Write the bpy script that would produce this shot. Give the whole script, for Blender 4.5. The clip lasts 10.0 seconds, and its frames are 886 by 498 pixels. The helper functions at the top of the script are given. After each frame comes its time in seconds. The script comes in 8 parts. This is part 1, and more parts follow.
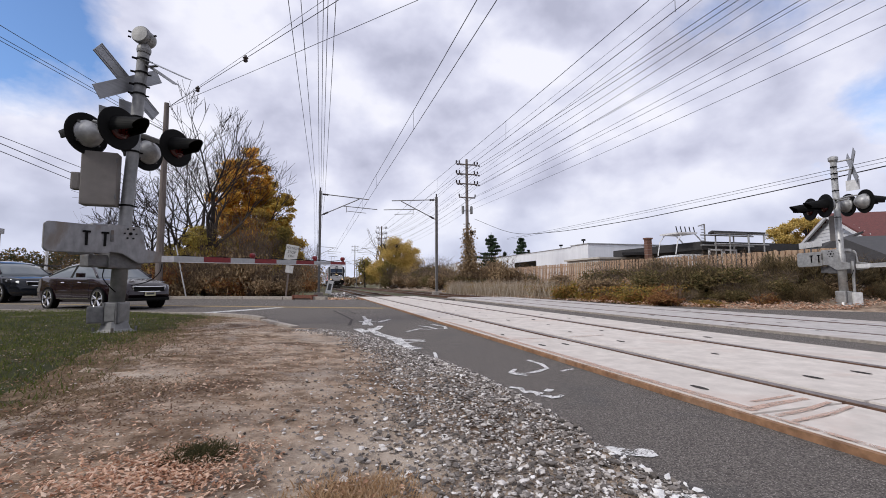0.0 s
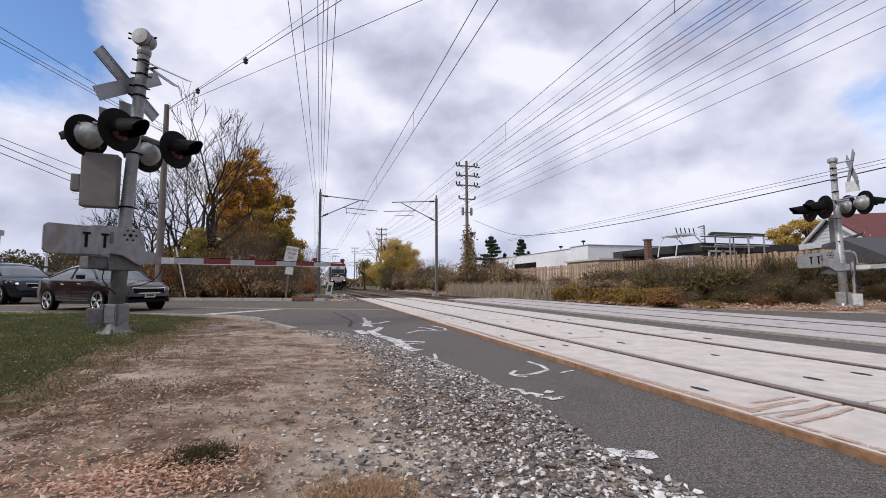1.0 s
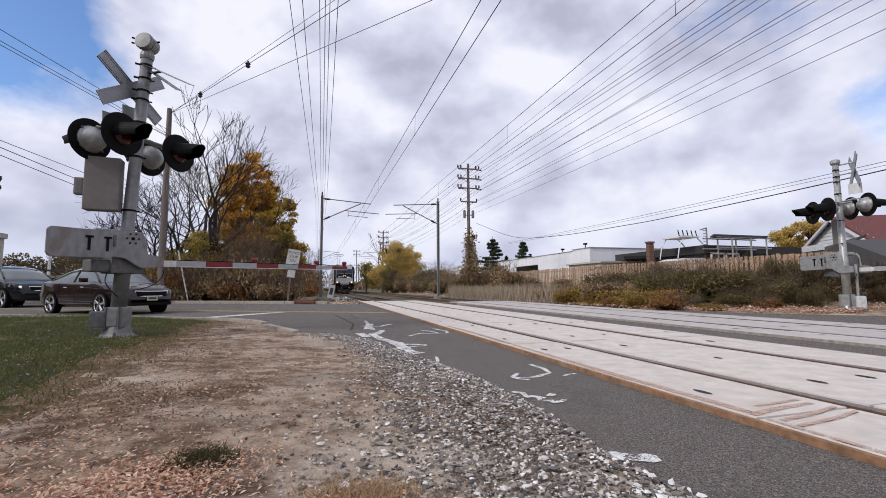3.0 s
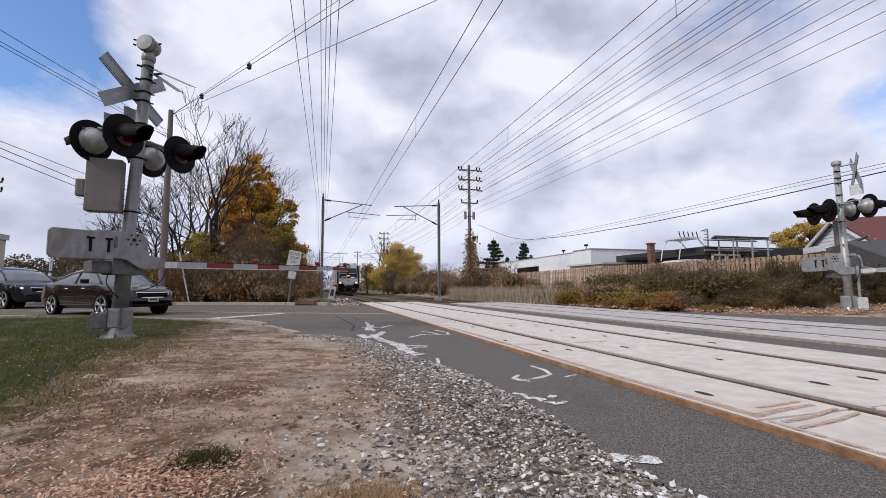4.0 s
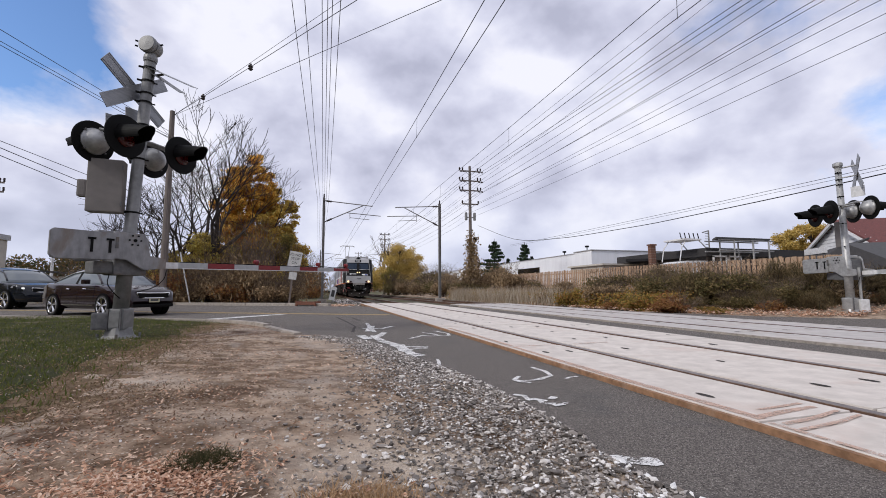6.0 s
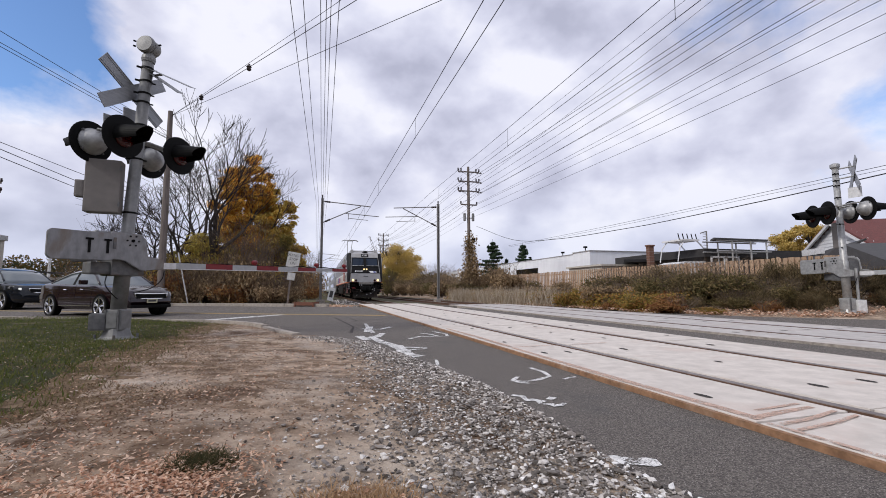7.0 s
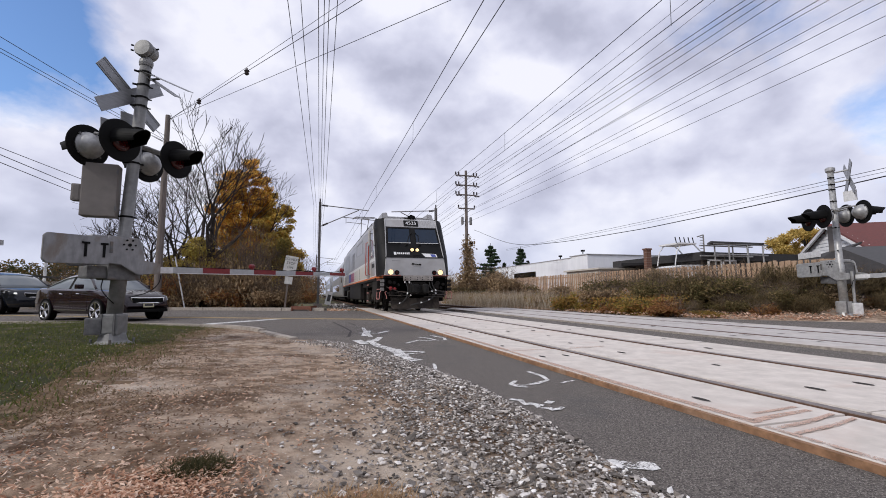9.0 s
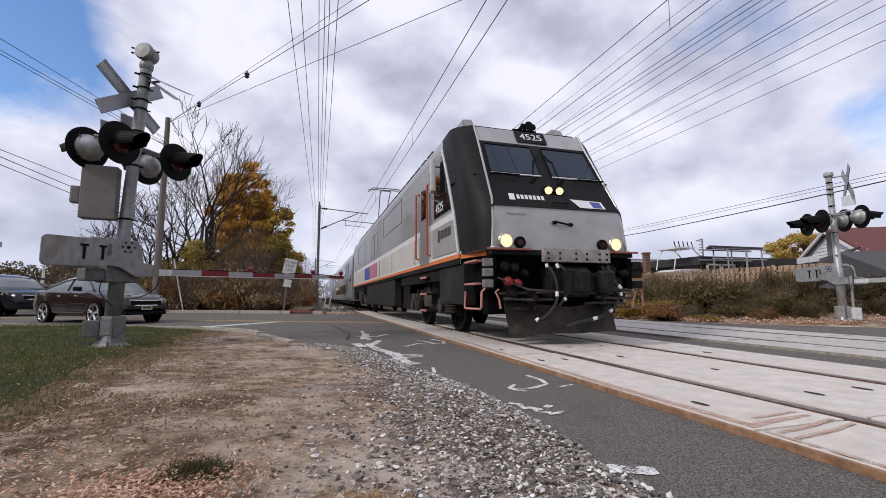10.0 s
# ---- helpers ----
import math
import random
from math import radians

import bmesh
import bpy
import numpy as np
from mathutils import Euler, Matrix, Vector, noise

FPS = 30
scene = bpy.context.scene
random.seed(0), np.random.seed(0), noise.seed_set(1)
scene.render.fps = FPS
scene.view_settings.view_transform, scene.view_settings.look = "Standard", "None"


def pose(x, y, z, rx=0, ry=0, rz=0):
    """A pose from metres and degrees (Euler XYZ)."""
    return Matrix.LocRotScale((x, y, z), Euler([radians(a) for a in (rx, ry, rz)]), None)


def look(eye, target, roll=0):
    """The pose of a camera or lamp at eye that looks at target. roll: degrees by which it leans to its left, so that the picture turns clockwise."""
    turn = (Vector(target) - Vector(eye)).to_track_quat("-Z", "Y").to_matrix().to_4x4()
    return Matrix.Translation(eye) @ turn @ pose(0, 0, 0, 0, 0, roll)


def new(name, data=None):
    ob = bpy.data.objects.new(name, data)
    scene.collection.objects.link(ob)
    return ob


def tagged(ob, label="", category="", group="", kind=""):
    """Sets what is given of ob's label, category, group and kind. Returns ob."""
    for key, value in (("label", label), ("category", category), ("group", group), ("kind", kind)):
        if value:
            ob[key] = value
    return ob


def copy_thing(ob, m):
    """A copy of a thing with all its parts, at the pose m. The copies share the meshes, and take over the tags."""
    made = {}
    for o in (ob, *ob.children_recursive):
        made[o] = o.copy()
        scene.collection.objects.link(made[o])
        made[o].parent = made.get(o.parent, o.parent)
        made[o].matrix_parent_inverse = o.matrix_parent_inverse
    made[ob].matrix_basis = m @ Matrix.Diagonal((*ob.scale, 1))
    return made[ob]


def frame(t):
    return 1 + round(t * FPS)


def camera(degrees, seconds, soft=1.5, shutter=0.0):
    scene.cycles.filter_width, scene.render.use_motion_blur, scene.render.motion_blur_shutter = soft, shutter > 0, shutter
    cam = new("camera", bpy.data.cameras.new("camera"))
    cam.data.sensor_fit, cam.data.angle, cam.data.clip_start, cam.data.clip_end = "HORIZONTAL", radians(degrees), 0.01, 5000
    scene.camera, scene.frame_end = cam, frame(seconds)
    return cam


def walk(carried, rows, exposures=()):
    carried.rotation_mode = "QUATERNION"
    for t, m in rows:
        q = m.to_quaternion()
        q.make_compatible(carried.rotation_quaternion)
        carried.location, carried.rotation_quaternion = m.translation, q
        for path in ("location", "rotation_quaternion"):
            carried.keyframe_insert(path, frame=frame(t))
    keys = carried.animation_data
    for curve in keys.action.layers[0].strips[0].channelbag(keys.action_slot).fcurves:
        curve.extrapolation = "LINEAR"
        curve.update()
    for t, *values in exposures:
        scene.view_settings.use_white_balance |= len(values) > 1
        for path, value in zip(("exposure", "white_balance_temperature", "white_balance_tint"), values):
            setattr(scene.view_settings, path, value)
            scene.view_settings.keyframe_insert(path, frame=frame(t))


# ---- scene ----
# camera: fixed stand, small turns of the head; yaw (to the right of the track), pitch, roll in degrees
cam = camera(91.11, 10.0, soft=.9)
EYE = Vector((-3.121, 0.0, 0.717))
TURNS = [(0, 16.407, 4.527, -.269), (.5, 16.41, 4.631, -.264), (1, 16.419, 4.718, -.30), (1.5, 16.385, 4.815, -.306),
         (2, 16.335, 4.907, -.316), (2.5, 16.263, 4.99, -.348), (4, 16.091, 5.254, -.354), (4.5, 16.052, 5.299, -.337),
         (5, 16.003, 5.325, -.319), (5.5, 15.956, 5.359, -.268), (7, 16.188, 5.468, -.25), (7.5, 16.332, 5.531, -.308),
         (8, 16.434, 5.637, -.336), (8.5, 16.471, 5.764, -.369), (9, 16.487, 5.961, -.342), (9.5, 16.522, 6.176, -.26),
         (10, 16.597, 6.403, -.162)]


def aim(yaw, pitch, roll):
    a, b = radians(yaw), radians(pitch)
    return look(EYE, EYE + Vector((math.sin(a) * math.cos(b), math.cos(a) * math.cos(b), math.sin(b))), roll)


walk(cam, [(t, aim(y, p, r)) for t, y, p, r in TURNS])

# ---- world and sun: bright broken cloud ----
SUN_EL, SUN_AZ = radians(36), radians(256)
world = bpy.data.worlds.new("sky")
scene.world = world
world.use_nodes = True


class Nodes:
    """Short hand for a node tree."""

    def __init__(self, tree, keep=False):
        self.t = tree
        if not keep:
            tree.nodes.clear()

    def add(self, kind, **kw):
        n = self.t.nodes.new(kind)
        for k, v in kw.items():
            if k in n.inputs.keys():
                n.inputs[k].default_value = v
        return n

    def link(self, a, b):
        self.t.links.new(a, b)

    def math(self, op, a, b=None):
        n = self.t.nodes.new("ShaderNodeMath")
        n.operation = op
        for i, v in enumerate((a, b)):
            if v is None:
                continue
            if isinstance(v, (int, float)):
                n.inputs[i].default_value = v
            else:
                self.link(v, n.inputs[i])
        return n.outputs[0]

    def ramp(self, fac, stops):
        n = self.t.nodes.new("ShaderNodeValToRGB")
        e = n.color_ramp.elements
        while len(e) < len(stops):
            e.new(0.5)
        for el, (pos, c) in zip(e, stops):
            el.position = pos
            el.color = (*c, 1) if isinstance(c, tuple) else (c, c, c, 1)
        self.link(fac, n.inputs["Fac"])
        return n.outputs["Color"]

    def mix(self, fac, a, b, blend="MIX"):
        n = self.t.nodes.new("ShaderNodeMix")
        n.data_type = "RGBA"
        n.blend_type = blend
        for sock, v in ((n.inputs[0], fac), (n.inputs[6], a), (n.inputs[7], b)):
            if isinstance(v, (int, float)):
                sock.default_value = v
            elif isinstance(v, tuple):
                sock.default_value = (*v, 1)
            else:
                self.link(v, sock)
        return n.outputs[2]

    def noise(self, vec, scale, detail=6, rough=.55, dist=0.0):
        n = self.t.nodes.new("ShaderNodeTexNoise")
        n.inputs["Scale"].default_value = scale
        n.inputs["Detail"].default_value = detail
        n.inputs["Roughness"].default_value = rough
        n.inputs["Distortion"].default_value = dist
        if vec is not None:
            self.link(vec, n.inputs["Vector"])
        return n.outputs["Fac"]


def build_sky():
    n = Nodes(world.node_tree)
    out = n.add("ShaderNodeOutputWorld")
    bg = n.add("ShaderNodeBackground", Strength=1.0)
    n.link(bg.outputs[0], out.inputs["Surface"])
    sky = n.add("ShaderNodeTexSky")
    sky.sky_type = "NISHITA"
    sky.sun_disc = False
    sky.sun_elevation, sky.sun_rotation = SUN_EL, SUN_AZ
    sky.air_density, sky.dust_density, sky.ozone_density = 1.0, 0.6, 2.0
    blue = n.mix(1.0, sky.outputs[0], (.125, .146, .178), "MULTIPLY")
    # clouds lie on a flat deck: direction divided by its height
    co = n.add("ShaderNodeTexCoord").outputs["Generated"]
    sep = n.add("ShaderNodeSeparateXYZ")
    n.link(co, sep.inputs[0])
    h = n.math("MAXIMUM", n.math("ADD", sep.outputs[2], .42), .06)
    comb = n.add("ShaderNodeCombineXYZ")
    n.link(n.math("DIVIDE", sep.outputs[0], h), comb.inputs[0])
    n.link(n.math("DIVIDE", sep.outputs[1], h), comb.inputs[1])
    comb.inputs[2].default_value = 9.1
    v = comb.outputs[0]
    # billows: direction itself, flattened towards the horizon
    flat = n.add("ShaderNodeMapping")
    flat.inputs["Scale"].default_value = (1.0, 1.0, 1.4)
    flat.inputs["Location"].default_value = (3.7, 1.2, .4)
    n.link(co, flat.inputs[0])
    bl = flat.outputs[0]
    big = n.noise(v, 1.25, 7, .52, .1)

    def opening(direction, lo, share):
        """The cover thins round a direction."""
        d = n.add("ShaderNodeVectorMath")
        d.operation = "DOT_PRODUCT"
        n.link(co, d.inputs[0])
        d.inputs[1].default_value = direction
        return n.math("MULTIPLY", n.ramp(d.outputs["Value"], [(lo, 0.0), (1.0, 1.0)]), share)

    thin = n.math("ADD", opening((-.46, .79, .41), .966, .30), n.math("ADD", opening((.83, .40, .385), .955, .17), opening((.62, .60, .51), .97, .12)))
    edge = n.math("ADD", n.math("MULTIPLY", big, .72), n.math("MULTIPLY", n.noise(bl, 6.0, 7, .6, .2), .28))
    cover = n.ramp(n.math("SUBTRACT", edge, thin), [(.25, 0.0), (.37, 1.0)])
    fine = n.math("ADD", n.math("MULTIPLY", n.noise(v, 2.0, 4, .44, .0), .20), n.math("ADD", n.math("MULTIPLY", n.noise(bl, 4.4, 5, .46, .0), .48), n.math("ADD", n.math("MULTIPLY", n.noise(bl, 10.0, 5, .5, .0), .18), n.math("MULTIPLY", n.noise(v, .9, 3, .5, .0), .14))))
    light = n.ramp(fine, [(.40, (.475, .49, .63)), (.455, (.615, .63, .785)), (.505, (.75, .765, .915)), (.56, (.91, .915, 1.02))])
    # pale blue distance low over the horizon
    low = n.ramp(sep.outputs[2], [(.03, .40), (.24, 0.0)])
    n.link(n.mix(low, n.mix(cover, blue, light), (.64, .71, .89)), bg.inputs["Color"])


build_sky()
sun = new("sun", bpy.data.lights.new("sun", "SUN"))
sun.data.energy, sun.data.angle, sun.data.color = 1.9, radians(11), (1, .96, .91)
sun.matrix_world = look((0, 0, 30), Vector((0, 0, 30)) - Vector((math.sin(SUN_AZ) * math.cos(SUN_EL), math.cos(SUN_AZ) * math.cos(SUN_EL), math.sin(SUN_EL))))


# ---- materials ----
def surface(name, base, dark, scale=8, rough=.7, metal=0.0, bump=.0, bump_scale=60, blotch=None, island=0.0, spec=.5, coat=0.0, stretch=(1, 1, 1), spread=(.35, .68)):
    """A worn surface: two colours over fine noise, a second colour in blotches, relief, and variation from piece to piece."""
    m = bpy.data.materials.new(name)
    m.use_nodes = True
    n = Nodes(m.node_tree)
    out = n.add("ShaderNodeOutputMaterial")
    b = n.add("ShaderNodeBsdfPrincipled", Roughness=rough, Metallic=metal)
    b.inputs["Specular IOR Level"].default_value = spec
    b.inputs["Coat Weight"].default_value = coat
    n.link(b.outputs[0], out.inputs["Surface"])
    co = n.add("ShaderNodeTexCoord").outputs["Object"]
    mp = n.add("ShaderNodeMapping")
    mp.inputs["Scale"].default_value = stretch
    n.link(co, mp.inputs[0])
    v = mp.outputs[0]
    fine = n.noise(v, scale, 8, .6)
    col = n.mix(n.ramp(fine, [(spread[0], 0.0), (spread[1], 1.0)]), dark, base)
    if blotch:
        c, s, lo, hi = blotch
        col = n.mix(n.ramp(n.noise(v, s, 6, .6, .3), [(lo, 0.0), (hi, 1.0)]), col, c)
    if island:
        rnd = n.math("ADD", n.math("MULTIPLY", n.add("ShaderNodeNewGeometry").outputs["Random Per Island"], island), 1 - island / 2)
        obr = n.math("ADD", n.math("MULTIPLY", n.add("ShaderNodeObjectInfo").outputs["Random"], island * .6), 1 - island * .3)
        k = n.math("MULTIPLY", rnd, obr)
        cc = n.add("ShaderNodeCombineXYZ")
        for i in range(3):
            n.link(k, cc.inputs[i])
        col = n.mix(1.0, col, cc.outputs[0], "MULTIPLY")
    n.link(col, b.inputs["Base Color"])
    r = n.math("ADD", n.math("MULTIPLY", fine, .25), rough - .12)
    n.link(r, b.inputs["Roughness"])
    if bump:
        bp = n.add("ShaderNodeBump", Strength=min(1, bump), Distance=.02)
        n.link(n.noise(v, bump_scale, 6, .65), bp.inputs["Height"])
        n.link(bp.outputs[0], b.inputs["Normal"])
    return m


def leafy(name, a, b, c, rough=.75):
    """Leaves: colour varies from leaf to leaf."""
    m = bpy.data.materials.new(name)
    m.use_nodes = True
    n = Nodes(m.node_tree)
    out = n.add("ShaderNodeOutputMaterial")
    d = n.add("ShaderNodeBsdfPrincipled", Roughness=rough)
    d.inputs["Specular IOR Level"].default_value = .25
    rnd = n.add("ShaderNodeNewGeometry").outputs["Random Per Island"]
    col = n.ramp(rnd, [(0.0, a), (.5, b), (1.0, c)])
    n.link(col, d.inputs["Base Color"])
    through_leaf = n.add("ShaderNodeBsdfTranslucent")
    n.link(col, through_leaf.inputs["Color"])
    mix = n.add("ShaderNodeMixShader")
    mix.inputs[0].default_value = .38
    n.link(d.outputs[0], mix.inputs[1])
    n.link(through_leaf.outputs[0], mix.inputs[2])
    n.link(mix.outputs[0], out.inputs["Surface"])
    return m


def glow(name, colour, strength):
    m = bpy.data.materials.new(name)
    m.use_nodes = True
    n = Nodes(m.node_tree)
    out = n.add("ShaderNodeOutputMaterial")
    e = n.add("ShaderNodeEmission", Strength=strength)
    e.inputs["Color"].default_value = (*colour, 1)
    n.link(e.outputs[0], out.inputs["Surface"])
    return m


def glassy(name, tint, rough=.03):
    """A dark tinted window: glossy over a deep body colour."""
    m = bpy.data.materials.new(name)
    m.use_nodes = True
    b = m.node_tree.nodes["Principled BSDF"]
    b.inputs["Base Color"].default_value = (*tint, 1)
    b.inputs["Roughness"].default_value = rough
    b.inputs["IOR"].default_value = 1.5
    return m


def stony(name):
    """Broken stone: most pieces dark grey, some pale."""
    m = surface(name, (1, 1, 1), (.62, .6, .58), 40, .85, bump=.4, bump_scale=90)
    n = m.node_tree
    b = next(k for k in n.nodes if k.type == "BSDF_PRINCIPLED")
    was = b.inputs["Base Color"].links[0].from_socket
    ramp = n.nodes.new("ShaderNodeValToRGB")
    e = ramp.color_ramp.elements
    for _ in range(3):
        e.new(.5)
    for el, (pos, c) in zip(e, ((0.0, (.085, .074, .065)), (.40, (.23, .205, .185)), (.66, (.42, .38, .35)), (.85, (.72, .68, .64)), (1.0, (.95, .93, .91)))):
        el.position, el.color = pos, (*c, 1)
    g = n.nodes.new("ShaderNodeNewGeometry")
    n.links.new(g.outputs["Random Per Island"], ramp.inputs["Fac"])
    mx = n.nodes.new("ShaderNodeMix")
    mx.data_type, mx.blend_type = "RGBA", "MULTIPLY"
    mx.inputs[0].default_value = 1.0
    n.links.new(was, mx.inputs[6])
    n.links.new(ramp.outputs["Color"], mx.inputs[7])
    n.links.new(mx.outputs[2], b.inputs["Base Color"])
    return m


def grit(m, scale, colour, share):
    """Single pale grains strewn over a surface."""
    t = m.node_tree
    b = next(k for k in t.nodes if k.type == "BSDF_PRINCIPLED")
    was = b.inputs["Base Color"].links[0].from_socket
    n = Nodes(t, keep=True)
    v = n.add("ShaderNodeTexVoronoi", Scale=scale)
    n.link(n.add("ShaderNodeTexCoord").outputs["Object"], v.inputs["Vector"])
    sep = n.add("ShaderNodeSeparateColor")
    n.link(v.outputs["Color"], sep.inputs[0])
    near = n.math("LESS_THAN", v.outputs["Distance"], .42)
    pick = n.math("GREATER_THAN", sep.outputs[0], 1 - share)
    n.link(n.mix(n.math("MULTIPLY", near, pick), was, colour), b.inputs["Base Color"])
    return m


M_STONE = stony("ballast_stone")
M_ASPHALT = surface("asphalt", (.205, .183, .165), (.078, .069, .062), 120, .88, bump=.5, bump_scale=260, blotch=((.10, .095, .09), 1.3, .55, .72), spec=.2, spread=(.42, .60))
M_DIRT = surface("dirt", (.45, .335, .245), (.19, .128, .085), 7, .95, bump=1.0, bump_scale=70, blotch=((.54, .45, .365), .9, .46, .64), spec=.15, spread=(.42, .60))
M_THATCH = surface("dead_thatch", (.26, .18, .115), (.11, .076, .045), 16, .95, bump=1.0, bump_scale=70, blotch=((.30, .22, .15), 2.0, .5, .66), spec=.15)
grit(M_ASPHALT, 170, (.36, .33, .30), .14)
grit(M_ASPHALT, 130, (.045, .040, .037), .16)


def patches(m, colour, scale, lo, hi, where):
    """A further tone in broad soft-edged patches."""
    t = m.node_tree
    b = next(k for k in t.nodes if k.type == "BSDF_PRINCIPLED")
    was = b.inputs["Base Color"].links[0].from_socket
    n = Nodes(t, keep=True)
    mp = n.add("ShaderNodeMapping")
    mp.inputs["Location"].default_value = where
    n.link(n.add("ShaderNodeTexCoord").outputs["Object"], mp.inputs[0])
    n.link(n.mix(n.ramp(n.noise(mp.outputs[0], scale, 9, .68, .4), [(lo, 0.0), (hi, 1.0)]), was, colour), b.inputs["Base Color"])


patches(M_DIRT, (.125, .08, .053), 1.5, .505, .63, (4.0, 2.0, 0.0))
patches(M_DIRT, (.36, .31, .265), 1.1, .55, .70, (9.0, 5.0, 0.0))
grit(M_DIRT, 75, (.52, .45, .38), .10)
M_GROUND = surface("ground_soil", (.16, .135, .09), (.07, .065, .04), 2, .95, bump=.6, bump_scale=20, blotch=((.10, .105, .05), .25, .45, .6), spec=.15)
M_GRASSBASE = surface("lawn_soil", (.05, .055, .02), (.028, .03, .012), 14, .95, bump=.8, bump_scale=60, blotch=((.15, .12, .075), 1.4, .52, .68), spec=.15)
M_BALLAST = surface("ballast_bed", (.22, .175, .145), (.075, .06, .052), 30, .95, bump=1.0, bump_scale=50, blotch=((.17, .10, .06), 1.2, .45, .65))
M_PANEL = surface("crossing_concrete", (.66, .605, .55), (.51, .465, .42), 5, .8, bump=.25, bump_scale=120, blotch=((.53, .42, .36), 1.3, .55, .76), island=.08, spec=.3)
M_PANELOLD = surface("weathered_crossing_concrete", (.53, .50, .475), (.40, .375, .355), 5, .8, bump=.25, bump_scale=120, blotch=((.42, .36, .32), 1.3, .52, .74), island=.1, spec=.3)
M_RUSTY = surface("rusted_steel_edge", (.36, .20, .11), (.18, .095, .05), 14, .85, bump=.4, bump_scale=60, blotch=((.34, .23, .16), 3, .55, .7))
M_RAIL = surface("rail_steel", (.30, .255, .23), (.16, .12, .10), 20, .38, .75)
M_RAILSIDE = surface("rail_rust", (.16, .085, .052), (.075, .042, .028), 20, .9)
M_GROOVE = surface("flangeway_dirt", (.05, .038, .033), (.02, .017, .016), 25, .95)
M_TIE = surface("tie_wood", (.16, .125, .10), (.07, .055, .045), 12, .9, bump=.5, island=.4)
M_WHITE = surface("road_paint_white", (.80, .79, .77), (.52, .51, .50), 30, .8, bump=.3, bump_scale=160, spread=(.3, .5))
def sprayed(name, base):
    """Thin sprayed paint that breaks up over the rough asphalt."""
    m = surface(name, base, tuple(c * .7 for c in base), 30, .85, bump=.4, bump_scale=160)
    t = m.node_tree
    b = next(k for k in t.nodes if k.type == "BSDF_PRINCIPLED")
    o = next(k for k in t.nodes if k.type == "OUTPUT_MATERIAL")
    n = Nodes(t, keep=True)
    co = n.add("ShaderNodeTexCoord").outputs["Object"]
    f = n.math("ADD", n.math("MULTIPLY", n.noise(co, 95, 4, .6), .55), n.math("MULTIPLY", n.noise(co, 12, 4, .6), .45))
    clear = n.add("ShaderNodeBsdfTransparent")
    mix = n.add("ShaderNodeMixShader")
    n.link(n.ramp(f, [(.42, 0.0), (.50, 1.0)]), mix.inputs[0])
    n.link(clear.outputs[0], mix.inputs[1])
    n.link(b.outputs[0], mix.inputs[2])
    n.link(mix.outputs[0], o.inputs["Surface"])
    return m


M_SPRAY = sprayed("sprayed_white_paint", (.82, .81, .79))
M_YELLOW = surface("road_paint_yellow", (.62, .42, .13), (.42, .30, .13), 30, .8)
M_KERB = surface("kerb_concrete", (.44, .39, .34), (.25, .22, .19), 16, .9, bump=.5, bump_scale=80, island=.15)
M_GALV = surface("galvanised_steel", (.50, .50, .49), (.33, .33, .325), 12, .5, .55, bump=.1, bump_scale=40, blotch=((.27, .26, .25), 2.5, .56, .72))
M_ALU = surface("aluminium_paint", (.24, .24, .238), (.155, .155, .153), 9, .5, .3, bump=.08, blotch=((.24, .235, .225), 3.0, .55, .7))
M_CAST = surface("cast_grey", (.185, .185, .187), (.105, .105, .107), 10, .6, .35, bump=.3, bump_scale=40, blotch=((.15, .105, .075), 3.5, .54, .70))
M_SIGNBACK = surface("sign_back_aluminium", (.30, .305, .315), (.23, .235, .245), 6, .42, .6, stretch=(1, 1, 6))
M_CASE = surface("signal_case_tan", (.20, .18, .165), (.155, .14, .128), 5, .55, .1, blotch=((.21, .19, .175), 1.5, .5, .7))
M_BLACK = surface("black_paint", (.007, .007, .007), (.004, .004, .004), 12, .65, spec=.12)
M_RUBBER = surface("black_rubber", (.028, .027, .027), (.015, .015, .015), 25, .8)
M_UNDER = surface("underframe_grime", (.020, .018, .017), (.009, .008, .008), 9, .8, bump=.4, bump_scale=40, blotch=((.035, .028, .024), 3, .55, .75), spec=.12)
M_REDLENS = surface("red_lens", (.055, .003, .003), (.03, .002, .002), 30, .2, spec=.3, coat=.2)
M_ARMLAMP = surface("arm_lamp_red", (.22, .010, .014), (.12, .006, .01), 14, .3)
M_ARMRED = surface("arm_red", (.23, .016, .02), (.15, .012, .015), 14, .5)
M_ARMWHITE = surface("arm_white", (.72, .72, .72), (.55, .55, .55), 14, .5)
M_ARMGREY = surface("arm_grey", (.42, .43, .44), (.34, .345, .35), 14, .5)
M_POLEWOOD = surface("pole_wood", (.22, .185, .165), (.12, .10, .088), 9, .9, bump=.5, bump_scale=30, stretch=(1, 1, .1))
M_POLESTEEL = surface("mast_steel", (.30, .285, .275), (.20, .19, .18), 8, .7, .25)
M_WIRE = surface("wire_black", (.02, .02, .022), (.012, .012, .013), 5, .6)
M_INSUL = surface("insulator_brown", (.055, .04, .04), (.03, .022, .022), 12, .35)
M_LOCOSILVER = surface("loco_silver", (.43, .425, .42), (.37, .365, .36), 3, .4, .3, blotch=((.33, .315, .30), 1.1, .5, .75), coat=.2)
M_LOCOGREY = surface("loco_grey", (.30, .295, .29), (.255, .25, .247), 3, .36, .3, blotch=((.23, .22, .21), 1.0, .5, .75), coat=.2)
M_LOCOLIGHT = surface("loco_light", (.62, .59, .54), (.53, .505, .47), 3, .42, .1, blotch=((.45, .42, .385), .9, .5, .75))
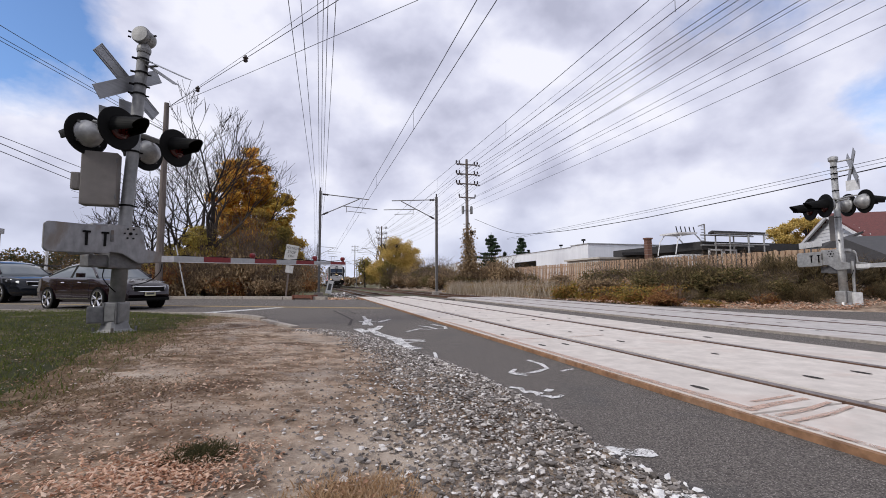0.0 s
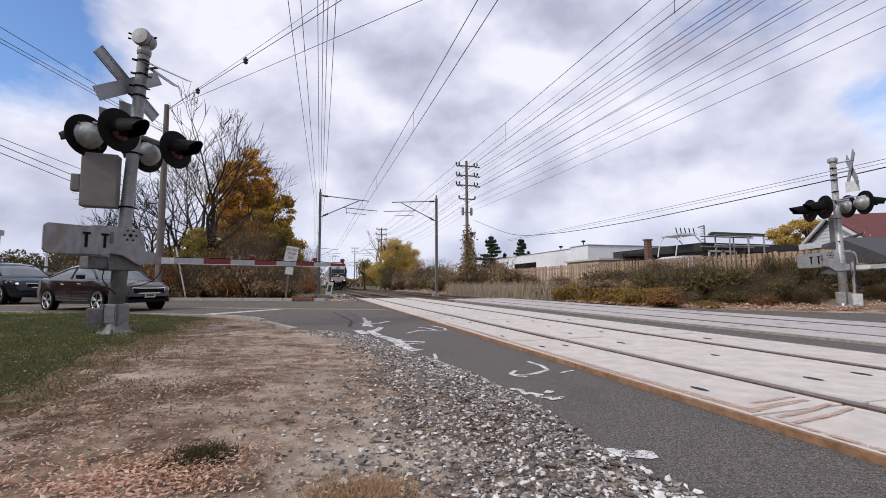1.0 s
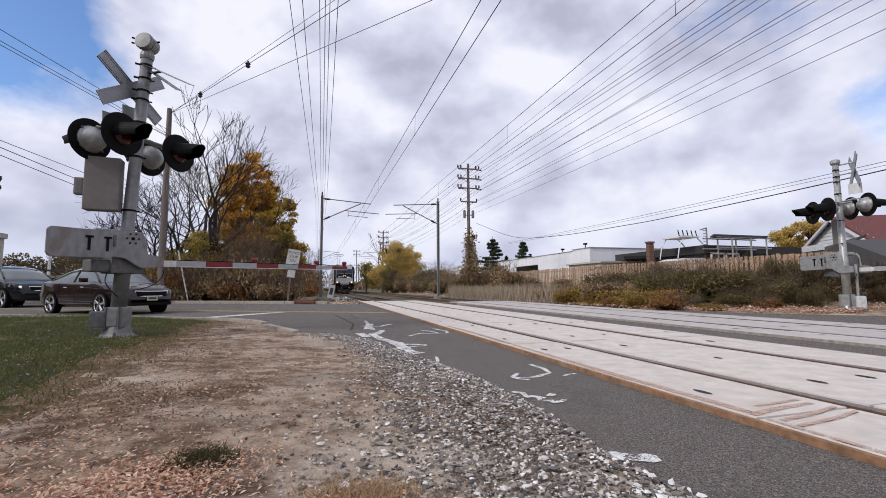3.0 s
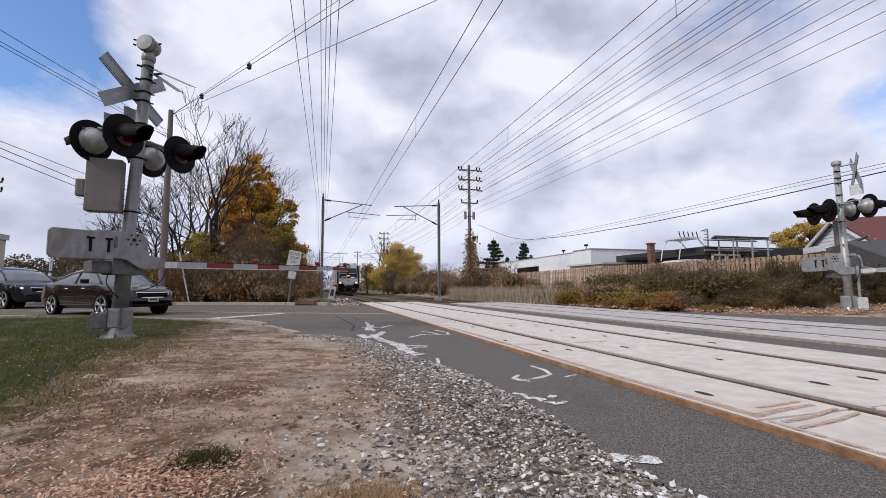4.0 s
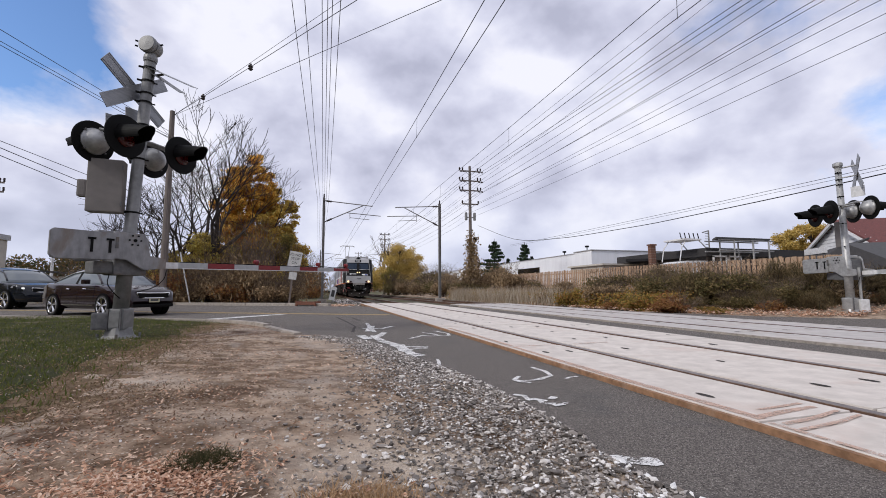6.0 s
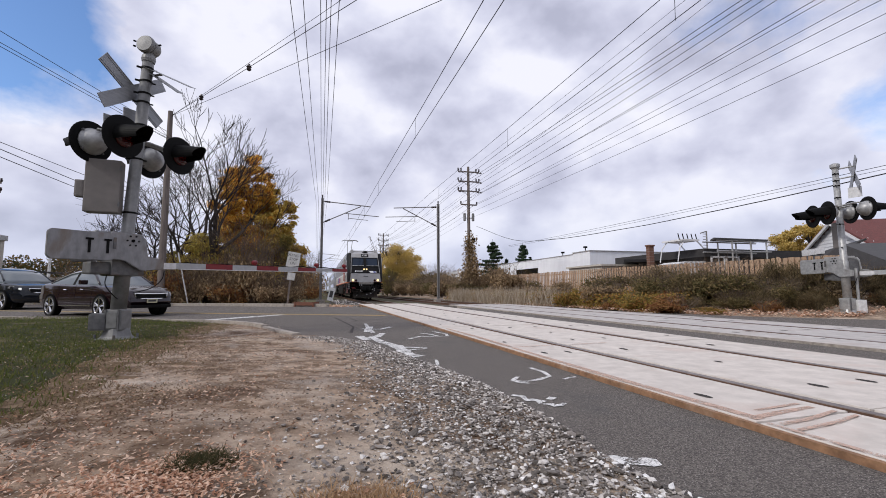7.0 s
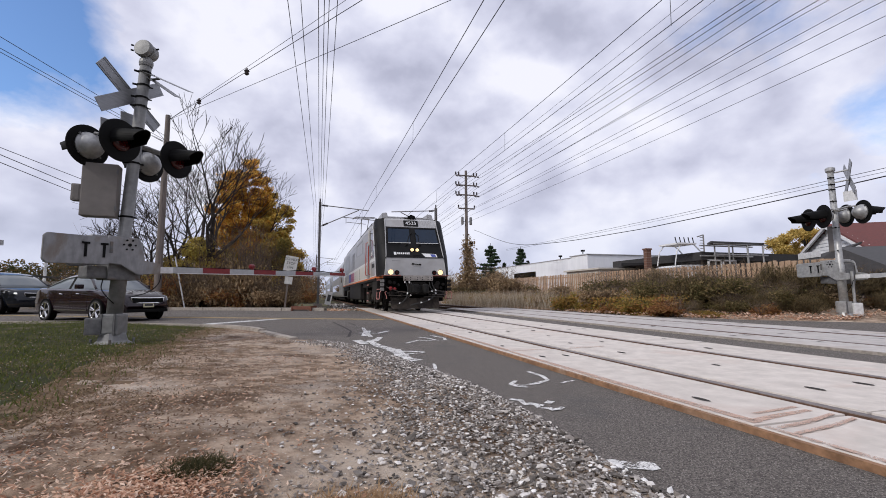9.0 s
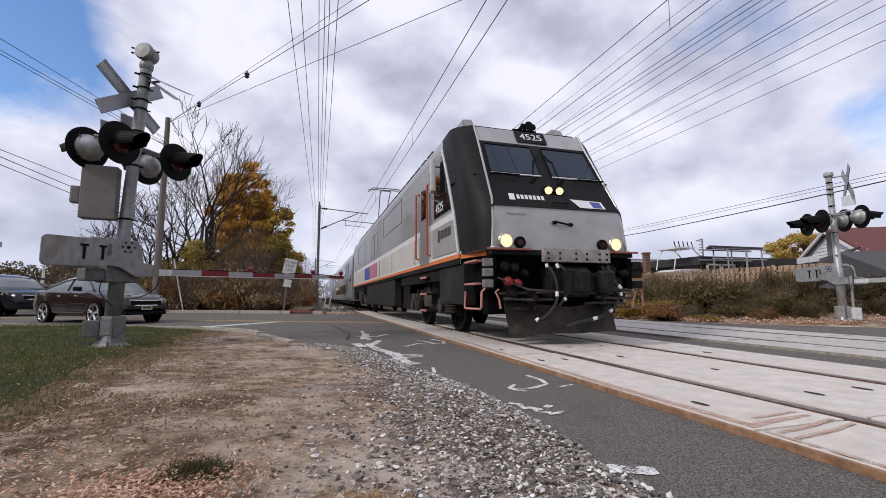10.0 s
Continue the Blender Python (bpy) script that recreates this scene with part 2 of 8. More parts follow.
M_LOCODARK = surface("loco_black", (.012, .0115, .012), (.008, .008, .008), 4, .5, blotch=((.02, .019, .018), 1.5, .55, .8), spec=.13)
M_ORANGE = surface("loco_orange", (.72, .20, .04), (.58, .15, .035), 10, .5)
M_REDRAIL = surface("red_handrail", (.50, .085, .05), (.40, .065, .04), 14, .45)
M_PINK = surface("pale_red_step", (.56, .26, .23), (.42, .18, .16), 14, .6)
M_BLUE = surface("loco_blue", (.06, .085, .33), (.05, .07, .27), 5, .45)
M_MAGENTA = surface("loco_magenta", (.48, .14, .24), (.40, .11, .20), 5, .45)
M_LETTER = surface("letter_white", (.78, .78, .78), (.68, .68, .68), 12, .5)
M_STEPBOX = surface("corner_box_grey", (.22, .21, .205), (.13, .125, .12), 14, .6)
# grime, lighter than the underframe's: skylight on the running gear is in the colour
M_BOGIE = surface("skylit_bogie_grime", (.075, .066, .06), (.03, .027, .025), 9, .75, bump=.4, bump_scale=40, blotch=((.11, .085, .068), 3, .5, .72), spec=.25)
M_LETTERDK = surface("letter_dark", (.05, .05, .052), (.035, .035, .035), 12, .5)
M_GLASS = glassy("dark_window_glass", (.006, .008, .011))
M_GLASSBLUE = glassy("windscreen_glass", (.013, .024, .044), .04)
M_GLASSBLUE.node_tree.nodes["Principled BSDF"].inputs["Specular IOR Level"].default_value = .3
M_HEAD = glow("headlamp_glow", (1.0, .70, .36), 1.8)
M_HEADRIM = surface("lamp_rim", (.65, .62, .56), (.5, .47, .43), 20, .25, .8)
M_COACH = surface("coach_stainless", (.50, .505, .51), (.40, .405, .41), 3, .34, .6, stretch=(1, 1, 8))
M_SKIRT = surface("grimy_skirt", (.030, .028, .028), (.018, .017, .017), 6, .6, blotch=((.045, .038, .034), 2, .5, .7), spec=.12)
M_PIT = surface("flat_black", (.006, .0055, .005), (.003, .003, .003), 9, .85, spec=.08)
M_COUPLER = surface("worn_coupler_steel", (.022, .021, .020), (.009, .009, .009), 12, .6, .2, bump=.2, spec=.2)
M_HEADSTOCK = surface("scuffed_headstock", (.40, .37, .34), (.25, .23, .21), 8, .6, .15, blotch=((.16, .13, .11), 3.0, .55, .7))
M_REDSILL = surface("dull_red_sill", (.34, .10, .07), (.22, .065, .045), 14, .6)
M_STAIN = surface("brown_plow", (.034, .027, .023), (.013, .011, .010), 8, .75, bump=.3, blotch=((.065, .05, .04), 2.2, .5, .7), spec=.2)


# ---- mesh helpers ----
def mesh_of(bm, name, smooth=False):
    me = bpy.data.meshes.new(name)
    bm.normal_update()
    bm.to_mesh(me)
    bm.free()
    if smooth:
        for p in me.polygons:
            p.use_smooth = True
    return me


def part(name, bm, material, parent, label="", smooth=False):
    me = mesh_of(bm, name, smooth)
    me.materials.append(material)
    ob = new(name, me)
    ob.parent = parent
    if label:
        tagged(ob, label)
    return ob


def thing(name, label, category, group="", kind="", at=None):
    ob = new(name)
    ob.empty_display_size = .2
    if at is not None:
        ob.matrix_world = at
    return tagged(ob, label, category, group, kind)


def solid(name, bm, material, label, category, group="", kind="", smooth=False):
    me = mesh_of(bm, name, smooth)
    me.materials.append(material)
    return tagged(new(name, me), label, category, group, kind)


def box(bm, x0, x1, y0, y1, z0, z1, m=None, bevel=0.0):
    vs = [bm.verts.new((x, y, z)) for z in (z0, z1) for x, y in ((x0, y0), (x1, y0), (x1, y1), (x0, y1))]
    fs = [bm.faces.new([vs[i] for i in q]) for q in ((3, 2, 1, 0), (4, 5, 6, 7), (0, 1, 5, 4), (1, 2, 6, 5), (2, 3, 7, 6), (3, 0, 4, 7))]
    if bevel:
        es = {e for f in fs for e in f.edges}
        r = bmesh.ops.bevel(bm, geom=list(es), offset=bevel, segments=2, affect="EDGES", profile=.7)
        vs = list({v for f in r["faces"] for v in f.verts} | {v for v in vs if v.is_valid})
    if m is not None:
        bmesh.ops.transform(bm, matrix=m, verts=vs)
    return vs


def rod(bm, a, b, r0, r1=None, n=8, caps=True):
    a, b = Vector(a), Vector(b)
    r1 = r0 if r1 is None else r1
    d = (b - a).normalized()
    u = d.orthogonal().normalized()
    w = d.cross(u)
    rings = []
    for c, r in ((a, r0), (b, r1)):
        rings.append([bm.verts.new(c + r * (math.cos(2 * math.pi * i / n) * u + math.sin(2 * math.pi * i / n) * w)) for i in range(n)])
    for i in range(n):
        j = (i + 1) % n
        bm.faces.new((rings[0][i], rings[0][j], rings[1][j], rings[1][i]))
    if caps:
        bm.faces.new(rings[0][::-1])
        bm.faces.new(rings[1])


def lathe(bm, a, b, profile, n=20):
    """Turned body along a-b; profile: pairs of (share of the length, radius)."""
    a, b = Vector(a), Vector(b)
    d = (b - a).normalized()
    u = d.orthogonal().normalized()
    w = d.cross(u)
    rings = [[bm.verts.new(a + (b - a) * s + r * (math.cos(2 * math.pi * i / n) * u + math.sin(2 * math.pi * i / n) * w)) for i in range(n)] for s, r in profile]
    for p, q in zip(rings, rings[1:]):
        for i in range(n):
            j = (i + 1) % n
            bm.faces.new((p[i], p[j], q[j], q[i]))
    bm.faces.new(rings[0][::-1])
    bm.faces.new(rings[-1])


def tube(bm, pts, r, n=5):
    pts = [Vector(p) for p in pts]
    rings = []
    for i, p in enumerate(pts):
        d = (pts[min(i + 1, len(pts) - 1)] - pts[max(i - 1, 0)]).normalized()
        u = d.cross(Vector((0, 0, 1)))
        u = u.normalized() if u.length > .01 else Vector((1, 0, 0))
        w = u.cross(d)
        rings.append([bm.verts.new(p + r * (math.cos(2 * math.pi * k / n) * u + math.sin(2 * math.pi * k / n) * w)) for k in range(n)])
    for p, q in zip(rings, rings[1:]):
        for k in range(n):
            j = (k + 1) % n
            bm.faces.new((p[k], p[j], q[j], q[k]))
    bm.faces.new(rings[0][::-1])
    bm.faces.new(rings[-1])


def bent(pts, n=5):
    """A smooth line through the given points."""
    p = [Vector(q) for q in pts]
    p = [p[0] * 2 - p[1]] + p + [p[-1] * 2 - p[-2]]
    out = []
    for a, b, c, d in zip(p, p[1:], p[2:], p[3:]):
        for k in range(n):
            t = k / n
            out.append(.5 * (2 * b + (c - a) * t + (2 * a - 5 * b + 4 * c - d) * t * t + (3 * b - a - 3 * c + d) * t ** 3))
    return out + [p[-2]]


def prism(bm, poly, z0, z1):
    """Upright prism over a plan polygon (counter-clockwise)."""
    lo = [bm.verts.new((x, y, z0)) for x, y in poly]
    hi = [bm.verts.new((x, y, z1)) for x, y in poly]
    k = len(poly)
    bm.faces.new(lo[::-1])
    bm.faces.new(hi)
    for i in range(k):
        j = (i + 1) % k
        bm.faces.new((lo[i], lo[j], hi[j], hi[i]))
    return lo + hi


def slab(bm, pts, depth):
    """A plate with the given corner points, thickened along its normal."""
    pts = [Vector(p) for p in pts]
    nrm = (pts[1] - pts[0]).cross(pts[-1] - pts[0]).normalized()
    a = [bm.verts.new(p) for p in pts]
    b = [bm.verts.new(p - nrm * depth) for p in pts]
    k = len(pts)
    bm.faces.new(a)
    bm.faces.new(b[::-1])
    for i in range(k):
        j = (i + 1) % k
        bm.faces.new((a[j], a[i], b[i], b[j]))


def sag(a, b, drop, n=14):
    a, b = Vector(a), Vector(b)
    return [a.lerp(b, i / n) - Vector((0, 0, 4 * drop * (i / n) * (1 - i / n))) for i in range(n + 1)]


def lettering(name, text, size, material, parent, m, depth=.006):
    cu = bpy.data.curves.new(name, "FONT")
    cu.body, cu.size, cu.extrude, cu.align_x, cu.align_y = text, size, depth, "CENTER", "CENTER"
    tmp = bpy.data.objects.new(name, cu)
    scene.collection.objects.link(tmp)
    bpy.context.view_layer.update()
    me = bpy.data.meshes.new_from_object(tmp)
    bpy.data.objects.remove(tmp)
    me.materials.clear()
    me.materials.append(material)
    ob = new(name, me)
    ob.parent = parent
    ob.matrix_basis = m
    return ob


# ---- the plan ----
RAIL_1, RAIL_2, GAUGE = 0.0, 4.25, 1.505
TRACK_1, TRACK_2 = .7525, 5.0025
ROAD_DIR = Vector((.85, -.527, 0)).normalized()
ROAD_N = Vector((.527, .85, 0)).normalized()


def along(s, n, z=0.0):
    """A point on the road: s metres along it, n metres across."""
    return Vector((0, 0, z)) + ROAD_DIR * s + ROAD_N * n


def road_edge_x(y):
    """The near, ragged edge of the asphalt on the verge's side."""
    ys = (-9, 1.2, 1.8, 2.15, 2.9, 3.4, 3.9, 5.0, 6.7, 7.7, 8.25, 9.8, 11.15, 12.1)
    xs = (-1.8, -1.81, -1.86, -1.80, -1.80, -1.82, -1.89, -2.10, -2.43, -3.05, -3.56, -3.98, -4.6, -5.5)
    return float(np.interp(y, ys, xs))


def lawn_edge(y):
    """Where the lawn thins out into the bare dirt."""
    return float(np.interp(y, (2.4, 2.9, 3.47, 4.36, 5.48, 7.63, 10.2), (-5.6, -4.95, -4.9, -5.1, -5.2, -5.45, -5.5))) + .22 * noise.noise((y * 1.7, 3, 5))


def verge_z(x, y):
    d = road_edge_x(y) - x
    k = min(1.0, max(0.0, d / 3.2))
    h = -.035 + .085 * k * k * (3 - 2 * k)
    h += .022 * noise.noise((x * .9, y * .9, 0)) + .016 * noise.noise((x * 2.7, y * 2.7, 4)) + .010 * noise.noise((x * 8, y * 8, 9))
    h -= .085 * math.exp(-((x + 6.25) ** 2 + (y - 8.2) ** 2) / 2.2)
    return h - .02 * min(1, max(0, (x + 9) / -6)) if x < -9 else h


def build_ground():
    bm = bmesh.new()
    n = 30
    for (x0, x1, y0, y1) in ((-1500, 1500, -600, 3000),):
        g = [[bm.verts.new((x0 + (x1 - x0) * i / n, y0 + (y1 - y0) * j / n, -.13)) for i in range(n + 1)] for j in range(n + 1)]
        for j in range(n):
            for i in range(n):
                bm.faces.new((g[j][i], g[j][i + 1], g[j + 1][i + 1], g[j + 1][i]))
    solid("ground", bm, M_GROUND, "wide flat ground of dry autumn soil and grass", "ground", kind="structure")
    # the road crosses the tracks aslant; its near edge on the verge's side is ragged
    bm = bmesh.new()
    far = [along(s, 17.2 if s < 6 else 15.6 + max(0, .0 * s)) for s in (-60, -15, -6, 2)]
    ys = [-9 + .35 * i for i in range(61)]
    edge = [Vector((road_edge_x(y) + .05 * noise.noise((y * 3, 0, 1)) + .03 * noise.noise((y * 9, 2, 1)), y, 0)) for y in ys if y < 11.2]
    near = [along(s, 7.45) for s in (-9.5, -14, -25, -60)]
    right = [(.0, 23.2), (6.9, 19.5), (7.0, 13.4), (8.6, 9.3), (10.4, 7.2), (30, -4), (30, -20), (-1.8, -20)]
    poly = [(p.x, p.y) for p in edge] + [(p.x, p.y) for p in near] + [(p.x, p.y) for p in far] + right
    prism(bm, poly[::-1], -.12, -.045)
    solid("road", bm, M_ASPHALT, "dark grey asphalt road crossing the railway aslant", "road", kind="structure")
    # verge
    bm = bmesh.new()
    nu, nv = 90, 150
    rows = []
    for j in range(nv + 1):
        y = -7 + 20.5 * j / nv
        row = []
        for i in range(nu + 1):
            u = (i / nu) ** 1.7
            if y < 11.0:
                e = road_edge_x(y)
            else:
                e = -4.5 - (y - 11.0) * 1.55
            x = e - .02 + .06 * noise.noise((y * 3, 0, 1)) - u * (26 + e)
            # keep off the road on the far left
            lim = (7.40 - .527 * x) / .85
            yy = min(y, lim)
            z = verge_z(x, yy)
            if i == 0:
                z = -.10
            row.append(bm.verts.new((x, yy, z)))
        rows.append(row)
    for j in range(nv):
        for i in range(nu):
            bm.faces.new((rows[j][i], rows[j + 1][i], rows[j + 1][i + 1], rows[j][i + 1]))
    v = solid("verge", bm, M_DIRT, "trodden dirt verge with bare sandy soil", "verge", kind="structure", smooth=True)
    v.data.materials.append(M_GRASSBASE)
    v.data.materials.append(M_THATCH)
    for p in v.data.polygons:
        x, y = p.center.x, p.center.y
        d = x - lawn_edge(y) + .14 * noise.noise((x * 2.5, y * 2.5, 7))
        if d < 0:
            p.material_index = 1
        elif d < max(.25, .42 + .5 * noise.noise((x * 1.3, y * 1.3, 2)) + .4 * noise.noise((x * 5, y * 5, 3))):
            p.material_index = 2


build_ground()


def build_tracks():
    # rails: foot, web and head
    prof = ((-.075, -.17), (.075, -.17), (.075, -.155), (.012, -.135), (.012, -.045), (.036, -.035), (.036, -.004), (.030, 0), (-.030, 0), (-.036, -.004), (-.036, -.035), (-.012, -.045), (-.012, -.135), (-.075, -.155))
    for c in (TRACK_1, TRACK_2):
        for sx in (-1, 1):
            x = c + sx * GAUGE / 2
            bm = bmesh.new()
            stations = (-40, 22.3, 500)
            rings = [[bm.verts.new((x + px, y, pz)) for px, pz in prof] for y in stations]
            k = len(prof)
            for a, b in zip(rings, rings[1:]):
                for i in range(k):
                    j = (i + 1) % k
                    bm.faces.new((a[i], b[i], b[j], a[j]))
            me = mesh_of(bm, "rail")
            me.materials.append(M_RAIL)
            me.materials.append(M_RAILSIDE)
            for p in me.polygons:
                p.material_index = 0 if p.normal.z > .5 and p.center.z > -.02 else 1
            tagged(new("rail", me), "long steel rail with a worn bright top", "rail", "rails of the two tracks", "structure")
    # ballast beyond the crossing
    bm = bmesh.new()
    ys = [21.9 + i * 1.2 for i in range(60)] + [120, 200, 500]
    prev = None
    for y in ys:
        row = []
        for x in (-2.6, -1.4, -.4, 0, .75, 1.5, 2.2, 3.1, 4.2, 5, 5.8, 6.6, 7.6):
            z = -.16 + .02 * noise.noise((x * 2, y * 2, 3)) if -1.2 < x < 6.8 else -.22
            row.append(bm.verts.new((x, y, z)))
        if prev:
            for i in range(len(row) - 1):
                bm.faces.new((prev[i], prev[i + 1], row[i + 1], row[i]))
        prev = row
    solid("ballast_bed", bm, M_BALLAST, "brown dusty ballast bed under the tracks", "ballast", kind="stuff")
    bm = bmesh.new()
    box(bm, -1.3, 1.3, -.115, .115, -.2, -.125)
    me = mesh_of(bm, "tie")
    me.materials.append(M_TIE)
    for c in (TRACK_1, TRACK_2):
        root = thing("track_ties", "row of weathered wooden ties", "track ties", kind="structure")
        for i in range(140):
            o = new("tie", me)
            o.parent = root
            o.location = (c + .02 * math.sin(i * 7.1), 22.7 + i * .56, .004 * math.sin(i * 3.3))


def build_panels():
    """Concrete crossing panels: two field panels and a gauge panel to each length."""
    starts = [1.87 + 3.26 * k for k in range(-4, 7)]
    for c, ends in ((TRACK_1, 0), (TRACK_2, -3.2)):
        root = thing("crossing_panels", "pale concrete crossing panels set between and beside the rails", "crossing panels", kind="structure")
        rl, rr = c - GAUGE / 2, c + GAUGE / 2
        for x0, x1 in ((rl - .80, rl - .085), (rl + .105, rr - .105), (rr + .085, rr + .92)):
            bm = bmesh.new()
            box(bm, x0, x1, .008, 3.252, -.16, -.004, bevel=.012)
            me = mesh_of(bm, "panel")
            me.materials.append(M_PANEL if c == TRACK_1 else M_PANELOLD)
            for k, y in enumerate(starts):
                o = new("panel", me)
                o.parent = root
                o.location = (0, y + ends, .003 * math.sin(k * 2.3 + x0))
                for hx, hy in ((.3, .55), (.3, 2.7), (.72, .56), (.72, 2.69), (.5, 1.62)):
                    if x1 - x0 < 1 and hx == .5:
                        continue
                    SLOTS.append((x0 + (x1 - x0) * hx, y + ends + hy))
        # steel edge angles, rusty
        for x0, x1 in ((rl - .835, rl - .803), (rr + .923, rr + .95)):
            bm = bmesh.new()
            box(bm, x0, x1, starts[0] + ends, starts[-1] + 3.26 + ends, -.15, -.008)
            part("steel_edge", bm, M_RUSTY if x0 < -.5 else M_KERB, root, "rust-stained steel edge angle" if x0 < -.5 else "")
        # flangeways
        for x0, x1 in ((rl - .085, rl - .036), (rl + .036, rl + .105), (rr - .105, rr - .036), (rr + .036, rr + .085)):
            bm = bmesh.new()
            box(bm, x0, x1, starts[0] + ends, starts[-1] + 3.26 + ends, -.16, -.05)
            part("flangeway", bm, M_GROOVE, root, "dark rubber-lined flangeway")
        bm = bmesh.new()
        for x, y in SLOTS:
            a, b = (.05, .022) if (int(y * 10) % 3) else (.075, .028)
            if (int(x * 100) + int(y * 10)) % 4 == 0:
                continue
            ring = [bm.verts.new((x + b * math.cos(t * math.pi / 6), y + a * math.sin(t * math.pi / 6), .0012)) for t in range(12)]
            bm.faces.new(ring)
        part("lifting_slots", bm, M_GROOVE, root, "dark oval lifting slots")
        SLOTS.clear()


SLOTS = []
build_tracks()
build_panels()


# ---- the train ----
def at_front(z):
    """How far back the raked front lies, and its half width, at a height."""
    zs = (1.30, 1.49, 2.18, 3.57, 3.91, 4.02)
    return float(np.interp(z, zs, (.06, .08, .14, .98, 1.18, 1.5))), float(np.interp(z, zs, (1.25, 1.23, 1.17, 1.10, 1.10, 1.05)))


def side_back(z):
    """Where the dark corner panel meets the straight side."""
    return float(np.interp(z, (1.3, 1.45, 2.0, 2.55, 3.2, 3.7, 3.95), (.92, .95, 1.12, 1.35, 1.68, 1.97, 2.15)))


HALF = 1.46


def front_panel(x0, x1, z0, z1, proud, rows=6, depth=.02):
    """A plate that lies on the raked front between two shares of its half width and two heights."""
    bm = bmesh.new()
    grid = []
    for k in range(rows + 1):
        z = z0 + (z1 - z0) * k / rows
        y, h = at_front(z)
        grid.append([bm.verts.new(p) for p in ((x0 * h, y - proud, z), (x1 * h, y - proud, z), (x1 * h, y - proud + depth, z), (x0 * h, y - proud + depth, z))])
    for a, b in zip(grid, grid[1:]):
        for i in range(4):
            j = (i + 1) % 4
            bm.faces.new((a[i], a[j], b[j], b[i]))
    bm.faces.new(grid[0][::-1])
    bm.faces.new(grid[-1])
    return bm


def wheel_parts(parent, x, y, r=.55):
    w = part("wheel", wheel_mesh(r), M_UNDER, parent, smooth=False)
    w.location = (x, y, r)
    return w


def wheel_mesh(r):
    bm = bmesh.new()
    lathe(bm, (-.07, 0, 0), (.07, 0, 0), ((0, .12), (0, r * .35), (.3, r * .42), (.3, r * .82), (0, r * .86), (0, r), (.75, r * .985), (.75, r + .028), (1, r + .028), (1, r * .8), (.7, r * .75), (.7, r * .3), (1, .12)), 28)
    for k in range(6):
        a = k * math.pi / 3
        box(bm, -.075, -.045, -.04, .04, r * .5, r * .72, Matrix.Rotation(a, 4, "X"))
    return bm


def bogie(parent, y0, y1, wheels):
    """A truck frame with springs, boxes and two wheel sets."""
    t = part("bogie_frame", bogie_mesh(y0, y1), M_BOGIE, parent, "grimy dark bogie frame with springs")
    for y in (y0, y1):
        for sx in (-1, 1):
            wheels.append(wheel_parts(parent, sx * GAUGE / 2, y))
        bm = bmesh.new()
        rod(bm, (-.75, y, .55), (.75, y, .55), .09, n=10)
        part("axle", bm, M_UNDER, parent)
    return t


def bogie_mesh(y0, y1):
    bm = bmesh.new()
    for sx in (-1, 1):
        x = sx * 1.06
        box(bm, x - .08, x + .08, y0 - .55, y1 + .55, .62, .84, bevel=.03)
        for y in (y0, y1):
            box(bm, x - .12, x + .12, y - .2, y + .2, .38, .72, bevel=.03)
            for dy in (-.36, .36):
                for k in range(6):
                    lathe(bm, (x + sx * .03, y + dy, .42 + k * .055), (x + sx * .03, y + dy, .455 + k * .055), ((0, .10), (.5, .125), (1, .10)), 10)
            rod(bm, (x + sx * .16, y - .05, .55), (x + sx * .20, y - .05, .55), .15, n=14)
        ym = (y0 + y1) / 2
        box(bm, x - .1, x + .16, ym - .32, ym + .32, .5, .98, bevel=.04)
        rod(bm, (x + sx * .14, ym - .8, .5), (x + sx * .14, ym - .35, 1.0), .05, n=8)
        rod(bm, (x + sx * .16, ym + .8, .42), (x + sx * .16, ym + .2, .9), .05, n=8)
        tube(bm, [(x + sx * .2, ym + .5 + .12 * k, .95 - .45 * math.sin(k * .7)) for k in range(5)], .022)
    box(bm, -.9, .9, y0 + .7, y1 - .7, .45, .95)
    return bm


LOCO_WHEELS = []


